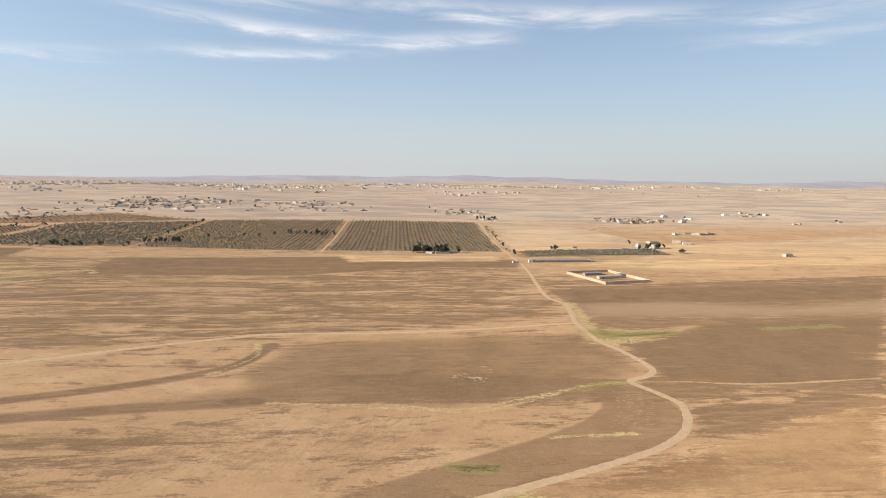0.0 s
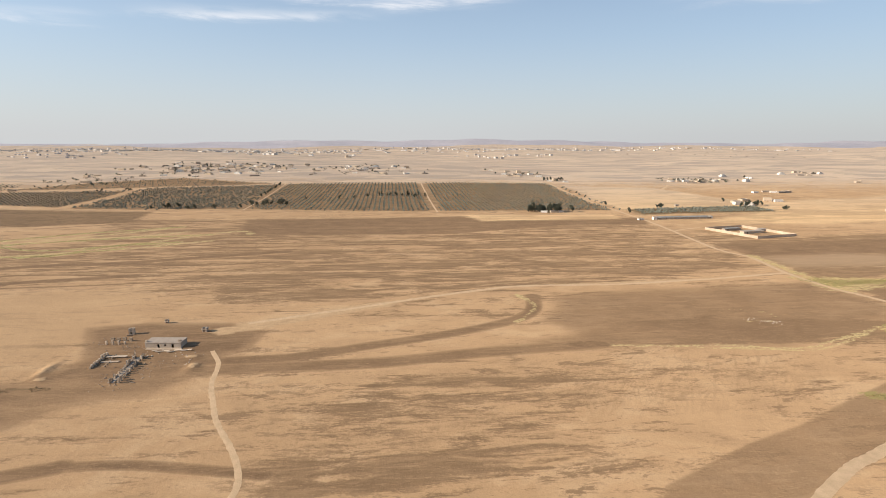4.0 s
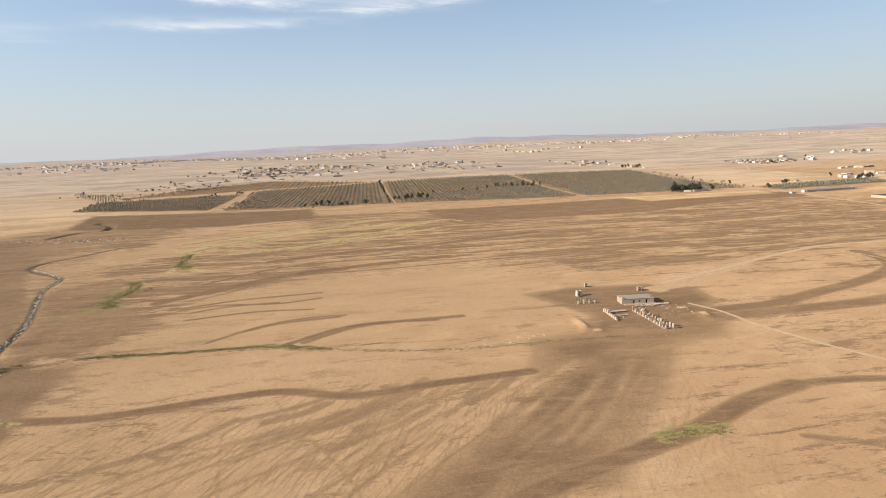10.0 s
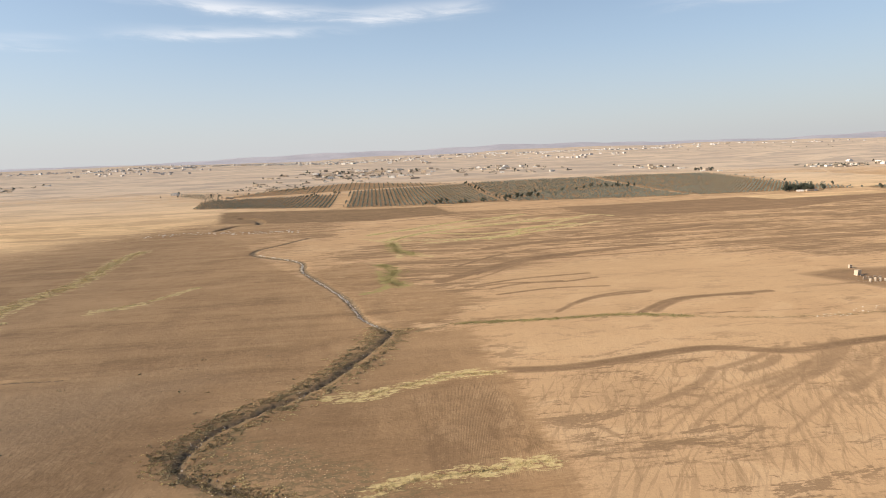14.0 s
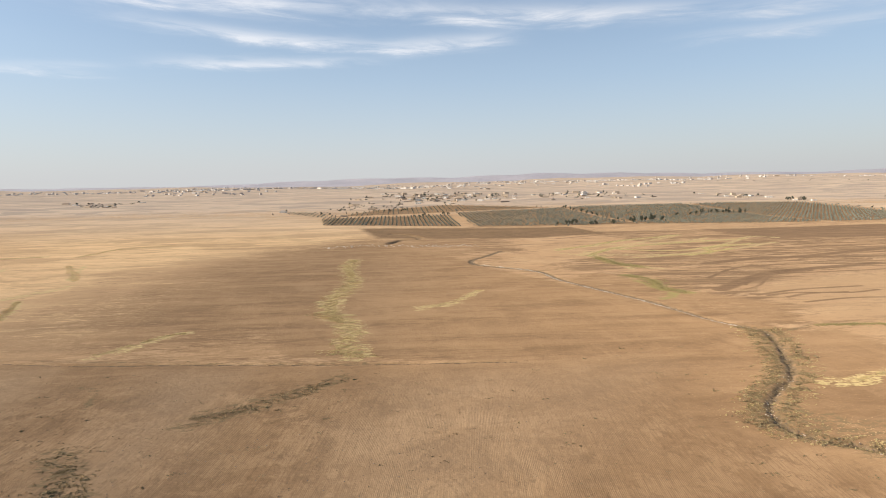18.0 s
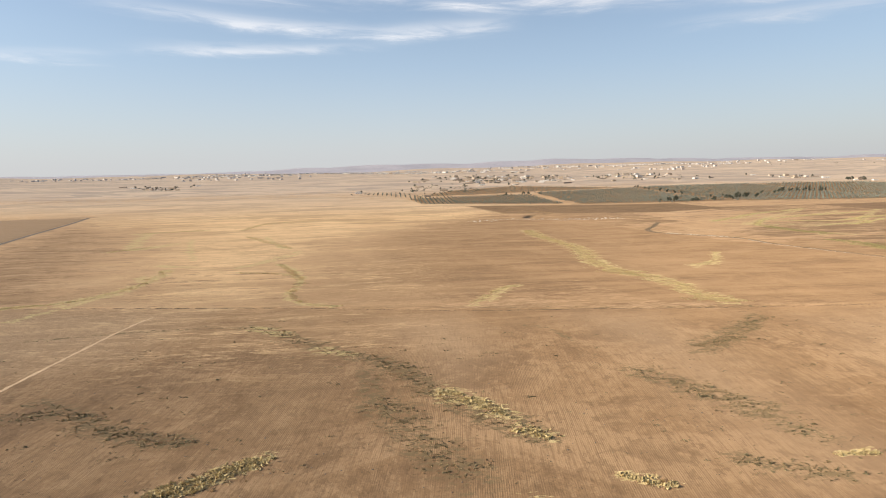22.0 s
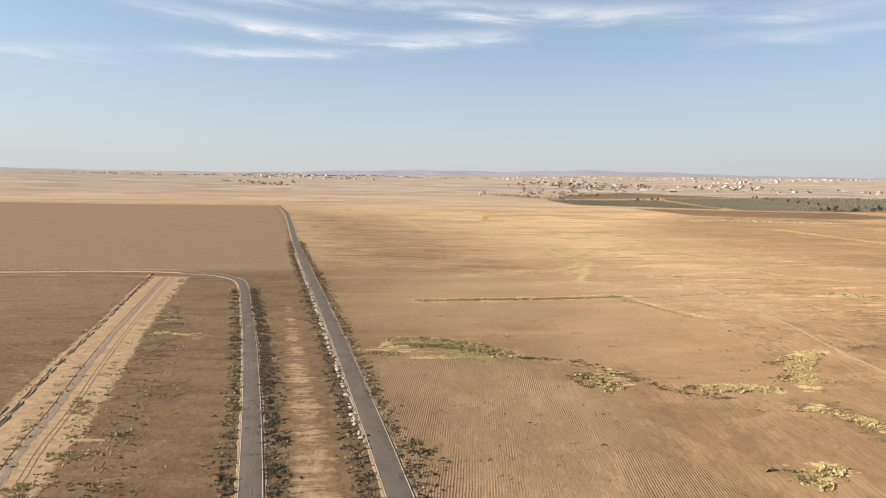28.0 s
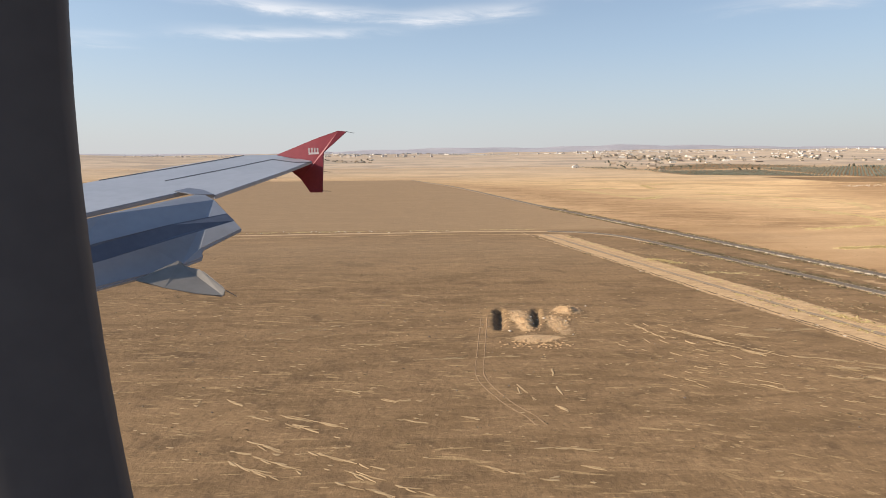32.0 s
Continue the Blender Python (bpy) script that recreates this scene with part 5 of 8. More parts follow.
def road(name, pts, half, mat, label, lift=0.06, ragged=0.0, category="road", n=8):
    v, f = strip(pts, half, lift, ragged, n=n if mat == "asphalt" or n > 8 else 14, crown=0.05 if mat == "asphalt" else 0.015)
    return tagged(new(name, raw_mesh(name, v, f[:, ::-1], MAT[mat], True)), label, category, kind="structure")


for nm, pts, half in (("road_field", ROAD_R, 1.95), ("road_perimeter", ROAD_L, 1.75)):
    base = road(nm + "_shoulder", pts, half + 0.35, "shoulder", "chalky gravel shoulder of the paved lane", 0.04, 0.08, n=14)
    lane = road(nm, pts, half, "asphalt", "narrow worn grey asphalt lane between fields", 0.13, 0.0, n=14)
    c = smooth(pts, 40)
    dash = [i for i in range(0, len(c) - 3, 8)]
    v, f = [], []
    for i in dash:
        p, q = c[i], c[i + 2]
        if p[1] > 260:
            continue
        s = (q - p) / (np.linalg.norm(q - p) + 1e-9)
        nrm = np.array([s[1], -s[0]]) * 0.06
        zz = max(top(*p), top(*(p + 16 * nrm)), top(*(p - 16 * nrm)), top(*(p + 29 * nrm)), top(*(p - 29 * nrm))) + 0.215
        k = len(v)
        for e in (p - nrm, p + nrm, q + nrm, q - nrm):
            v.append((e[0], e[1], zz))
        f.append((k, k + 1, k + 2, k + 3))
    if nm == "road_perimeter":
        part("centre_line", raw_mesh("centre_line", v, f, MAT["paint"], True), None, lane, "faded dashed white centre line")

    for way in (-1, 1):
        v, f = strip(beside(pts, way * (half - 0.14)), 0.075, 0.15, n=3, crown=0.02)
        part("edge_line", raw_mesh("edge_line", v, f[:, ::-1], MAT["edge_paint"]), None, lane, "worn cream edge line")
# dark ribbons laid on the ground along the ditch lines
road("field_ditch", [(-968, 242.8), (-905, 234), (-849, 225.3), (-784, 211), (-741, 206.5), (-679, 198.7), (-623, 194.6)], 0.16, "ditch", "narrow dark ditch between two ploughed fields", 0.03, 0.9, n=14)
road("strip_ditch", STRIP_DITCH, 0.14, "ditch", "narrow dark ditch along the levelled strip", 0.04, 0.5, n=14)
road("outer_ditch", [(-1102.6, 108.2), (-1098.1, 92), (-1094.4, 78.8), (-1091.5, 65), (-1088, 50)], 0.12, "ditch", "second narrow ditch beside the levelled strip", 0.04, 0.6, n=14)
STRIP_RUT = [(-1128.6, 235), (-1110.8, 163.7), (-1101.9, 131), (-1095.2, 109), (-1091, 93.2), (-1087.9, 83.6), (-1085.1, 73), (-1082, 64.5), (-1078, 50), (-1060, -45)]
road("strip_middle_rut", STRIP_RUT, 0.07, "ditch", "thin washed rut down the middle of the levelled strip", 0.03, 0.9, n=14)
road("strip_lane", [(x + 1.05, y) for x, y in STRIP_RUT], 0.62, "graded", "compacted grey lane of the levelled strip", 0.02, 0.35, n=14)
road("strip_bank", [(x - 1.0, y) for x, y in STRIP_DITCH], 0.3, "spoil", "low pale bank of earth between two ditches", 0.02, 0.7, n=14)
for off in (3.4, 4.3):
    road("wheel_rut", [(x + off, y) for x, y in STRIP_RUT], 0.09, "spoil_dark", "faint wheel rut along the levelled strip", 0.02, 0.7, n=14)

road("perimeter_track", [(-1108, 237), (-1129, 242.8), (-1157, 245.5), (-1180, 243.5), (-1240, 240), (-1320, 235), (-1480, 226), (-1700, 214)], 1.1, "dust", "pale stony track along the airfield edge", 0.01, 0.3)
MAIN = [(160, 1040), (142, 764), (138.5, 630), (139, 588), (133.6, 518), (122.4, 422), (129, 389), (120, 338), (121, 300), (127, 281), (131, 260), (130, 250), (123, 243),
        (112.4, 237), (117, 227), (121.8, 217), (123.6, 210), (118, 195.5), (109, 184), (94, 174), (78, 167), (59.6, 160), (41, 153.6), (10.5, 142), (-13, 132), (-29, 124.7), (-60, 104), (-95, 70), (-140, 15), (-200, -70)]
road("dirt_road", MAIN, 1.75, "dust", "winding pale dirt road worn by vehicles", 0.01, 0.12)
road("dirt_road_branch", [(119, 338.6), (54, 327), (-12.7, 320), (-70.7, 320), (-104.6, 310), (-141, 295.6), (-173, 281.7), (-199, 271.5), (-222, 262)], 1.5, "dust", "straight pale farm track across tilled land", 0.01, 0.3)
road("farm_track", [(-228.5, 228), (-221.7, 214), (-219, 197), (-214.7, 184), (-208.5, 168), (-200, 152.8), (-195.2, 142.5), (-193, 134.6), (-193.5, 127), (-195, 120), (-195.6, 113.7), (-190, 90), (-180, 60), (-168, 0), (-150, -80)], 0.95, "dust", "pale dirt track leading from the ruined farm", 0.01, 0.14)
road("compound_track", [(132, 512), (150, 524), (174, 534)], 1.1, "dust", "short dirt track to the walled yard", 0.01, 0.3)
road("village_track", [(390, 1010), (380, 990), (340, 935), (298, 892), (303, 850), (316, 807), (340, 729)], 2.2, "dust", "pale track climbing to the village", 0.08, 0.2)
road("grove_track", [(-93, 1043), (-93, 900), (-93, 780), (-93.4, 664)], 1.2, "dust", "pale lane between two olive groves", 0.05, 0.2)
road("grove_lane", [(-345, 1030), (-341, 850), (-337, 697)], 0.9, "dust", "pale lane through the olive grove", 0.05, 0.2)
FAR_BALKS = [[(-523, 471), (-495, 490), (-441, 530), (-400, 548), (-363, 563)], [(-453, 425), (-406, 434), (-388, 466), (-337, 480)], [(-510, 432), (-478, 468), (-434, 490), (-374, 508), (-320, 516)], [(-470, 465), (-423, 451), (-361, 482)], [(-430, 423), (-396, 442), (-370, 457)]]
for line in FAR_BALKS:
    road("grass_balk", line, 0.9, "balk", "narrow ragged balk of yellow grass between fields", 0.02, 0.85, "grass")
road("field_path", [(-905, 220), (-908.5, 206), (-912, 177), (-914.6, 153), (-918, 137), (-920, 119), (-922, 103), (-925, 89), (-927, 75), (-930, 50)], 0.55, "dust", "narrow sandy footpath across ploughed land", 0.02, 0.5)

# ---- plants ----
import itertools

RNG = np.random.default_rng(7)


def leaf_cloud(centres, size, rng, upright=0.0):
    """Small crossed leaf sprays, one bent quad each, round the given centres."""
    c = np.asarray(centres, float)
    n = len(c)
    a = rng.normal(size=(n, 3))
    a[:, 2] *= 1 - upright
    a /= np.linalg.norm(a, axis=1)[:, None] + 1e-9
    b = rng.normal(size=(n, 3))
    if upright:
        b = np.array([0, 0, 1.0]) + 0.4 * b * (1 - upright)
    b = b - (a * b).sum(1)[:, None] * a
    b /= np.linalg.norm(b, axis=1)[:, None] + 1e-9
    s = size * rng.uniform(0.55, 1.25, (n, 1))
    nrm = np.cross(a, b) * s * 0.35
    v = np.stack([c - a * s - b * s * 0.5, c + a * s - b * s * 0.6 + nrm, c + a * s * 0.8 + b * s * 0.7, c - a * s * 0.7 + b * s * 0.6 + nrm], 1)
    f = np.arange(n * 4).reshape(n, 4)
    return v.reshape(-1, 3), f


def lobes(n, rx, rz, z0, rng, count=7):
    """Points in a lumpy crown made of several overlapping lobes."""
    cen = np.stack([rng.normal(0, rx * 0.5, count), rng.normal(0, rx * 0.5, count), z0 + rng.uniform(-0.6, 0.75, count) * rz], 1)
    pick = rng.integers(0, count, n)
    d = rng.normal(size=(n, 3))
    d /= np.linalg.norm(d, axis=1)[:, None]
    r = rng.uniform(0.35, 1.0, (n, 1)) ** 0.5
    return cen[pick] + d * r * np.array([rx * 0.55, rx * 0.55, rz * 0.5])


def trunk_mesh(h, r, rng, limbs=4):
    """A tapered trunk with a few forked limbs."""
    v, f = [], []

    def tube(p0, p1, r0, r1, k=6):
        ax = np.array(p1) - np.array(p0)
        ax = ax / np.linalg.norm(ax)
        e = np.cross(ax, [0.3, 0.9, 0.1])
        e /= np.linalg.norm(e)
        g = np.cross(ax, e)
        s = len(v)
        for p, rr in ((p0, r0), (p1, r1)):
            for i in range(k):
                t = 2 * math.pi * i / k
                v.append(tuple(np.array(p) + rr * (math.cos(t) * e + math.sin(t) * g)))
        for i in range(k):
            f.append((s + i, s + (i + 1) % k, s + k + (i + 1) % k, s + k + i))

    mid = (rng.normal(0, 0.05 * h), rng.normal(0, 0.05 * h), h * 0.5)
    tube((0, 0, -0.2), mid, r, r * 0.75)
    for i in range(limbs):
        t = 2 * math.pi * (i + rng.uniform(0, 0.5)) / limbs
        tube(mid, (mid[0] + math.cos(t) * h * 0.28, mid[1] + math.sin(t) * h * 0.28, h * rng.uniform(0.8, 1.0)), r * 0.6, r * 0.2)
    return np.array(v), np.array(f)


def tree_kind(name, h, rx, rz, leaves, size, mat, seed, label, group):
    rng = np.random.default_rng(seed)
    ob = new(name)
    v, f = trunk_mesh(h * 0.6, h * 0.035, rng)
    part("trunk", raw_mesh("trunk", v, f, MAT["bark"]), None, ob)
    v, f = leaf_cloud(lobes(leaves, rx, rz, h * 0.62, rng), size, rng)
    part("crown", raw_mesh("crown", v, f, MAT[mat], True), None, ob)
    return tagged(ob, label, "tree", group)


TREES = [tree_kind("evergreen_tree", 7.5, 2.6, 3.2, 420, 0.42, "pine", 11, "dark dense evergreen tree beside a farm building", "farm trees"),
         tree_kind("evergreen_tree", 6.2, 2.9, 2.5, 380, 0.42, "pine", 12, "broad dark evergreen tree shading a farmyard", "farm trees"),
         tree_kind("evergreen_tree", 8.5, 1.9, 4.2, 400, 0.38, "pine", 13, "tall narrow dark tree in a shelter belt", "farm trees"),
         tree_kind("olive_tree", 4.2, 2.2, 1.7, 300, 0.34, "olive", 14, "dusty olive tree standing by the lane", "lane trees")]
placed_first = set()


def plant(kind, x, y, s=1.0):
    m = pose(x, y, top(x, y) - 0.1, 0, 0, float(RNG.uniform(0, 360)))
    if kind not in placed_first:
        placed_first.add(kind)
        TREES[kind].matrix_basis = m @ Matrix.Diagonal((s, s, s, 1))
        return
    ob = copy_thing(TREES[kind], m)
    ob.scale = (s, s, s * float(RNG.uniform(0.85, 1.15)))


def belt(x0, y0, x1, y1, n, kinds, s=1.0, jitter=3.0):
    for i in range(n):
        k = (i + RNG.uniform(-0.3, 0.3)) / max(1, n - 1)
        plant(int(RNG.choice(kinds)), x0 + (x1 - x0) * k + RNG.normal(0, jitter), y0 + (y1 - y0) * k + RNG.normal(0, jitter), s * float(RNG.uniform(0.75, 1.2)))


belt(22, 662, 70, 662, 17, (0, 1, 2), 1.15, 3.5)          # farm clump in front of the grove
belt(30, 668, 60, 670, 6, (0, 1), 1.2, 3.0)
belt(143, 640, 160, 960, 13, (0, 3), 0.8, 2.0)            # along the dirt road
belt(205, 690, 212, 690, 3, (0, 1), 0.9, 1.0)
belt(335, 705, 372, 712, 8, (0, 1), 0.95, 4.0)
belt(372, 668, 376, 668, 2, (1,), 0.8, 1.0)
belt(-170, 850, -100, 840, 12, (0, 2), 0.8, 2.0)          # hedge line inside the groves
belt(-345, 700, -349, 1010, 16, (0, 3), 0.75, 1.0)
belt(-330, 742, -290, 750, 8, (0, 1), 1.0, 5.0)
belt(-450, 712, -400, 716, 10, (0, 3), 0.9, 4.0)
belt(-880, 985, -720, 985, 9, (0, 1, 3), 0.55, 9.0)
belt(-640, 905, -560, 930, 9, (0, 1), 0.6, 8.0)
belt(-300, 800, -60, 860, 14, (0, 3), 0.8, 18.0)
belt(168, 1090, 200, 1095, 5, (0, 1), 1.1, 4.0)
belt(-455, 700, -380, 706, 6, (1, 3), 0.9, 3.0)


def grove(name, corners, dx, dy, height, label, skip=0.05, lean=0.0):
    """Planted rows of small olive trees inside four corners; one object, as nobody could count them."""
    p = np.array(corners, float)
    xs = np.arange(p[:, 0].min(), p[:, 0].max(), dx)
    ys = np.arange(p[:, 1].min(), p[:, 1].max(), dy)
    cen = []
    for y in ys:
        for x in xs:
            x2, y2 = x + lean * (y - ys[0]) + RNG.normal(0, 0.35), y + RNG.normal(0, 0.35)
            ok = False
            for (ax, ay), (bx, by) in zip(corners, corners[1:] + corners[:1]):
                if (ay > y2) != (by > y2) and x2 < (bx - ax) * (y2 - ay) / (by - ay) + ax:
                    ok = not ok
            if ok and RNG.uniform() > skip:
                cen.append((x2, y2, float(rise(y2) + swell(x2, y2)), RNG.uniform(0.7, 1.15)))
    cen = np.array(cen)
    per = 22
    base = lobes(per * 6, 1.6, 1.35, 1.75, RNG, 5).reshape(6, per, 3)
    pts = base[RNG.integers(0, 6, len(cen))] * (cen[:, 3] * height * 0.85)[:, None, None] + cen[:, None, :3]
    v, f = leaf_cloud(pts.reshape(-1, 3), 0.62, RNG)
    # short stems
    k = len(v)
    s = 0.09
    stem = np.array([(-s, -s, -0.2), (s, -s, -0.2), (0, s, -0.2), (-s, -s, 1.2), (s, -s, 1.2), (0, s, 1.2)])
    sv = (cen[:, None, :3] + stem[None]).reshape(-1, 3)
    sf = (k + np.arange(len(cen))[:, None, None] * 6 + np.array([(0, 1, 4, 3), (1, 2, 5, 4), (2, 0, 3, 5)])[None]).reshape(-1, 4)
    me = raw_mesh(name, np.concatenate([v, sv]), np.concatenate([f, sf]), MAT["olive"], True)
    return tagged(new(name, me), label, "olive grove", kind="stuff")


grove("olive_grove", [(-88, 672), (136, 668), (152, 1025), (-86, 1035)], 6.2, 7.4, 0.95, "regular rows of young olive trees on dusty soil", 0.2)
grove("olive_grove", [(-332, 702), (-99, 670), (-99, 1035), (-340, 1020)], 6.2, 7.4, 1.0, "regular rows of grey green olive trees", 0.2)
grove("olive_grove", [(-560, 722), (-350, 702), (-352, 1010), (-560, 960)], 6.2, 7.4, 0.95, "regular rows of grey green olive trees", 0.2)
grove("olive_grove", [(-770, 790), (-575, 728), (-575, 930), (-790, 900)], 6.2, 7.4, 0.85, "thin rows of small olive trees")
grove("olive_grove", [(-780, 930), (-600, 965), (-360, 1030), (-560, 1130), (-700, 1060)], 9, 11, 0.85, "scattered old olive trees on sloping land", 0.35)
grove("olive_grove", [(-880, 1040), (-850, 985), (-775, 895), (-715, 770), (-690, 790), (-770, 920), (-790, 1020)], 8, 9, 0.85, "loose belt of small olive trees round a farmhouse", 0.2)
grove("olive_grove", [(160, 670), (350, 705), (352, 655), (160, 632)], 4.6, 5.0, 0.8, "low dark shrubs in a planted plot", 0.05)


def tufts(name, lines, half, per_metre, h, size, mat, label, category, spread=5, upright=0.5):
    """Low ragged clumps of grass or scrub blades strewn along lines; uncountable."""
    cen, rad = [], []
    for line in lines:
        c = smooth(line, 5)
        for a, b in zip(c[:-1], c[1:]):
            n = RNG.poisson(np.linalg.norm(b - a) * per_metre * 1.3)
            for _ in range(n):
                q = a + (b - a) * RNG.uniform() + RNG.normal(0, half * 0.6, 2) * (1.4, 0.7)
                s = RNG.uniform(0.3, 1.0) ** 1.5
                z = top(*q)
                for _ in range(spread):
                    r = size * 1.25 * s * RNG.uniform(0.5, 1.15)
                    cen.append((q[0] + RNG.normal(0, 1.2 * s), q[1] + RNG.normal(0, 0.45 * s), z + r * 0.1))
                    rad.append((r * RNG.uniform(0.8, 1.7), r * RNG.uniform(0.7, 1.2), min(h, r * RNG.uniform(0.5, 1.0))))
    cen, rad = np.array(cen), np.array(rad)
    m, n = 6, len(cen)
    at = cen[:, None, :] + RNG.normal(0, 0.45, (n, m, 3)) * rad[:, None, :] * (1, 1, 0)
    a = RNG.uniform(0, 6.283, (n, m))
    wide = np.stack([np.cos(a), np.sin(a), 0 * a], -1) * (rad[:, None, :1] * RNG.uniform(0.3, 0.7, (n, m, 1)))
    tip = RNG.normal(0, 0.5, (n, m, 3)) * rad[:, None, :]
    tip[:, :, 2] = rad[:, None, 2] * RNG.uniform(0.5, 1.5, (n, m))
    v = np.stack([at - wide, at + wide, at + tip], 2)
    f = np.arange(n * m * 3)
    return tagged(new(name, raw_mesh(name, v.reshape(-1, 3), f.reshape(-1, 3), MAT[mat], True)), label, category, kind="stuff")


YELLOW = [[(-522, 163), (-508, 167.5), (-495, 172), (-481, 171)], [(-521, 116), (-508, 118.7), (-497, 119), (-480, 120.4)],
          [(-781, 222), (-766, 243), (-757, 249)],
          [(-880, 329), (-860, 283), (-859, 252), (-850, 232), (-836, 225)], [(-862.6, 92.5), (-852, 104), (-838.5, 112)],
          [(-802, 135), (-797, 132), (-791, 126)], [(-810, 86), (-798, 90), (-791, 92)], [(-1025, 189.5), (-1006, 190.7), (-977, 192), (-951, 195)],
          [(-966.5, 113), (-960, 111.5), (-953, 110.5)], [(-944, 113), (-938.7, 123), (-926, 133)], [(-990, 114), (-984, 121.6)],
          [(-1034, 143), (-1023, 145), (-1005, 136)], [(85, 229), (98, 235), (110, 236)]]
tufts("dry_grass", YELLOW, 1.2, 3.0, 0.35, 0.2, "straw", "clumps of dry yellow grass on tilled soil", "grass", 6)
tufts("dry_grass_swathe", [[(-700.6, 450), (-702, 410), (-698, 380), (-694, 344), (-701, 307), (-700, 280), (-690.5, 256.5), (-685, 239), (-687, 225), (-681, 209.5)], [(-704, 275), (-694, 258)], [(-692, 215), (-676, 206)]], 3.6, 5.0, 0.3, 0.26, "straw", "broad swathe of dry yellow grass across a field", "grass", 6)
tufts("grass_line", [[(-1025, 189.5), (-1006, 190.7), (-977, 192), (-951, 195)]], 0.5, 7.0, 0.8, 0.46, "straw", "line of dry grass along a field edge", "grass", 6)
tufts("thin_grass_line", [[(-954, 195), (-947, 182), (-940, 168)]], 0.8, 3.0, 0.4, 0.3, "straw", "thin broken line of dry grass", "grass", 5)
WEST_BALKS = [[(-1002, 237.6), (-957.6, 248), (-945, 262), (-936, 288), (-940, 320)], [(-1040, 510), (-1010, 520), (-986, 527)], [(-1012, 404), (-992, 425)], [(-650, 280), (-632, 295), (-618, 318)], [(133, 395), (128, 350), (127, 320), (125, 292)], [(112, 325), (150, 320), (180, 317)], [(-933, 468), (-905, 426), (-885, 391)], [(-952, 516), (-940, 565), (-896, 584)], [(-898, 306), (-873, 298), (-861, 284)]]
tufts("far_grass", FAR_BALKS + WEST_BALKS, 2.4, 1.8, 0.3, 0.26, "straw", "dry grass along old field boundaries", "grass", 5)
tufts("weeds", [[(-1026, 142), (-1018, 140), (-1009, 134)], [(-485, 223), (-449, 219.6), (-415, 218), (-389, 209)], [(129, 322), (139, 310), (175, 315)],
                [(-506, 425), (-503, 393), (-495, 378)], [(-516, 348), (-508, 330), (-512, 308), (-505, 293)], [(27, 144), (36, 141), (49, 131)], [(-300, 127), (-281, 128)], [(20, 166), (34, 165)]], 2.4, 5.0, 0.4, 0.24, "weed", "patches of fresh green weeds on damp soil", "weeds", 6)
tufts("furrow_grass", [[(x0, 226), ((x0 + x1) / 2 + 2, 206), (x1, 188)] for x0, x1 in ((100.7, 83), (106, 87), (111.6, 90.5), (117, 95))] + [[(58, 184.5), (75, 186), (92, 186)]], 0.5, 0.9, 0.25, 0.18, "straw", "thin rows of dry grass between furrows", "grass", 4)
tufts("far_weeds", [[(-506, 425), (-503, 393), (-492, 376)], [(-516, 348), (-508, 330), (-512, 308), (-503, 293)], [(118, 318), (140, 310), (160, 316)]], 6.0, 3.0, 0.2, 0.24, "weed", "patches of green weeds in a damp hollow", "weeds", 6)
SCRUB = [[(-883, 130), (-875, 126.6), (-865, 122), (-856, 120)], [(-825, 168), (-817, 160), (-806, 141), (-797, 126), (-782, 111)],
         [(-820, 153), (-818, 133), (-814, 123), (-806, 107)], [(-952, 105), (-947, 96), (-943, 83)], [(-949, 88), (-950, 77)],
         [(-901, 145), (-884, 135), (-863, 121)], [(-689, 181), (-707, 166), (-722, 155)], [(-750, 143), (-741, 133), (-729, 119)], [(-818, 163), (-799, 133), (-783, 112)],
         [(-409, 214), (-358, 200.5), (-329, 197.5), (-276, 196)], [(-721, 160), (-694, 178)]]
tufts("scrub", SCRUB, 2.4, 1.7, 0.4, 0.16, "bush", "low grey brown scrub in a shallow gully", "scrub", 7, 0.2)
GULLIES = [[(-863, 201), (-846, 186), (-830, 170), (-816, 161), (-807, 147), (-802, 136), (-793.6, 128.5), (-788, 122), (-783, 114)], [(-816, 136), (-809.6, 121), (-804.5, 110), (-800, 102)],
           [(-743, 131), (-737.7, 125), (-734, 116)], [(-751, 101), (-743.6, 97), (-734, 93)], [(-722, 161), (-709, 165), (-697, 175), (-684, 187)], [(-912, 135.5), (-892, 137), (-880, 131), (-865, 122), (-856, 120)],
           [(-749, 146), (-741.6, 135.5), (-736, 126), (-732, 116), (-728, 105)], [(-952, 104), (-947.4, 99), (-945.5, 91), (-945.7, 84), (-948, 74)], [(-862, 93), (-852, 104), (-839, 112)], [(-946, 92), (-946, 84), (-949, 73), (-954, 62)]]
tufts("gully_bushes", GULLIES, 2.6, 0.9, 0.6, 0.29, "thorn", "small dark thorn bushes along a shallow gully", "scrub", 4, 0.2)
tufts("gully_herbs", GULLIES, 4.0, 2.2, 0.4, 0.22, "bush", "low tawny herbs along a shallow gully", "scrub", 5, 0.2)
tufts("gully_grass", [[(-801, 138), (-793.4, 130), (-789, 123.7)], [(-787, 117), (-782, 112.6)], [(-943, 112), (-939, 120), (-933.5, 126), (-927, 132), (-923.7, 134.7)], [(-852, 101), (-846, 105.5), (-840.7, 108.6), (-838.7, 113.3)], [(-730, 99.3), (-723.6, 99.5)], [(-772, 98), (-765, 93)], [(-862.6, 92.5), (-852, 104), (-838.5, 112)], [(-970, 79.5), (-965, 81)], [(-951, 102), (-945, 94), (-943, 84)]], 1.0, 2.6, 0.9, 0.42, "straw", "tall dry yellow grass in a gully", "grass", 6)
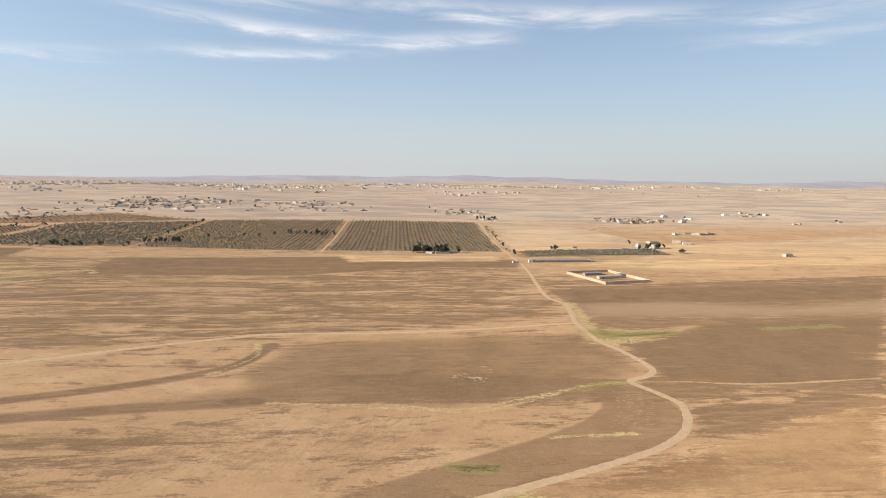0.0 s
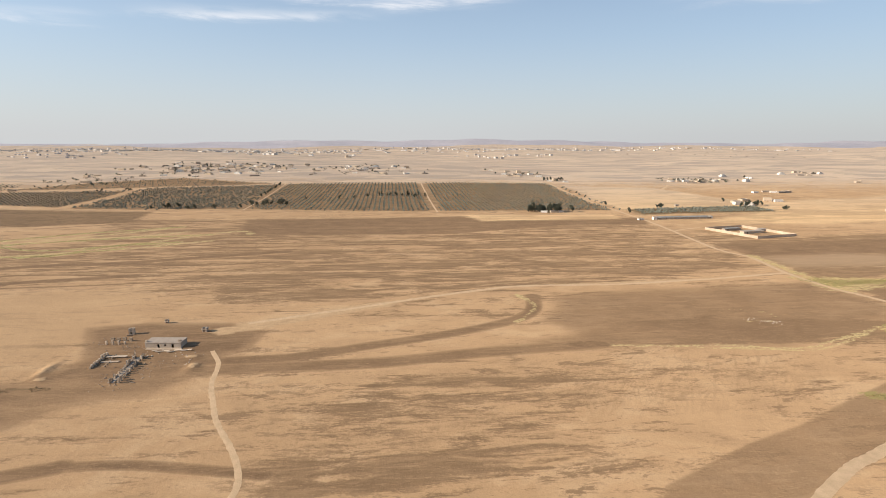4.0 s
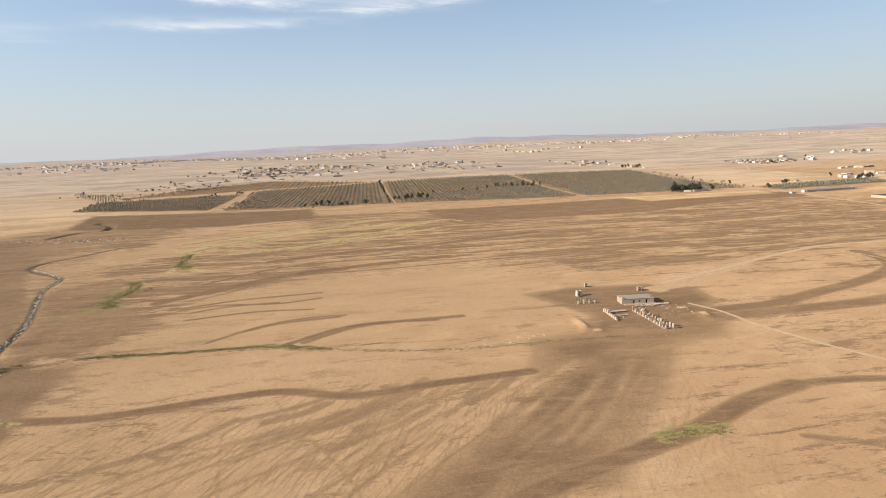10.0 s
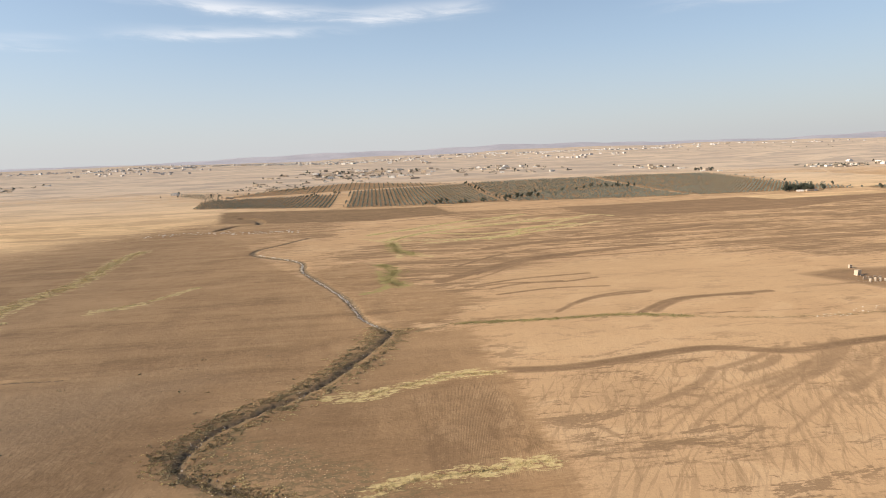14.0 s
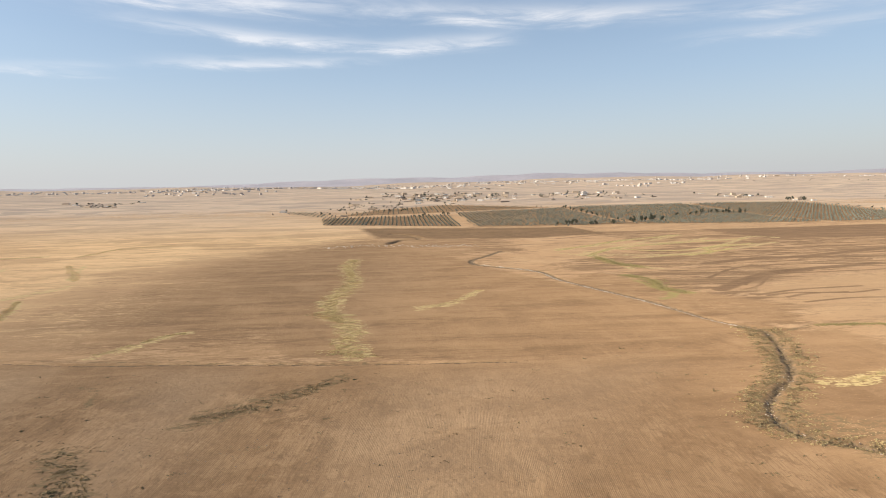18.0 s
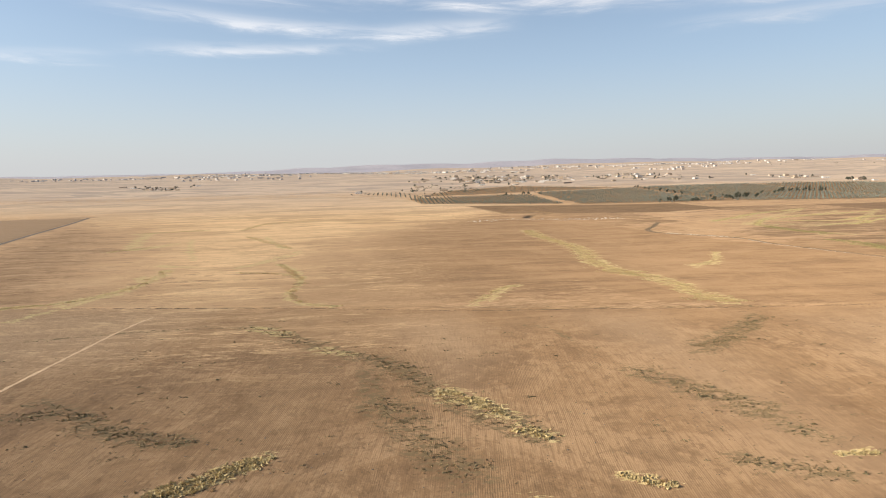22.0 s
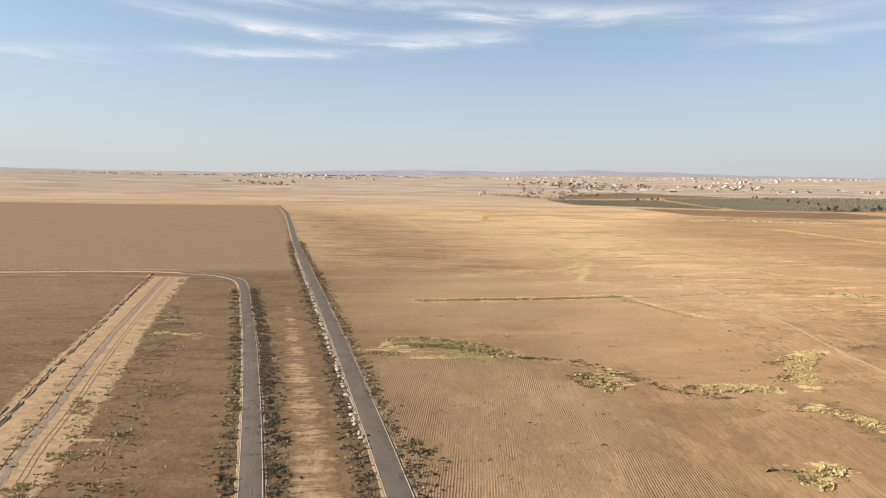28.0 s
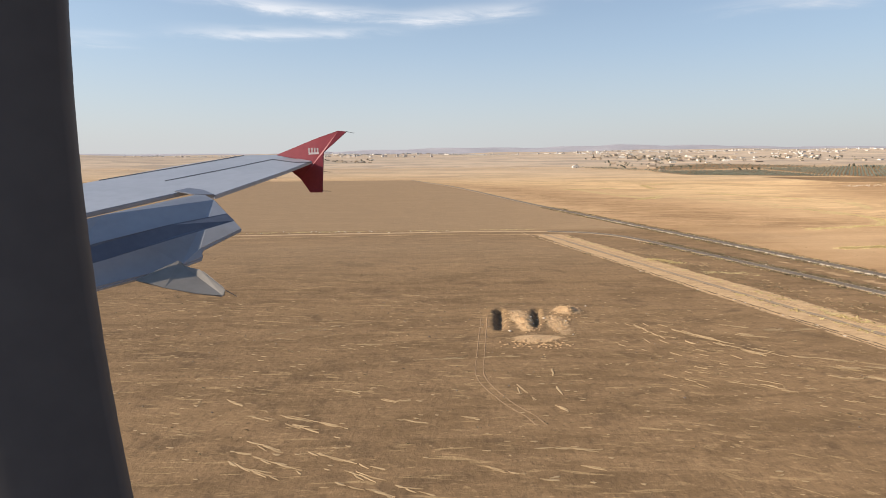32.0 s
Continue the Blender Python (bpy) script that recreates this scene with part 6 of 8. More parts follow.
PATCHES = [[(-1033, 145.6), (-1025, 147.2), (-1014.6, 142.2), (-1004.7, 132.4)], [(-1042, 137.6), (-1032.5, 134.8)], [(-990.2, 121), (-990, 113), (-985.5, 113.7)], [(-969.3, 111.3), (-955.7, 110)], [(-940.3, 124.6), (-931.4, 129.1), (-945.7, 114.2)], [(-971.3, 80.1), (-970.6, 75.6)]]
tufts("grass_patch", PATCHES, 1.3, 3.4, 0.9, 0.4, "straw", "patch of tall dry grass beside ploughed rows", "grass", 6)
tufts("patch_weeds", [[(-1024, 146), (-1014, 142), (-1005, 134)], [(-1030, 143), (-1012, 138)], [(-988, 119), (-988, 114)]], 1.5, 3.0, 0.6, 0.34, "weed", "green weeds among tall dry grass", "weeds", 6)
# offset dark clumps stand for the grass's shaded side, besides the scrub ring
tufts("patch_thorns", [[(x - 1.6, y + 0.8) for x, y in q] for q in PATCHES] + [[(-1003, 132), (-990, 128), (-975, 112), (-966, 106)], [(-866, 92), (-859.5, 96), (-853, 102), (-847, 106)], [(-1029.6, 91), (-1024.4, 85.6), (-1027.7, 82)]], 1.2, 1.4, 0.7, 0.34, "thorn", "dark thorn bushes and shaded side of tall dry grass", "scrub", 5, 0.2)


def streaks_of_straw(name, lines, spread, n, lo, hi, label, thin=0.08, thick=0.2):
    """Thin windrows of straw left on the soil: short narrow ribbons that lie along gentle curves, humped in the middle."""
    v, f = [], []
    for line in lines:
        c = smooth(line, 10)
        run = np.concatenate([[0], np.cumsum(np.linalg.norm(np.diff(c, axis=0), axis=1))])
        for _ in range(n):
            length, wide = RNG.uniform(lo, hi), RNG.uniform(thin, thick)
            at, off = RNG.uniform(0, run[-1]), RNG.normal(0, spread, 2)
            lean = RNG.normal(0, 0.12)
            p = np.stack([np.interp(at + np.linspace(0, length, 4), run, c[:, k]) + off[k] for k in (0, 1)], 1)
            p = p[0] + (p - p[0]) @ np.array([[math.cos(lean), math.sin(lean)], [-math.sin(lean), math.cos(lean)]])
            g = p[-1] - p[0]
            if np.linalg.norm(g) < 0.5 * lo:
                continue
            side = np.array([-g[1], g[0]]) / np.linalg.norm(g)
            k = len(v)
            for i, q in enumerate(p):
                w = wide * (0.3, 1, 0.8, 0.2)[i] * RNG.uniform(0.7, 1.4)
                for d, up in ((-w, 0.0), (0, 0.07), (w, 0.0)):
                    e = q + side * d
                    v.append((e[0], e[1], top(*e) + 0.015 + up))
            for i in range(3):
                for d in range(2):
                    a = k + 3 * i + d
                    f.append((a, a + 1, a + 4, a + 3))
    return tagged(new(name, raw_mesh(name, v, f, MAT["chaff"], True)), label, "straw", kind="stuff")


WINDROWS = [[(-1141, 107.6), (-1135, 96), (-1127, 88.7), (-1117.6, 86), (-1107, 78), (-1098.6, 71), (-1092, 64)], [(-1143.6, 106), (-1140, 83), (-1129.5, 76), (-1117, 67), (-1106, 60), (-1095, 52)],
            [(-1138, 109), (-1132, 102), (-1121, 85), (-1106, 77.5), (-1099, 68), (-1090, 58)], [(-1150, 84), (-1138, 74), (-1122, 66), (-1105, 52)], [(-1146, 98), (-1134, 86), (-1118, 78), (-1102, 68)]]
streaks_of_straw("straw_windrows", WINDROWS, 2.4, 16, 0.8, 2.6, "thin curved windrows of pale straw on rough ground")
streaks_of_straw("straw_scraps", [[(-1095 - 24 * i, 56 + 9 * j), (-1125 - 24 * i, 60 + 9 * j)] for i in range(8) for j in range(9)], 5.0, 11, 0.3, 1.1, "scraps of pale straw strewn over rough ground")
# pale soil thrown up along wheel tracks; each line is broken
WEST_TRACKS = [[(-1191.3, 89.2), (-1173.3, 90.4), (-1164.1, 90.6)], [(-1197.4, 78.7), (-1192.8, 77)], [(-1210.3, 71.3), (-1205.7, 69.9), (-1202.2, 68.2), (-1197.1, 65.4)], [(-1207.8, 72.6), (-1202.2, 69.9), (-1193.5, 66.4)], [(-1206.4, 64), (-1200.1, 60.7)], [(-1208.1, 61.8), (-1202.8, 59.5), (-1197.7, 56.6)], [(-1207.2, 59.4), (-1202.8, 56.9), (-1199.1, 54.9)], [(-1199.1, 61.7), (-1194.1, 59.3), (-1188.2, 56.4)], [(-1193.8, 57.3), (-1187.8, 54.2)], [(-1193.8, 54.6), (-1190.5, 53.3), (-1186.6, 51.7)], [(-1187, 53.6), (-1182.5, 51.7)], [(-1214.7, 104.7), (-1204.6, 108.6), (-1194.3, 111.6)], [(-1196.2, 98.2), (-1191.3, 97.9)], [(-1189.8, 74.8), (-1185.5, 73.7)], [(-1186.8, 68.6), (-1182.9, 67)], [(-1212.9, 75.9), (-1209.7, 73.7)]]
PIT_TRACKS = [[(-1172, 60.1), (-1166.5, 60.2), (-1162, 59.2)], [(-1177.1, 57), (-1173, 54.9)], [(-1168.8, 78.8), (-1167.9, 75.9), (-1167, 73.2)], [(-1162.7, 77.9), (-1162.1, 74.5)], [(-1161.8, 84.7), (-1162.3, 81.5)], [(-1165.5, 72.6), (-1163, 69.5)], [(-1178.9, 69), (-1175.9, 67.8)], [(-1165.6, 56.4), (-1161.8, 55.5)], [(-1171.1, 53.9), (-1168.5, 53.9)], [(-1138.7, 107.8), (-1136, 97.9)], [(-1133, 97.1), (-1131.5, 94.4)]]
FAR_TRACKS = [[(-1131.6, 103.6), (-1126.2, 96.2), (-1118.4, 88.5), (-1113.1, 86.1), (-1108, 83.8)], [(-1117.2, 79.8), (-1113.3, 77.3), (-1111.1, 78.1), (-1107.4, 75.4)], [(-1113.3, 82.5), (-1107.5, 81.8), (-1101.8, 80.6), (-1096.3, 78)], [(-1108.8, 79.4), (-1103.8, 74.8), (-1101.5, 69.7)], [(-1102.5, 74.8), (-1098.8, 71.8), (-1093.7, 69)], [(-1104, 70.9), (-1100, 67.9), (-1095.9, 65.7)], [(-1127.7, 95.6), (-1121.9, 88.1)], [(-1121.6, 106.4), (-1115.7, 103)], [(-1120.7, 100.2), (-1115.1, 97.2)], [(-1115, 101.5), (-1103.1, 102.1)], [(-1110.7, 66.3), (-1110.1, 68.3), (-1108, 67.5)]]
for each in WEST_TRACKS + PIT_TRACKS:
    reach_of = sum(math.dist(a, b) for a, b in zip(each[:-1], each[1:]))
    streaks_of_straw("pale_track", [each], 0.12, 3 + int(reach_of * 0.7), 1.2, 3.0, "broken line of pale soil along an old wheel track", 0.09, 0.2)
for each in FAR_TRACKS:
    reach_of = sum(math.dist(a, b) for a, b in zip(each[:-1], each[1:]))
    streaks_of_straw("pale_track", [each], 0.3, 4 + int(reach_of * 0.7), 1.5, 4.5, "broken band of pale soil along an old wheel track", 0.12, 0.27)
for side_step in (-0.7, 0.7):
    road("tyre_track", [(x + side_step, y) for x, y in [(-1169.5, 113.5), (-1172.7, 92.7), (-1174, 82.1), (-1171.5, 73.4), (-1168.7, 68.5), (-1167.6, 65.7)]], 0.07, "spoil_dark", "thin dark tyre track on rough ground", 0.02, 0.8, n=8)
tufts("strip_grass", [[(-1091.8, 111.9), (-1087.7, 104.8)], [(-1083.5, 82.5), (-1080.1, 75.6)], [(-1085.2, 81.8), (-1083.3, 81.1)], [(-1083.7, 91.4), (-1081.5, 89.9), (-1078, 91.2)], [(-1104, 175.6), (-1098.4, 168)]], 0.8, 4.0, 0.45, 0.26, "straw", "tall dry grass clumps beside the levelled strip", "grass", 6)
tufts("bank_grass", [[(x - 0.4, y) for x, y in STRIP_RUT[2:8]]], 0.3, 1.1, 0.35, 0.24, "straw", "dry grass along the bank of a graded lane", "grass", 5)
tufts("corridor_scrub", [[(-1084, 112), (-1076, 113)], [(-1077, 76.5), (-1064, 77)], [(-1074, 80), (-1066, 76)], [(-1082, 120), (-1077, 118)], [(-1105, 190), (-1090, 140), (-1078, 100), (-1070, 74)]], 2.4, 2.2, 0.25, 0.16, "verge", "low dark scrub between strip and road", "scrub", 5, 0.2)
streaks_of_straw("corridor_straw", [[(-1100, 190), (-1086, 140), (-1076, 100), (-1068, 72)], [(-1106, 200), (-1090, 150), (-1080, 110), (-1073, 78)]], 3.2, 90, 0.4, 1.6, "short pale streaks of dry grass between strip and road", 0.08, 0.22)
near_wadi = [tuple(p) for p in WADI[::4] if p[1] < 235]
tufts("stream_scrub", [[(x + dx, y + dy) for x, y in near_wadi] for dx, dy in ((-3.4, 1.5), (3.4, -1.5), (-5.6, 2.2))], 1.9, 2.6, 0.45, 0.24, "bank", "dusty scrub lining the banks of a dry stream", "scrub", 7, 0.2)
tufts("bank_bushes", [[(x + dx, y + dy) for x, y in near_wadi] for dx, dy in ((-5.0, 2.0), (4.6, -2.0))], 1.8, 0.6, 0.7, 0.4, "bank", "dusty tawny bushes along the stream banks", "scrub", 5, 0.2)
tufts("bed_scrub", [near_wadi], 1.1, 1.6, 0.4, 0.2, "bush", "sparse scrub growing in the dry stream bed", "scrub", 5, 0.2)
tufts("stream_grass", [[(x + dx, y + dy) for x, y in near_wadi] for dx, dy in ((-7, 3), (7, -2))], 3.0, 1.2, 0.5, 0.25, "straw", "dry grass along the stream banks", "grass", 5)
tufts("verge_scrub", [beside(ROAD_R, k)[16:] for k in (3.9, -2.9)] + [beside(ROAD_L, k)[12:] for k in (2.9, -2.6, -3.6)], 0.9, 3.0, 0.45, 0.28, "verge", "dark withered scrub along the road verges", "scrub", 4, 0.2)
tufts("verge_grass", [beside(ROAD_R, k)[16:] for k in (3.8, -3.3)] + [beside(ROAD_L, 3.2)[12:], [(-1076.5, 64), (-1083, 90), (-1094, 125), (-1100, 148), (-1119, 225)]], 0.7, 0.6, 0.35, 0.22, "straw", "dry grass tufts along tracks", "grass", 5)
tufts("strip_scrub", [[(-1120, 234), (-1097, 150), (-1087.8, 110.5), (-1081.4, 87.6), (-1077.6, 72.7)], [(x - 1.8, y) for x, y in STRIP_DITCH]], 0.5, 1.3, 0.25, 0.16, "verge", "low scrub along the ruts and edge of the levelled strip", "scrub", 4, 0.2)
tufts("field_tufts", [[(-1025 + 42 * i, 62 + 18 * j), (-990 + 42 * i, 72 + 18 * j)] for i in range(11) for j in range(8)], 11, 0.75, 0.3, 0.13, "verge", "tiny withered tufts scattered over ploughed land", "scrub", 3, 0.2)
tufts("airfield_tufts", [[(-1120 - 30 * i, 62 + 18 * j), (-1150 - 30 * i, 70 + 18 * j)] for i in range(7) for j in range(8)] + [[(-1066, 70), (-1082, 125), (-1100, 190)], [(-1072, 75), (-1088, 130), (-1106, 195)]], 9, 0.6, 0.25, 0.13, "verge", "tiny withered tufts on rough airfield ground", "scrub", 3, 0.2)
tufts("field_bushes", [[(-1020 + 60 * i, 80 + 11 * (i % 5) + 9 * j), (-980 + 60 * i, 95 + 13 * (i % 3) + 9 * j)] for i in range(8) for j in range(0, 12, 2)], 14, 0.2, 0.4, 0.2, "thorn", "scattered low bushes on ploughed land", "scrub", 6, 0.2)

# ---- stones ----


def stone_mesh(name, seed, mat):
    bm = bmesh.new()
    bmesh.ops.create_icosphere(bm, subdivisions=1, radius=1)
    rng = np.random.default_rng(seed)
    for v in bm.verts:
        v.co *= float(rng.uniform(0.7, 1.15))
        v.co.z *= 0.6
    me = bpy.data.meshes.new(name)
    bm.to_mesh(me)
    bm.free()
    me.materials.append(MAT[mat])
    return me


STONES = [stone_mesh("stone", s, m) for s, m in ((1, "stone"), (2, "stone"), (3, "stone"), (4, "stone_dark"))]


def stones(line, half, n, lo, hi, label, group, kinds=(0, 1, 2)):
    c = smooth(line, 6)
    for _ in range(n):
        i = int(RNG.integers(0, len(c) - 1))
        q = c[i] + (c[i + 1] - c[i]) * RNG.uniform() + RNG.normal(0, half, 2)
        ob = new("stone", STONES[int(RNG.choice(kinds))])
        s = float(RNG.uniform(lo, hi))
        ob.matrix_basis = pose(q[0], q[1], top(*q) + s * 0.2, 0, 0, float(RNG.uniform(0, 360))) @ Matrix.Diagonal((s * 1.3, s, s, 1))
        tagged(ob, label, "stone", group)


def rubble(name, lines, half, n, lo, hi, label, mat="stone"):
    """Many loose stones joined into one object."""
    v, f = [], []
    src = STONES[0]
    co = np.array([q.co[:] for q in src.vertices])
    tri = np.array([q.vertices[:] for q in src.polygons])
    for line in lines:
        c = smooth(line, 6)
        for _ in range(n):
            i = int(RNG.integers(0, len(c) - 1))
            q = c[i] + (c[i + 1] - c[i]) * RNG.uniform() + RNG.normal(0, half, 2)
            s, t = RNG.uniform(lo, hi), RNG.uniform(0, 6.3)
            p = co * s * RNG.uniform(0.75, 1.3, 3)
            p = np.stack([p[:, 0] * math.cos(t) - p[:, 1] * math.sin(t) + q[0], p[:, 0] * math.sin(t) + p[:, 1] * math.cos(t) + q[1], p[:, 2] + top(*q) + s * 0.15], 1)
            f.append(tri + len(v) * len(co))
            v.append(p)
    return tagged(new(name, raw_mesh(name, np.concatenate(v), np.concatenate(f), MAT[mat], True)), label, "stones", kind="stuff")


stones(beside(ROAD_R, 2.75)[20:46], 0.16, 230, 0.22, 0.55, "pale limestone block edging the asphalt lane", "stones edging the road")
stones(beside(ROAD_R, -2.8)[26:50], 0.3, 18, 0.15, 0.3, "small pale stone on the road verge", "stones on the verge")
stones(beside(ROAD_L, -3.1)[10:36], 0.7, 36, 0.12, 0.32, "pale stone in the rough verge of the lane", "stones on the verge")
stones(beside(ROAD_L, 3.0)[10:36], 0.7, 20, 0.12, 0.34, "pale stone in the rough verge of the lane", "stones on the verge")
stones([(-1134, 236), (-1113, 150), (-1092, 69)], 0.8, 20, 0.15, 0.36, "pale stone beside the levelled strip", "stones by the strip")
stones([(-1161, 108), (-1152, 112)], 4.0, 12, 0.15, 0.38, "loose stone on the spoil of the pits", "stones by the pits")
rubble("yard_rubble", [[(-272, 224), (-262, 214), (-250, 212), (-238, 220)], [(-282, 243), (-268, 238), (-262, 230)], [(-262, 206), (-254, 198), (-246, 204)]], 3.2, 110, 0.08, 0.34, "broken masonry strewn through the ruined farmyard", "rubble")
rubble("wadi_edge_stones", [[(-603, 405), (-570, 373), (-563, 341), (-544, 298), (-533, 270), (-524, 237), (-515, 222)]], 0.5, 620, 0.15, 0.5, "pale stones lining the dry stream")
stones([(-262, 228), (-240, 225), (-232, 215)], 3.0, 30, 0.15, 0.4, "fallen stone among the ruins", "fallen stones")
rubble("stream_stones", [[(-556, 138), (-545, 130), (-530, 120)], [(-520, 116), (-535, 124), (-548, 136)]], 3.6, 150, 0.07, 0.22, "sandy stones and litter strewn on the stream bank", "spoil")
rubble("edge_stones", [[(-1170, 246), (-1230, 246), (-1300, 244)]], 1.5, 34, 0.2, 0.5, "pale stones along the field edge")
rubble("boulder_row", [[(-740, 540), (-690, 545), (-640, 530), (-590, 520)]], 5.0, 130, 0.4, 1.0, "pale boulders cleared into a row across the field")
rubble("gully_stones", [[(-300, 205), (-320, 200), (-345, 198)]], 1.6, 30, 0.15, 0.45, "stones along the gully edge")
rubble("bed_stones", [[(x, y) for x, y in near_wadi]], 0.9, 420, 0.08, 0.3, "stones littering the dry stream bed", "stone_dark")
rubble("bed_cobbles", [[(x, y) for x, y in near_wadi]], 1.1, 160, 0.07, 0.24, "pale cobbles in the dry stream bed")
rubble("spoil_clods", [[(-1161.6, 104), (-1161.6, 116)], [(-1151, 114), (-1149, 119)], [(-1154.5, 104), (-1155, 113)], [(-1166, 97), (-1157, 96)]], 1.5, 150, 0.07, 0.3, "clods of sandy spoil beside the pits", "spoil")
rubble("stone_heap", [[(29, 255), (36, 246), (44, 243)]], 2.6, 40, 0.15, 0.45, "pale stones heaped on ploughed land")
rubble("track_heap", [[(-205, 119), (-199, 116.5)]], 1.0, 30, 0.1, 0.26, "small heap of sandy stones by the track", "spoil")
rubble("field_clods", [[(-1030, 120), (-960, 130), (-860, 110), (-800, 120)], [(-800, 100), (-700, 130), (-640, 120)], [(-1130, 90), (-1200, 110), (-1290, 90)]], 16, 130, 0.08, 0.22, "dark clods strewn over ploughed land", "stone_dark")

# ---- buildings ----


def block(x0, x1, y0, y1, z0, z1, bevel=0.0):
    bm = bmesh.new()
    bmesh.ops.create_cube(bm, size=1, matrix=Matrix.Translation(((x0 + x1) / 2, (y0 + y1) / 2, (z0 + z1) / 2)) @ Matrix.Diagonal((x1 - x0, y1 - y0, z1 - z0, 1)))
    if bevel:
        bmesh.ops.bevel(bm, geom=bm.edges[:], offset=bevel, segments=1, affect='EDGES')
    return bm


def walls_with_holes(w, d, h, holes, thick=0.3, z0=0.0):
    """Four walls in one closed mesh; the front (y = 0) has rectangular openings (x0, x1, z0, z1)."""
    xs = sorted({0.0, thick, w - thick, w, *[a for o in holes for a in o[:2]]})
    ys = [0.0, thick, d - thick, d]
    zs = sorted({0.0, h, *[a for o in holes for a in o[2:]]})

    def full(i, j, k):
        if not (0 <= i < len(xs) - 1 and 0 <= j < 3 and 0 <= k < len(zs) - 1):
            return False
        x, z = (xs[i] + xs[i + 1]) / 2, (zs[k] + zs[k + 1]) / 2
        if j == 0 and any(o[0] < x < o[1] and o[2] < z < o[3] for o in holes):
            return False
        return j != 1 or x < thick or x > w - thick

    bm, seen = bmesh.new(), {}

    def corner(i, j, k):
        if (i, j, k) not in seen:
            seen[(i, j, k)] = bm.verts.new((xs[i], ys[j], zs[k] + z0))
        return seen[(i, j, k)]

    for i, j, k in itertools.product(range(len(xs) - 1), range(3), range(len(zs) - 1)):
        if not full(i, j, k):
            continue
        for axis, way in itertools.product(range(3), (0, 1)):
            n = [i, j, k]
            n[axis] += 1 if way else -1
            if full(*n):
                continue
            u, v = [q for q in range(3) if q != axis]
            ring = []
            for du, dv in ((0, 0), (1, 0), (1, 1), (0, 1)):
                c = [i, j, k]
                c[axis] += way
                c[u] += du
                c[v] += dv
                ring.append(corner(*c))
            bm.faces.new(ring if (way == 1) == (axis != 1) else ring[::-1])
    return bm


def house_kind(name, w, d, h, wall, label, seed, upper=False, category="house", group="village houses"):
    rng = np.random.default_rng(seed)
    ob = new(name)
    n = max(2, int(w / 2.6))
    door = int(rng.integers(0, n))
    holes = []
    for i in range(n):
        c = (i + 0.5) * w / n
        holes.append((c - 0.45, c + 0.45, 0.0, 2.0) if i == door else (c - 0.5, c + 0.5, 1.0, 1.9))
    part("wall", walls_with_holes(w, d, h, holes), MAT[wall], ob)
    roof = part("roof", block(-0.12, w + 0.12, -0.12, d + 0.12, h, h + 0.16), MAT["roof"], ob, "dusty flat roof")
    part("parapet", walls_with_holes(w, d, 0.4, [], 0.2, h + 0.16), MAT[wall], roof)
    for i, o in enumerate(holes):
        if i == door:
            part("door", block(o[0], o[1], 0.12, 0.2, 0.0, o[3]), MAT["door"], ob, "dull metal door")
        else:
            win = part("window", block(o[0], o[1], 0.14, 0.18, o[2], o[3]), MAT["opening"], ob)
            part("sill", block(o[0] - 0.08, o[1] + 0.08, -0.06, 0.12, o[2] - 0.08, o[2]), MAT["plaster_dun"], win)
    if upper:
        part("upper_room", walls_with_holes(w * 0.5, d * 0.7, 2.2, [(0.6, 1.4, 0.8, 1.7)]), MAT[wall], ob).location = (w * 0.25, d * 0.2, h + 0.16)
        part("upper_roof", block(w * 0.25 - 0.1, w * 0.75 + 0.1, d * 0.2 - 0.1, d * 0.9 + 0.1, h + 2.36, h + 2.5), MAT["roof"], ob)
    return tagged(ob, label, category, group)


HOUSES = [house_kind("house", 9, 6, 3.4, "plaster_white", "whitewashed flat-roofed village house", 1),
          house_kind("house", 11, 7, 3.3, "plaster", "pale plastered flat-roofed village house", 2),
          house_kind("house", 7, 6, 3.0, "plaster", "small pale flat-roofed house", 3),
          house_kind("house", 10, 8, 3.6, "plaster_white", "two-storey whitewashed house with a roof room", 4, True),
          house_kind("house", 13, 5, 2.8, "plaster_dun", "long dun cement-rendered farm building", 5),
          house_kind("house", 8, 7, 5.6, "plaster", "tall pale plastered house with flat roof", 6)]
used_first = set()


def settle(k, x, y, turn, s=1.0):
    m = pose(x, y, min(top(x + a, y + b) for a in (-5, 5) for b in (-5, 5)) - 0.05, 0, 0, turn)
    if k not in used_first:
        used_first.add(k)
        HOUSES[k].matrix_basis = m @ Matrix.Diagonal((s * 1.5, s * 1.2, s, 1))
        return HOUSES[k]
    ob = copy_thing(HOUSES[k], m)
    ob.scale = (s * 1.5, s * 1.2, s)
    return ob


def village(*at, trees=0.35, s=1.0):
    for x, y in at:
        settle(int(RNG.choice((0, 1, 2, 3, 4, 5), p=(0.24, 0.2, 0.18, 0.1, 0.2, 0.08))), x, y, float(RNG.normal(0, 16)), s * float(RNG.uniform(0.65, 1.0)))
        if RNG.uniform() < trees:
            plant(int(RNG.choice((0, 1, 3))), x + RNG.uniform(-14, 16), y + RNG.uniform(3, 12), float(RNG.uniform(0.6, 1.0)))


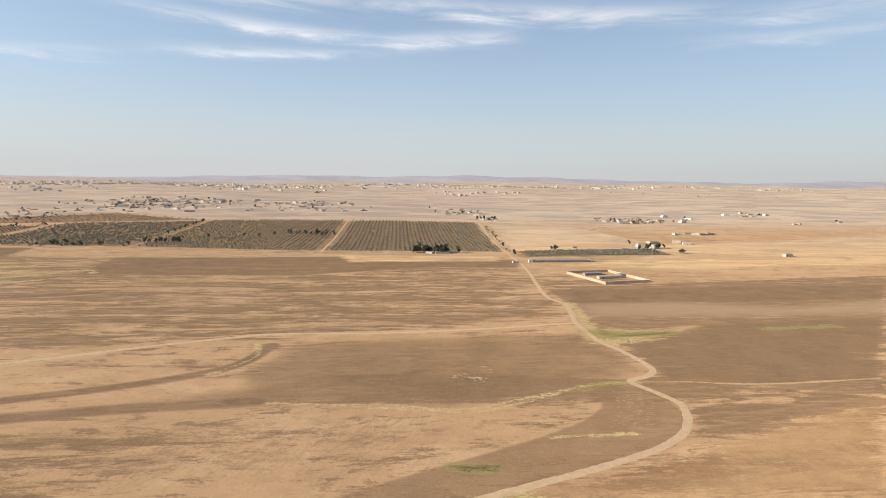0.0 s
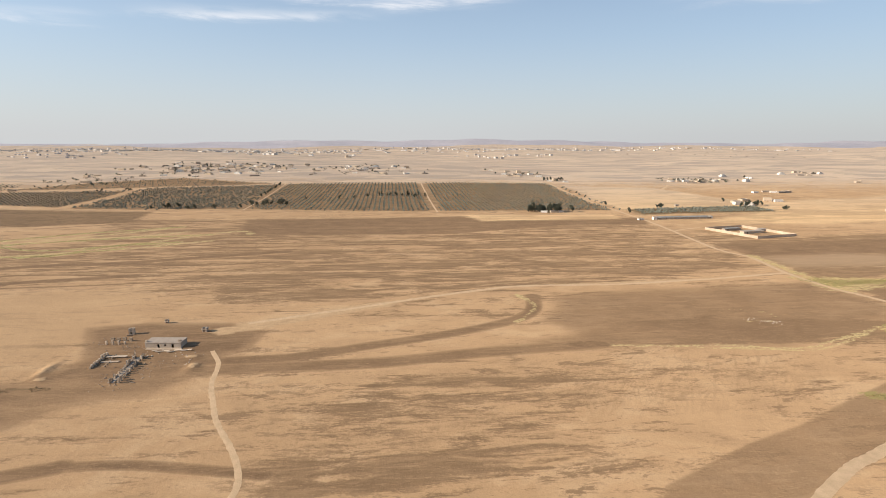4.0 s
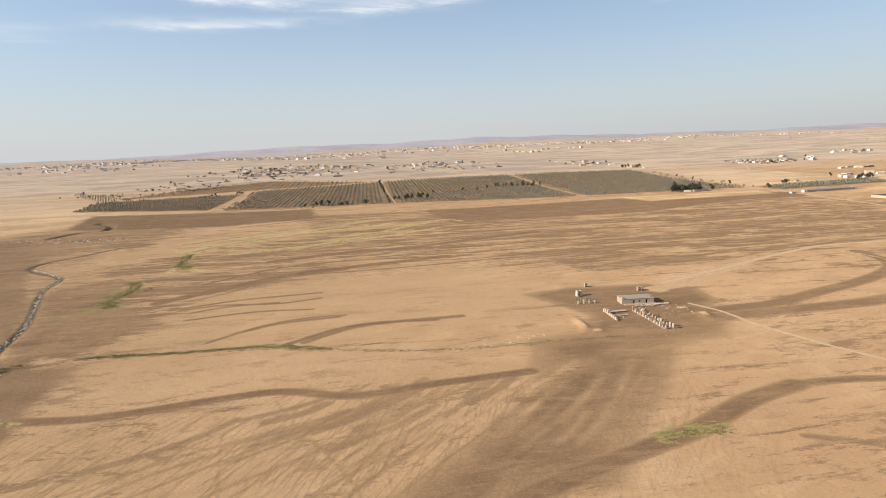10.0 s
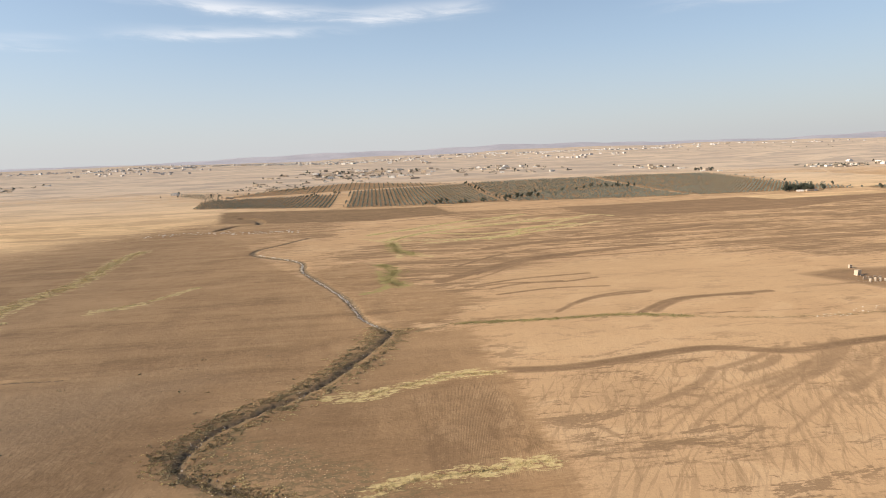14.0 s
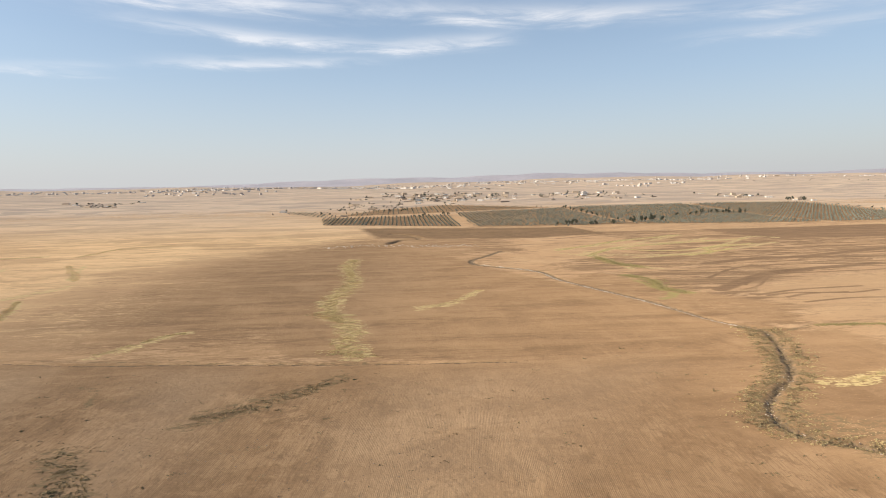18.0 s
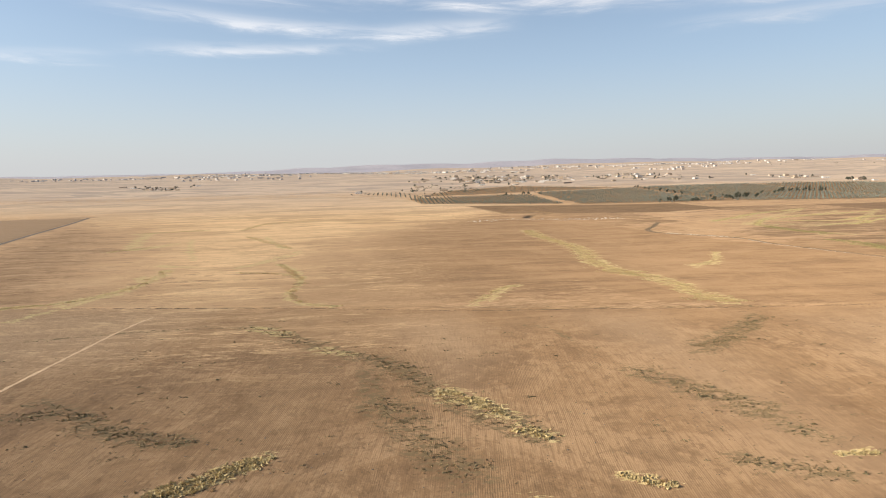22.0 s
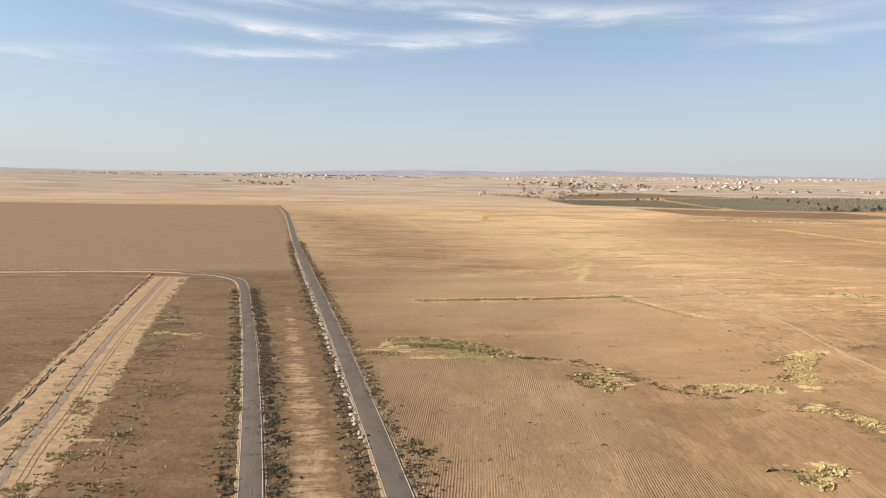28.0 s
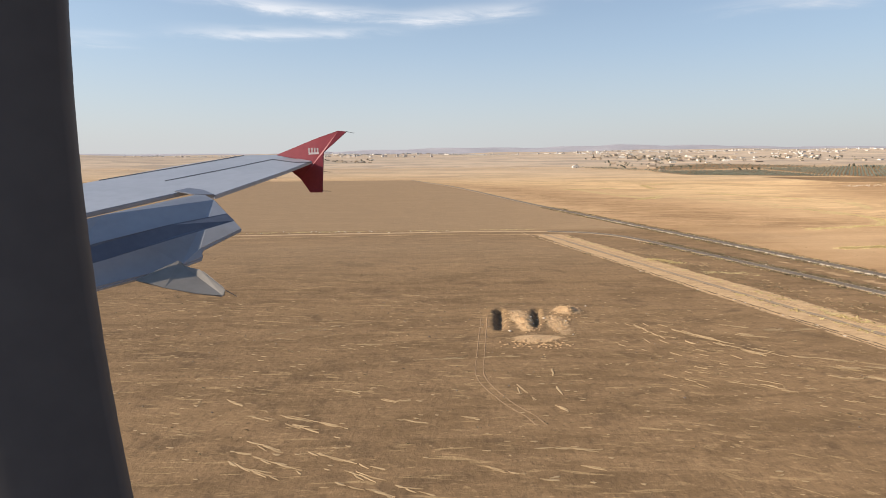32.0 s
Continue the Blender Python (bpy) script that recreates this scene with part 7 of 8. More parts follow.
village((445, 1108), (460, 1101), (458, 1070), (449, 1041), (480, 1056), (531, 1096), (600, 1162), (507, 1041), (632, 1126), (590, 1062), (832, 1232), (846, 1222), (861, 1213), (876, 1204),
        (430, 1075), (472, 1085), (495, 1075), (520, 1060), trees=0.7)
village((473, 870), (498, 882), (508, 876), (519, 870), (535, 875), (350, 742), (375, 758), (411, 760), (423, 752), trees=0.3)
village((87, 1292), (123, 1273), (106, 1171), (132, 1188), (171, 1200), (166, 1156), (126, 1214), (164, 1206), trees=0.4)
village((167, 1073), (183, 1082), (196, 1057), s=0.95, trees=1.0)
village((-764, 1292), (-701, 1376), (-648, 1450), (-591, 1509), (-591, 1345), (-590, 1245), (-543, 1399), (-546, 1291), (-517, 1324), (-522, 1227), (-473, 1356), (-625, 1168), (-663, 1162),
        (-721, 1193), (-555, 1150), (-410, 1414), (-399, 1357), (-441, 1154), (-400, 1232), trees=0.6)
for cx, cy, sx, sy, n in ((-560, 1330, 75, 75, 64), (-230, 1310, 60, 60, 16), (490, 1080, 45, 30, 10), (-700, 1330, 70, 90, 14), (140, 1210, 40, 40, 6), (-1350, 1330, 60, 60, 6)):
    for _ in range(n):
        village((float(RNG.normal(cx, sx)), float(RNG.normal(cy, sy))), trees=0.5)
village((-324, 1250), (-288, 1303), (-234, 1356), (-201, 1396), (-201, 1347), (-202, 1300), (-323, 1175), (-117, 1322), (-164, 1187), (-120, 1194), (-80, 1203), (-883, 1030), (-760, 923),
        (-1335, 1318), (-1297, 1263), (-1415, 1392), (-270, 1330), (-250, 1290), trees=0.55)
village((614, 1101), (766, 1195), (798, 1176), (824, 1178), (822, 1040), (844, 1051), (966, 1090), (350, 715), (980, 1110), trees=0.2)
village((36, 655), (48, 652), (58, 654), trees=0, s=0.7)


def far_house(k):
    w, d, h = ((12, 10, 7), (16, 11, 5), (10, 9, 10), (22, 12, 6))[k]
    ob = new("town_house")
    part("wall", block(-w / 2, w / 2, -d / 2, d / 2, 0, h), MAT["plaster_white" if k != 1 else "plaster"], ob)
    part("roof", block(-w / 2 - 0.2, w / 2 + 0.2, -d / 2 - 0.2, d / 2 + 0.2, h, h + 0.4), MAT["roof"], ob)
    for i in range(3):
        x = (i - 1) * w / 3.4
        part("window", block(x - 0.8, x + 0.8, -d / 2 - 0.03, -d / 2 + 0.02, h * 0.35, h * 0.7), MAT["opening"], ob)
    return tagged(ob, "pale block house in a distant town", "house", "distant town")


FAR = [far_house(k) for k in range(4)]
for ob in FAR:
    ob.location = (700 + 40 * FAR.index(ob), 2870, top(700 + 40 * FAR.index(ob), 2870) - 0.3)


def town(x0, x1, y0, y1, n, s=1.0):
    for _ in range(n):
        x, y = float(RNG.uniform(x0, x1)), float(RNG.uniform(y0, y1))
        ob = copy_thing(FAR[int(RNG.choice(4, p=(0.4, 0.25, 0.2, 0.15)))], pose(x, y, top(x, y) - 0.4, 0, 0, float(RNG.normal(0, 25))))
        q = s * float(RNG.uniform(0.7, 1.3))
        ob.scale = (q * 1.4, q, q * 0.8)


town(520, 860, 2750, 3050, 60, 0.8)
town(860, 1700, 2900, 3200, 18)
town(-520, 420, 2850, 3150, 22)
town(-1000, -500, 2650, 2950, 50, 0.8)
town(-1900, -1000, 2600, 3000, 80, 0.8)
town(-900, 300, 2500, 2900, 60, 0.7)
town(-700, -300, 2100, 2300, 10)


def far_town(boxes):
    """Streets of tiny pale block houses near the horizon, each with a roof slab: too many and too far to count."""
    v, f = [], []
    quad = np.array([(0, 1, 5, 4), (1, 2, 6, 5), (2, 3, 7, 6), (3, 0, 4, 7), (4, 5, 6, 7)])
    for x0, x1, y0, y1, n, s in boxes:
        for _ in range(n):
            x, y, t = RNG.uniform(x0, x1), RNG.uniform(y0, y1), RNG.normal(0, 0.4)
            w, d, h = s * RNG.uniform(8, 20), s * RNG.uniform(8, 14), s * RNG.choice((4, 5, 7, 9))
            z = top(x, y) - 0.5
            for grow, a, b in ((0, z, z + h), (0.3, z + h, z + h + 0.5)):
                ring = [((w / 2 + grow) * i, (d / 2 + grow) * j) for i, j in ((-1, -1), (1, -1), (1, 1), (-1, 1))]
                f.append(quad + 8 * len(v))
                v.append([(x + p * math.cos(t) - q * math.sin(t), y + p * math.sin(t) + q * math.cos(t), zz) for zz in (a, b) for p, q in ring])
    return tagged(new("far_town", raw_mesh("far_town", np.concatenate(v), np.concatenate(f), MAT["town"], True)), "pale block houses of a far town", "houses", kind="stuff")


far_town([(-1700, -600, 2700, 3400, 200, 0.7), (-2700, -1700, 2700, 3300, 100, 0.75), (-600, 300, 2800, 3300, 90, 0.7), (300, 900, 2700, 3200, 130, 0.7), (900, 2600, 2900, 3500, 60, 0.8), (-1600, -1100, 1900, 2300, 30, 0.7), (100, 500, 1900, 2200, 24, 0.7)])


def wood(name, boxes, label):
    """Far scrub and trees among the distant houses: uncountable."""
    pts = []
    for x0, x1, y0, y1, n, h in boxes:
        for _ in range(n):
            x, y = RNG.uniform(x0, x1), RNG.uniform(y0, y1)
            z, s = top(x, y), RNG.uniform(0.6, 1.4)
            for _ in range(9):
                pts.append((x + RNG.normal(0, 1.8 * s), y + RNG.normal(0, 1.8 * s), z + h * s * RNG.uniform(0.1, 1)))
    v, f = leaf_cloud(pts, 1.1, RNG)
    return tagged(new(name, raw_mesh(name, v, f, MAT["pine"], True)), label, "trees", kind="stuff")


wood("distant_trees", [(500, 900, 2750, 3050, 40, 4), (-1900, -400, 2600, 3100, 90, 4), (-700, -400, 1200, 1480, 60, 3), (-320, -60, 1180, 1400, 24, 3), (420, 560, 1040, 1130, 30, 3.5),
                       (-800, -640, 1000, 1130, 30, 3), (-1420, -1250, 1260, 1400, 14, 3), (860, 2200, 1900, 3000, 30, 4)], "dark trees scattered among distant houses")


def walled_yard():
    """A pale concrete wall round a yard, with sheds and clutter inside."""
    a, b, c = Vector((172.5, 522)), Vector((192, 468)), Vector((239, 478.3))
    dcor = a + c - b
    ob = tagged(new("walled_compound"), "pale concrete-walled yard beside tilled land", "compound", kind="")
    z = min(top(*q) for q in (a, b, c, dcor))
    ob.location = (b.x, b.y, z)
    for p, q in ((a, b), (b, c), (c, dcor), (dcor, a)):
        v = q - p
        n = max(3, int(v.length / 6))
        ang = math.degrees(math.atan2(v.y, v.x))
        for i in range(n):
            o = part("wall_panel", PANEL, None, ob)
            m = p + v * (i / n)
            o.matrix_basis = pose(m.x - b.x, m.y - b.y, -0.1, 0, 0, ang) @ Matrix.Diagonal((v.length / n / 6, 1, 1, 1))
    return ob


def panel_mesh():
    bm = block(0, 5.7, -0.12, 0.12, 0, 2.75, 0.03)
    for x0, x1, t, h in ((5.7, 6.0, 0.2, 2.95), (0, 5.7, 0.17, 0.3)):
        bmesh.ops.create_cube(bm, size=1, matrix=Matrix.Translation(((x0 + x1) / 2, 0, h / 2)) @ Matrix.Diagonal((x1 - x0, 2 * t, h, 1)))
    me = bpy.data.meshes.new("wall_panel")
    bm.to_mesh(me)
    bm.free()
    me.materials.append(MAT["plaster"])
    return me


PANEL = panel_mesh()
walled_yard()


def shed(name, x, y, turn, w, d, h, wall, roof, label, slope=0.25, bays=0):
    """A low shed with a sloping sheet roof, posts and a door."""
    ob = tagged(new(name), label, "shed")
    ob.matrix_basis = pose(x, y, top(x, y) - 0.05, 0, 0, turn)
    part("wall", walls_with_holes(w, d, h, [(w * 0.15, w * 0.15 + 1.2, 0, 2.0)], 0.2), MAT[wall], ob)
    bm = block(-0.3, w + 0.3, -0.3, d + 0.3, h, h + 0.12)
    for v in bm.verts:
        v.co.z += slope * (v.co.y / d)
    part("roof", bm, MAT[roof], ob)
    part("door", block(w * 0.15, w * 0.15 + 1.2, 0.06, 0.12, 0, 2.0), MAT["door"], ob)
    for i in range(bays):
        part("post", block(w * i / bays - 0.08, w * i / bays + 0.08, -0.9, -0.74, 0, h - 0.05), MAT["stone"], ob)
    return ob


shed("yard_shed", 188, 512, 12, 20, 4.5, 2.2, "plaster_dun", "sheet", "low shed with a grey sheet roof in the yard")
shed("yard_shed", 196, 494, 12, 26, 5, 2.4, "plaster", "roof", "long low stable inside the walled yard")
shed("yard_shed", 222, 506, 12, 9, 5, 2.4, "plaster_dun", "roof", "small block shed inside the walled yard")
shed("long_shed", 156, 589, 4, 66, 7, 2.2, "plaster_dun", "sheet", "very long low livestock shed with grey sheeting", 0.5, 14)
shed("pump_house", 150, 588, 4, 4.5, 4, 3.0, "plaster_white", "roof", "small white pump house beside a long shed")
shed("pump_house", 222, 594, 4, 4, 4, 2.6, "plaster_white", "roof", "small white hut at the end of a shed")
shed("roadside_hut", 131, 585, 10, 6, 3.5, 1.8, "plaster_white", "roof", "low white roadside hut")
shed("field_hut", 340, 722, 8, 12, 6, 4.2, "plaster_white", "roof", "tall white farm store by a track")
shed("field_hut", 500, 640, 8, 10, 6, 3.6, "plaster", "roof", "lone pale field house")
shed("field_hut", 240, 704, 4, 5, 4, 2.4, "plaster_dun", "roof", "small dun field hut")


def ruin():
    """The ruined farm: a roofless long house, a double row of stub piers, fallen slabs and a small tower."""
    x0, y0 = -258, 233.6
    main = tagged(new("farm_ruin"), "long roofed stone building of a ruined farm", "building")
    main.matrix_basis = pose(x0, y0, top(x0 + 8, y0) - 0.1, 0, 0, -4.5)
    w, d, h = 15.2, 6.0, 2.5
    part("wall", walls_with_holes(w, d, h, [(5.2, 6.1, 0, 1.9), (8.0, 8.9, 1.0, 1.8), (11.2, 12.2, 0, 2.0)], 0.4), MAT["plaster_dun"], main)
    part("roof", block(-0.15, w + 0.15, -0.15, d + 0.15, h, h + 0.22, 0.04), MAT["plaster_dun"], main, "worn earth-covered flat roof")
    part("chimney", block(0.1, 0.9, 0.3, 1.1, h + 0.22, h + 1.0, 0.03), MAT["plaster"], main)
    part("chimney", block(w - 1.6, w - 0.4, 1.0, 2.0, h + 0.22, h + 0.8, 0.05), MAT["rubble"], main)
    part("terrace", block(0.8, w + 0.6, -1.9, -0.02, -0.2, 0.35, 0.04), MAT["plaster"], main, "pale stone terrace")
    part("inner_floor", block(0.4, w - 0.4, 0.4, d - 0.4, 0.0, 0.1), MAT["roof"], main)
    walls = tagged(new("ruined_wing"), "double row of broken stone piers of a roofless wing", "ruin")
    walls.location = (-256, 212, top(-256, 212) - 0.15)
    rng = np.random.default_rng(5)
    for row, dx in enumerate((-1.6, 1.5)):
        for i in range(13):
            hh = float(rng.uniform(0.7, 2.5))
            xx, yy = dx + 0.012 * i + 0.12 * i, 11.5 - 2.0 * i
            bm = block(xx - 0.32, xx + 0.32, yy - 0.4, yy + 0.4, 0, hh, 0.06)
            for v in bm.verts:
                if v.co.z > hh * 0.6:
                    v.co += Vector(rng.uniform(-0.14, 0.14, 3))
            part("pier", bm, MAT["rubble" if rng.uniform() < 0.5 else "plaster"], walls)
            if rng.uniform() < 0.6 and i < 12:
                part("low_wall", block(xx - 0.2, xx + 0.2, yy - 1.6, yy - 0.4, 0, float(rng.uniform(0.4, 1.1)), 0.05), MAT["rubble"], walls)
    part("floor_slab", block(-1.2, 1.2, -12.5, 11.5, 0.02, 0.2), MAT["roof"], walls)
    west = tagged(new("ruined_stable"), "broken pale arcade of a ruined stable", "ruin")
    west.location = (-270, 220, top(-270, 220) - 0.15)
    for i in range(7):
        yy = 6 - 1.9 * i
        hh = float(rng.uniform(1.2, 2.4))
        part("pier", block(-0.4, 0.4, yy - 0.45, yy + 0.45, 0, hh, 0.06), MAT["plaster"], west)
        part("pier", block(3.2 + 0.2 * i, 3.8 + 0.2 * i, yy - 0.3, yy + 0.3, 0, hh * 0.45, 0.06), MAT["rubble"], west)
    part("back_wall", block(-0.25, 0.25, -7, 7, 0, 0.9, 0.05), MAT["rubble"], west)
    part("roof_slab", block(1.0, 9.0, 3.2, 4.6, 0.6, 0.85, 0.03), MAT["plaster"], west, "fallen pale roof slab")
    part("roof_slab", block(1.0, 8.0, -1.5, -0.2, 0.3, 0.55, 0.03), MAT["plaster"], west, "fallen pale roof slab")
    for i, (x, y, a, l) in enumerate(((-250, 228.5, 20, 3.4), (-247.5, 229, -15, 3.0), (-245.5, 228, 32, 2.8), (-243, 229.5, -8, 3.2), (-240.5, 229, 12, 2.2), (-238.3, 229.6, -20, 2.2), (-252.6, 229.4, 8, 2.0))):
        s = new("fallen_slab", SLAB)
        s.matrix_basis = pose(x, y, top(x, y) + 0.35, 8, 6 * (-1) ** i, a) @ Matrix.Diagonal((l, 1.0, 1.0, 1))
        tagged(s, "fallen pale masonry slab in the yard", "slab", "fallen slabs")
    tower = tagged(new("ruined_tower"), "small roofless pale stone tower", "tower")
    tower.matrix_basis = pose(-272.6, 250.8, top(-272, 251) - 0.1, 0, 0, 6)
    part("wall", walls_with_holes(2.3, 2.0, 2.9, [(0.7, 1.5, 0.0, 1.4), (0.8, 1.4, 2.0, 2.5)], 0.3), MAT["plaster"], tower)
    part("low_wall", block(-0.2, 2.3, -1.7, -1.4, 0, 0.9, 0.05), MAT["rubble"], tower)
    hut = tagged(new("ruined_hut"), "roofless hut with broken pale walls", "ruin")
    hut.matrix_basis = pose(-277, 239.4, top(-273, 240) - 0.1, 0, 0, -3)
    for i in range(4):
        part("wall_stub", block(2.6 * i, 2.6 * i + 0.7, -0.3, 0.5, 0, float(rng.uniform(1.2, 2.3)), 0.06), MAT["plaster"], hut)
        part("wall_stub", block(2.6 * i, 2.6 * i + 1.7, 3.8, 4.3, 0, float(rng.uniform(0.8, 2.0)), 0.06), MAT["rubble"], hut)
    shed("ruin_outhouse", -240.5, 252, -8, 2.2, 1.8, 1.4, "plaster_dun", "roof", "small pale outhouse on bare ground")
    shed("ruin_outhouse", -262.5, 266, -8, 1.3, 1.1, 0.9, "plaster", "roof", "tiny pale hut on bare ground")


SLAB = bpy.data.meshes.new("fallen_slab")
bm = block(-0.5, 0.5, -0.45, 0.45, -0.12, 0.12, 0.03)
bm.to_mesh(SLAB)
bm.free()
SLAB.materials.append(MAT["plaster"])
ruin()

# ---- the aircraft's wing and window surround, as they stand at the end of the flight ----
# wing and window outlines below lie along sight lines from this point
SEAT = Vector((-1184.0, 0.0, 36.26))       # the camera's last position, at the seat by the window; the aircraft's origin


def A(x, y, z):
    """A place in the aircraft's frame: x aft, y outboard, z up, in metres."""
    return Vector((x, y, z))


def sheet(name, outline, mat, parent, thick, way, label=""):
    """A solid plate with the given outline, thickened along way, with eased edges."""
    bm = bmesh.new()
    way = Vector(way)
    lo = [bm.verts.new(p) for p in outline]
    hi = [bm.verts.new(p + way * thick) for p in outline]
    bm.faces.new(lo)
    bm.faces.new(hi[::-1])
    n = len(lo)
    for i in range(n):
        bm.faces.new((lo[i], hi[i], hi[(i + 1) % n], lo[(i + 1) % n]))
    bmesh.ops.recalc_face_normals(bm, faces=bm.faces[:])
    bmesh.ops.bevel(bm, geom=bm.edges[:], offset=thick * 0.2, segments=2, affect='EDGES')
    return part(name, bm, mat, parent, label)


MAT["wing_skin"] = plain("painted_grey_aluminium", (0.33, 0.345, 0.385), (0.275, 0.29, 0.325), 0.5, 0.42, 0.0, spec=0.5)
MAT["wing_dark"] = plain("dark_grey_paint_and_shade", (0.13, 0.145, 0.185), (0.10, 0.11, 0.145), 0.8, 0.45, spec=0.4)
MAT["seam"] = plain("dark_panel_gap", (0.06, 0.065, 0.075), (0.04, 0.045, 0.05), 2.0, 0.6)
MAT["red"] = plain("glossy_red_paint", (0.25, 0.03, 0.037), (0.2, 0.023, 0.03), 0.8, 0.35, spec=0.5)
MAT["emblem"] = plain("pale_emblem_paint", (0.75, 0.68, 0.64), (0.66, 0.58, 0.55), 3.0, 0.45)
MAT["fairing"] = plain("cream_grey_fairing_paint", (0.27, 0.245, 0.215), (0.21, 0.19, 0.165), 0.6, 0.5, spec=0.3)
MAT["cabin"] = plain("dark_grey_cabin_plastic", (0.085, 0.08, 0.08), (0.068, 0.064, 0.066), 6.0, 0.7)

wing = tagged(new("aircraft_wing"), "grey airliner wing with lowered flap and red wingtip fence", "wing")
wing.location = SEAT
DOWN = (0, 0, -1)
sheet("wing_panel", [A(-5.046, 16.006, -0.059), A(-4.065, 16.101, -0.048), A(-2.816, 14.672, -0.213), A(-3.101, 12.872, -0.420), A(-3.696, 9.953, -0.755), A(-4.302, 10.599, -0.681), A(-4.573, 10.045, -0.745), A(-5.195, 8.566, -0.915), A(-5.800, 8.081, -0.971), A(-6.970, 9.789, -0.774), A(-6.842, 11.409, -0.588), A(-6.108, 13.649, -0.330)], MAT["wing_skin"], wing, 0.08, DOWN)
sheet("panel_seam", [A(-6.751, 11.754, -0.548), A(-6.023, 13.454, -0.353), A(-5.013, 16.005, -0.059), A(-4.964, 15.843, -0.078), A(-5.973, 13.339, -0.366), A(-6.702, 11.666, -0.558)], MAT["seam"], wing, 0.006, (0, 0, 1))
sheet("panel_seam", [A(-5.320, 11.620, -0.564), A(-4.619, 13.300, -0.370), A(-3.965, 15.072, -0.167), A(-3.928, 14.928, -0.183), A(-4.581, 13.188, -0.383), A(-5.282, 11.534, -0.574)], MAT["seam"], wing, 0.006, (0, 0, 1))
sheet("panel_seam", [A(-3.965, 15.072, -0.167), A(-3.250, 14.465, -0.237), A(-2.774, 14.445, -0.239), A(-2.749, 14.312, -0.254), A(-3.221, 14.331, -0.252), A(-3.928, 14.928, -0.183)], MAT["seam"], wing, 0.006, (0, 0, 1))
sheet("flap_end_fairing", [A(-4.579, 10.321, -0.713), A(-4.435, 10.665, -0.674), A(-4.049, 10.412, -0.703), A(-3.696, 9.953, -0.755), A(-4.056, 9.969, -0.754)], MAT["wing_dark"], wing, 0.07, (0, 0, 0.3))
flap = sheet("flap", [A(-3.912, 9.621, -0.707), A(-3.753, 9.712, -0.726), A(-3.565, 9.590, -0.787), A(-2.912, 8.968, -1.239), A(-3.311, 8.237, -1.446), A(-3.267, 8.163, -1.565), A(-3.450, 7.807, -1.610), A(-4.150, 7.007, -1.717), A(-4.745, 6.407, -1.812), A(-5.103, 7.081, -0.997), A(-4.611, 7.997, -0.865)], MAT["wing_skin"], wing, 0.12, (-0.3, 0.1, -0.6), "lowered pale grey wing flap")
# the shaded part of the flap, its shade put into a darker strip
sheet("flap_shade", [A(-3.151, 8.965, -0.981), A(-2.979, 8.786, -1.082), A(-3.598, 7.821, -1.234), A(-4.140, 7.058, -1.379), A(-4.697, 6.401, -1.497), A(-4.731, 6.490, -1.296), A(-4.225, 7.255, -1.156), A(-3.688, 8.064, -1.042)], MAT["wing_dark"], flap, 0.02, (-0.002, -0.049, 0.009), "flap strip darkened to stand for its shade")
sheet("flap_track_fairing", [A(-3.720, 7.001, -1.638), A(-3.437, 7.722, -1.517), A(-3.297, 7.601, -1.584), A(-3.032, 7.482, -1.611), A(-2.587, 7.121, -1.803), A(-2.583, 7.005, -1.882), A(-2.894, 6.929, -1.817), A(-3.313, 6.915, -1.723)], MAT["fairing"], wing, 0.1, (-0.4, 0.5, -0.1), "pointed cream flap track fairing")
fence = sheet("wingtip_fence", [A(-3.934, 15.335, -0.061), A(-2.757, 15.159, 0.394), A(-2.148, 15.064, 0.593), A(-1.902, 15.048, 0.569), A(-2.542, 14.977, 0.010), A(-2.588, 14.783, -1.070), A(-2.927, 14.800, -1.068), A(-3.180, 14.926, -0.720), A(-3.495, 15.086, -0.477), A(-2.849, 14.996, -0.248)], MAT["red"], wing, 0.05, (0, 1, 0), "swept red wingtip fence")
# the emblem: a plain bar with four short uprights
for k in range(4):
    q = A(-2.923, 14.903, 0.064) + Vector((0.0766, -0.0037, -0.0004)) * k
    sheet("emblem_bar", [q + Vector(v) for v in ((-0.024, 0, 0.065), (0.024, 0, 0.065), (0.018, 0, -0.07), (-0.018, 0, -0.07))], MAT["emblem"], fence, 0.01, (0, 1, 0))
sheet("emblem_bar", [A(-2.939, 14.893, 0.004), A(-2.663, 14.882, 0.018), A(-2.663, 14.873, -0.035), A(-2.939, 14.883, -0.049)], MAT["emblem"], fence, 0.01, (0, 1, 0))
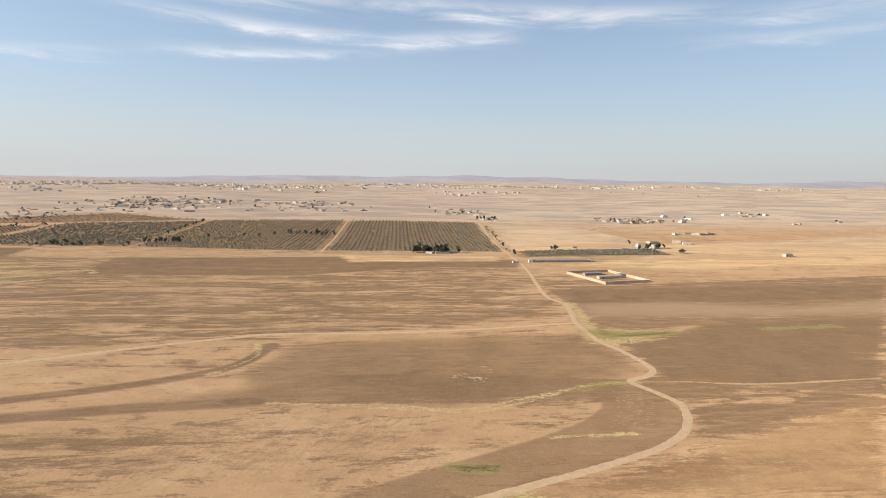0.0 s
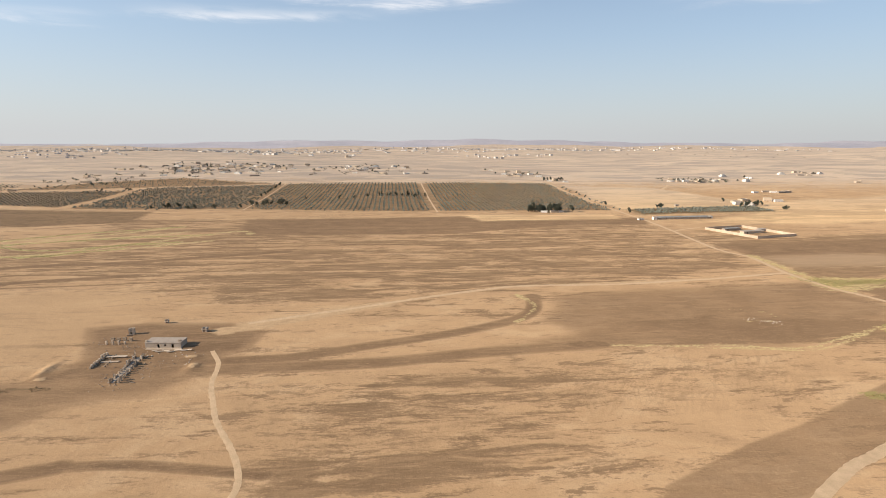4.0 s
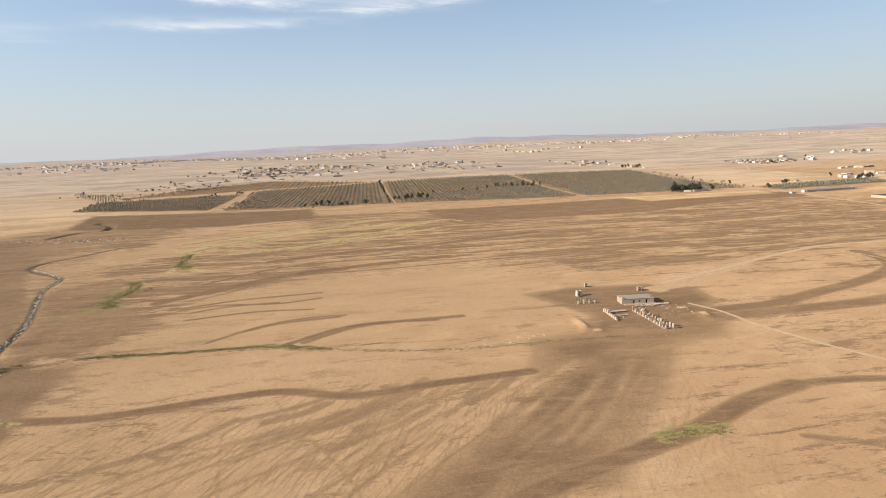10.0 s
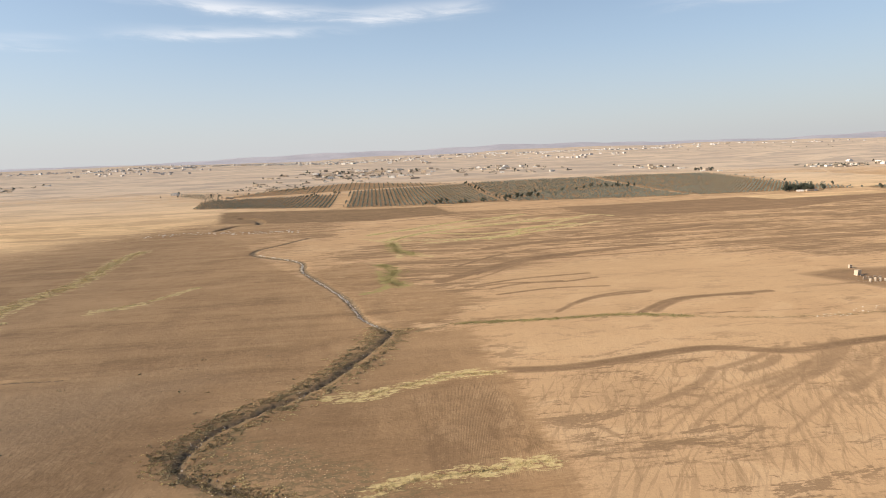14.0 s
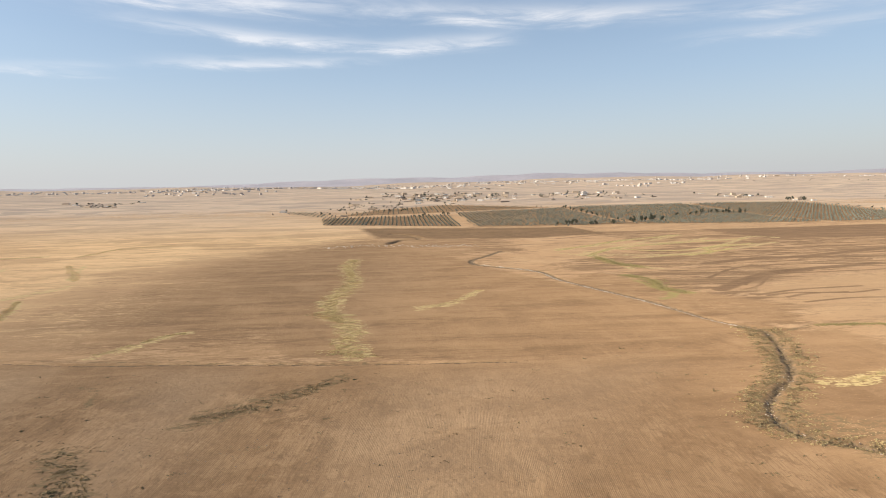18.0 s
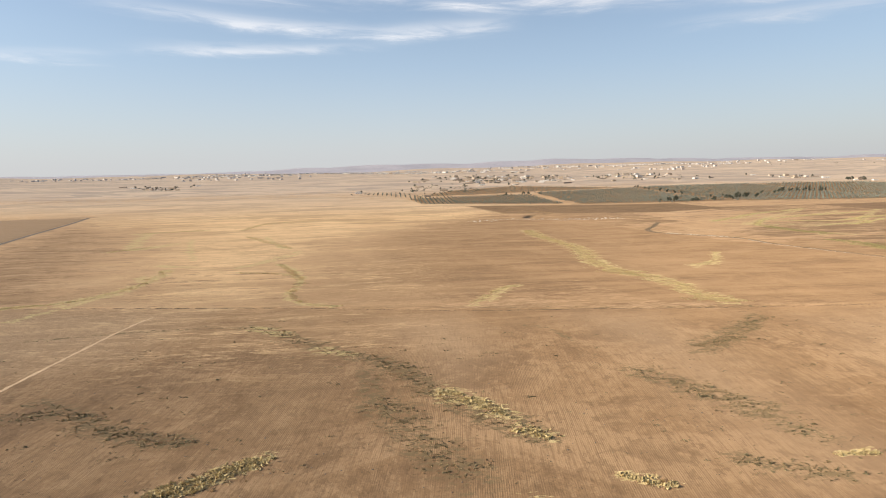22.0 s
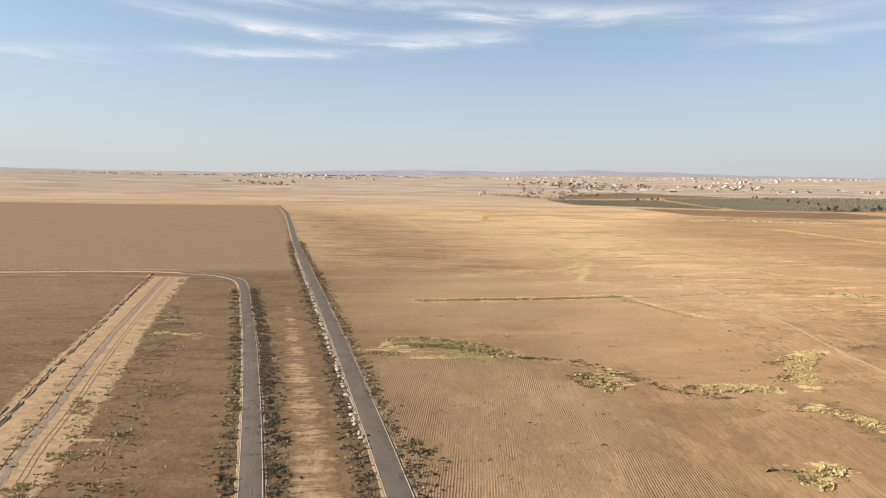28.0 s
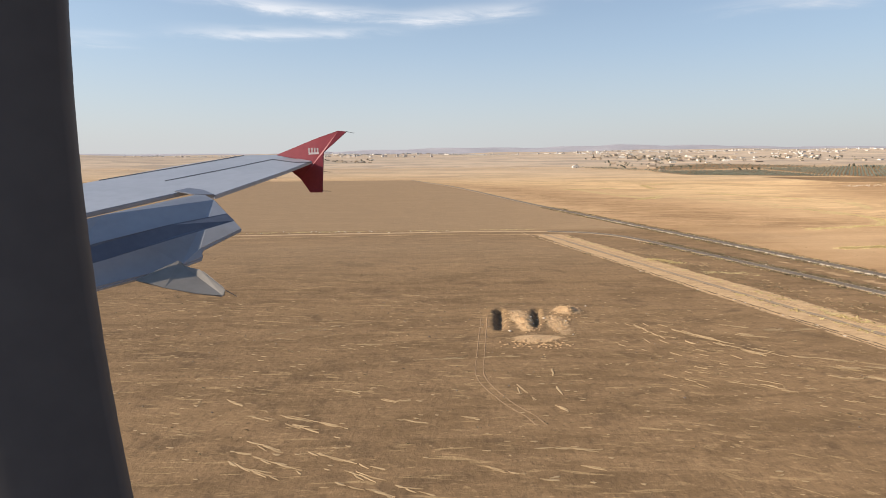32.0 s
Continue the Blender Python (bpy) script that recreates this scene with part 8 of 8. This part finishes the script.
# static wicks: thin rods from root to tip
for root, tip in ((A(-1.933, 15.050, 0.570), A(-1.702, 15.030, 0.523)), (A(-2.542, 14.980, 0.025), A(-2.311, 14.966, 0.009)), (A(-2.580, 14.885, -0.507), A(-2.318, 14.870, -0.523)), (A(-2.602, 14.792, -1.024), A(-2.356, 14.777, -1.040)), (A(-3.967, 14.526, -0.605), A(-3.728, 14.501, -0.680)), (A(-4.074, 13.912, -0.649), A(-3.744, 13.886, -0.707)), (A(-4.239, 13.296, -0.727), A(-3.937, 13.271, -0.782)), (A(-2.584, 7.088, -1.815), A(-2.441, 7.067, -1.894))):
    up = Vector((0, 0, 0.008))
    sheet("static_wick", [root + up, tip + up * 0.5, tip - up * 0.5, root - up], MAT["seam"], wing, 0.01, (0, 1, 0))

# the window's dark reveal: one curved lip, swept through its cross-section
surround = tagged(new("cabin_window_surround"), "dark grey plastic edge of a cabin window", "window surround")
surround.location = SEAT
LIP = (((-0.1966, 0.3336, 0.1048), (-0.1862, 0.3051, -0.0494), (-0.1586, 0.2742, -0.2124)),
       ((-0.1525, 0.2612, 0.0821), (-0.1443, 0.2389, -0.0387), (-0.1228, 0.2147, -0.1664)),
       ((-0.1457, 0.2469, 0.0775), (-0.1380, 0.2258, -0.0366), (-0.1176, 0.2029, -0.1572)),
       ((-0.1457, 0.2404, 0.0754), (-0.1382, 0.2199, -0.0356), (-0.1183, 0.1976, -0.1529)),
       ((-0.1940, 0.2362, 0.0736), (-0.1867, 0.2163, -0.0343), (-0.1674, 0.1946, -0.1484)),
       ((-0.2252, 0.2334, 0.0724), (-0.2180, 0.2138, -0.0335), (-0.1991, 0.1926, -0.1454)))
bm = bmesh.new()
rows = []
for lo, mid, hi in LIP:
    row = []
    for i in range(13):
        s = i / 12
        p = Vector(lo) * (1 - s) * (1 - 2 * s) + Vector(mid) * 4 * s * (1 - s) + Vector(hi) * s * (2 * s - 1)
        row.append(bm.verts.new(p))
    rows.append(row)
for r, q in zip(rows, rows[1:]):
    for i in range(12):
        f = bm.faces.new((r[i], r[i + 1], q[i + 1], q[i]))
        f.smooth = True
part("reveal", bm, MAT["cabin"], surround)
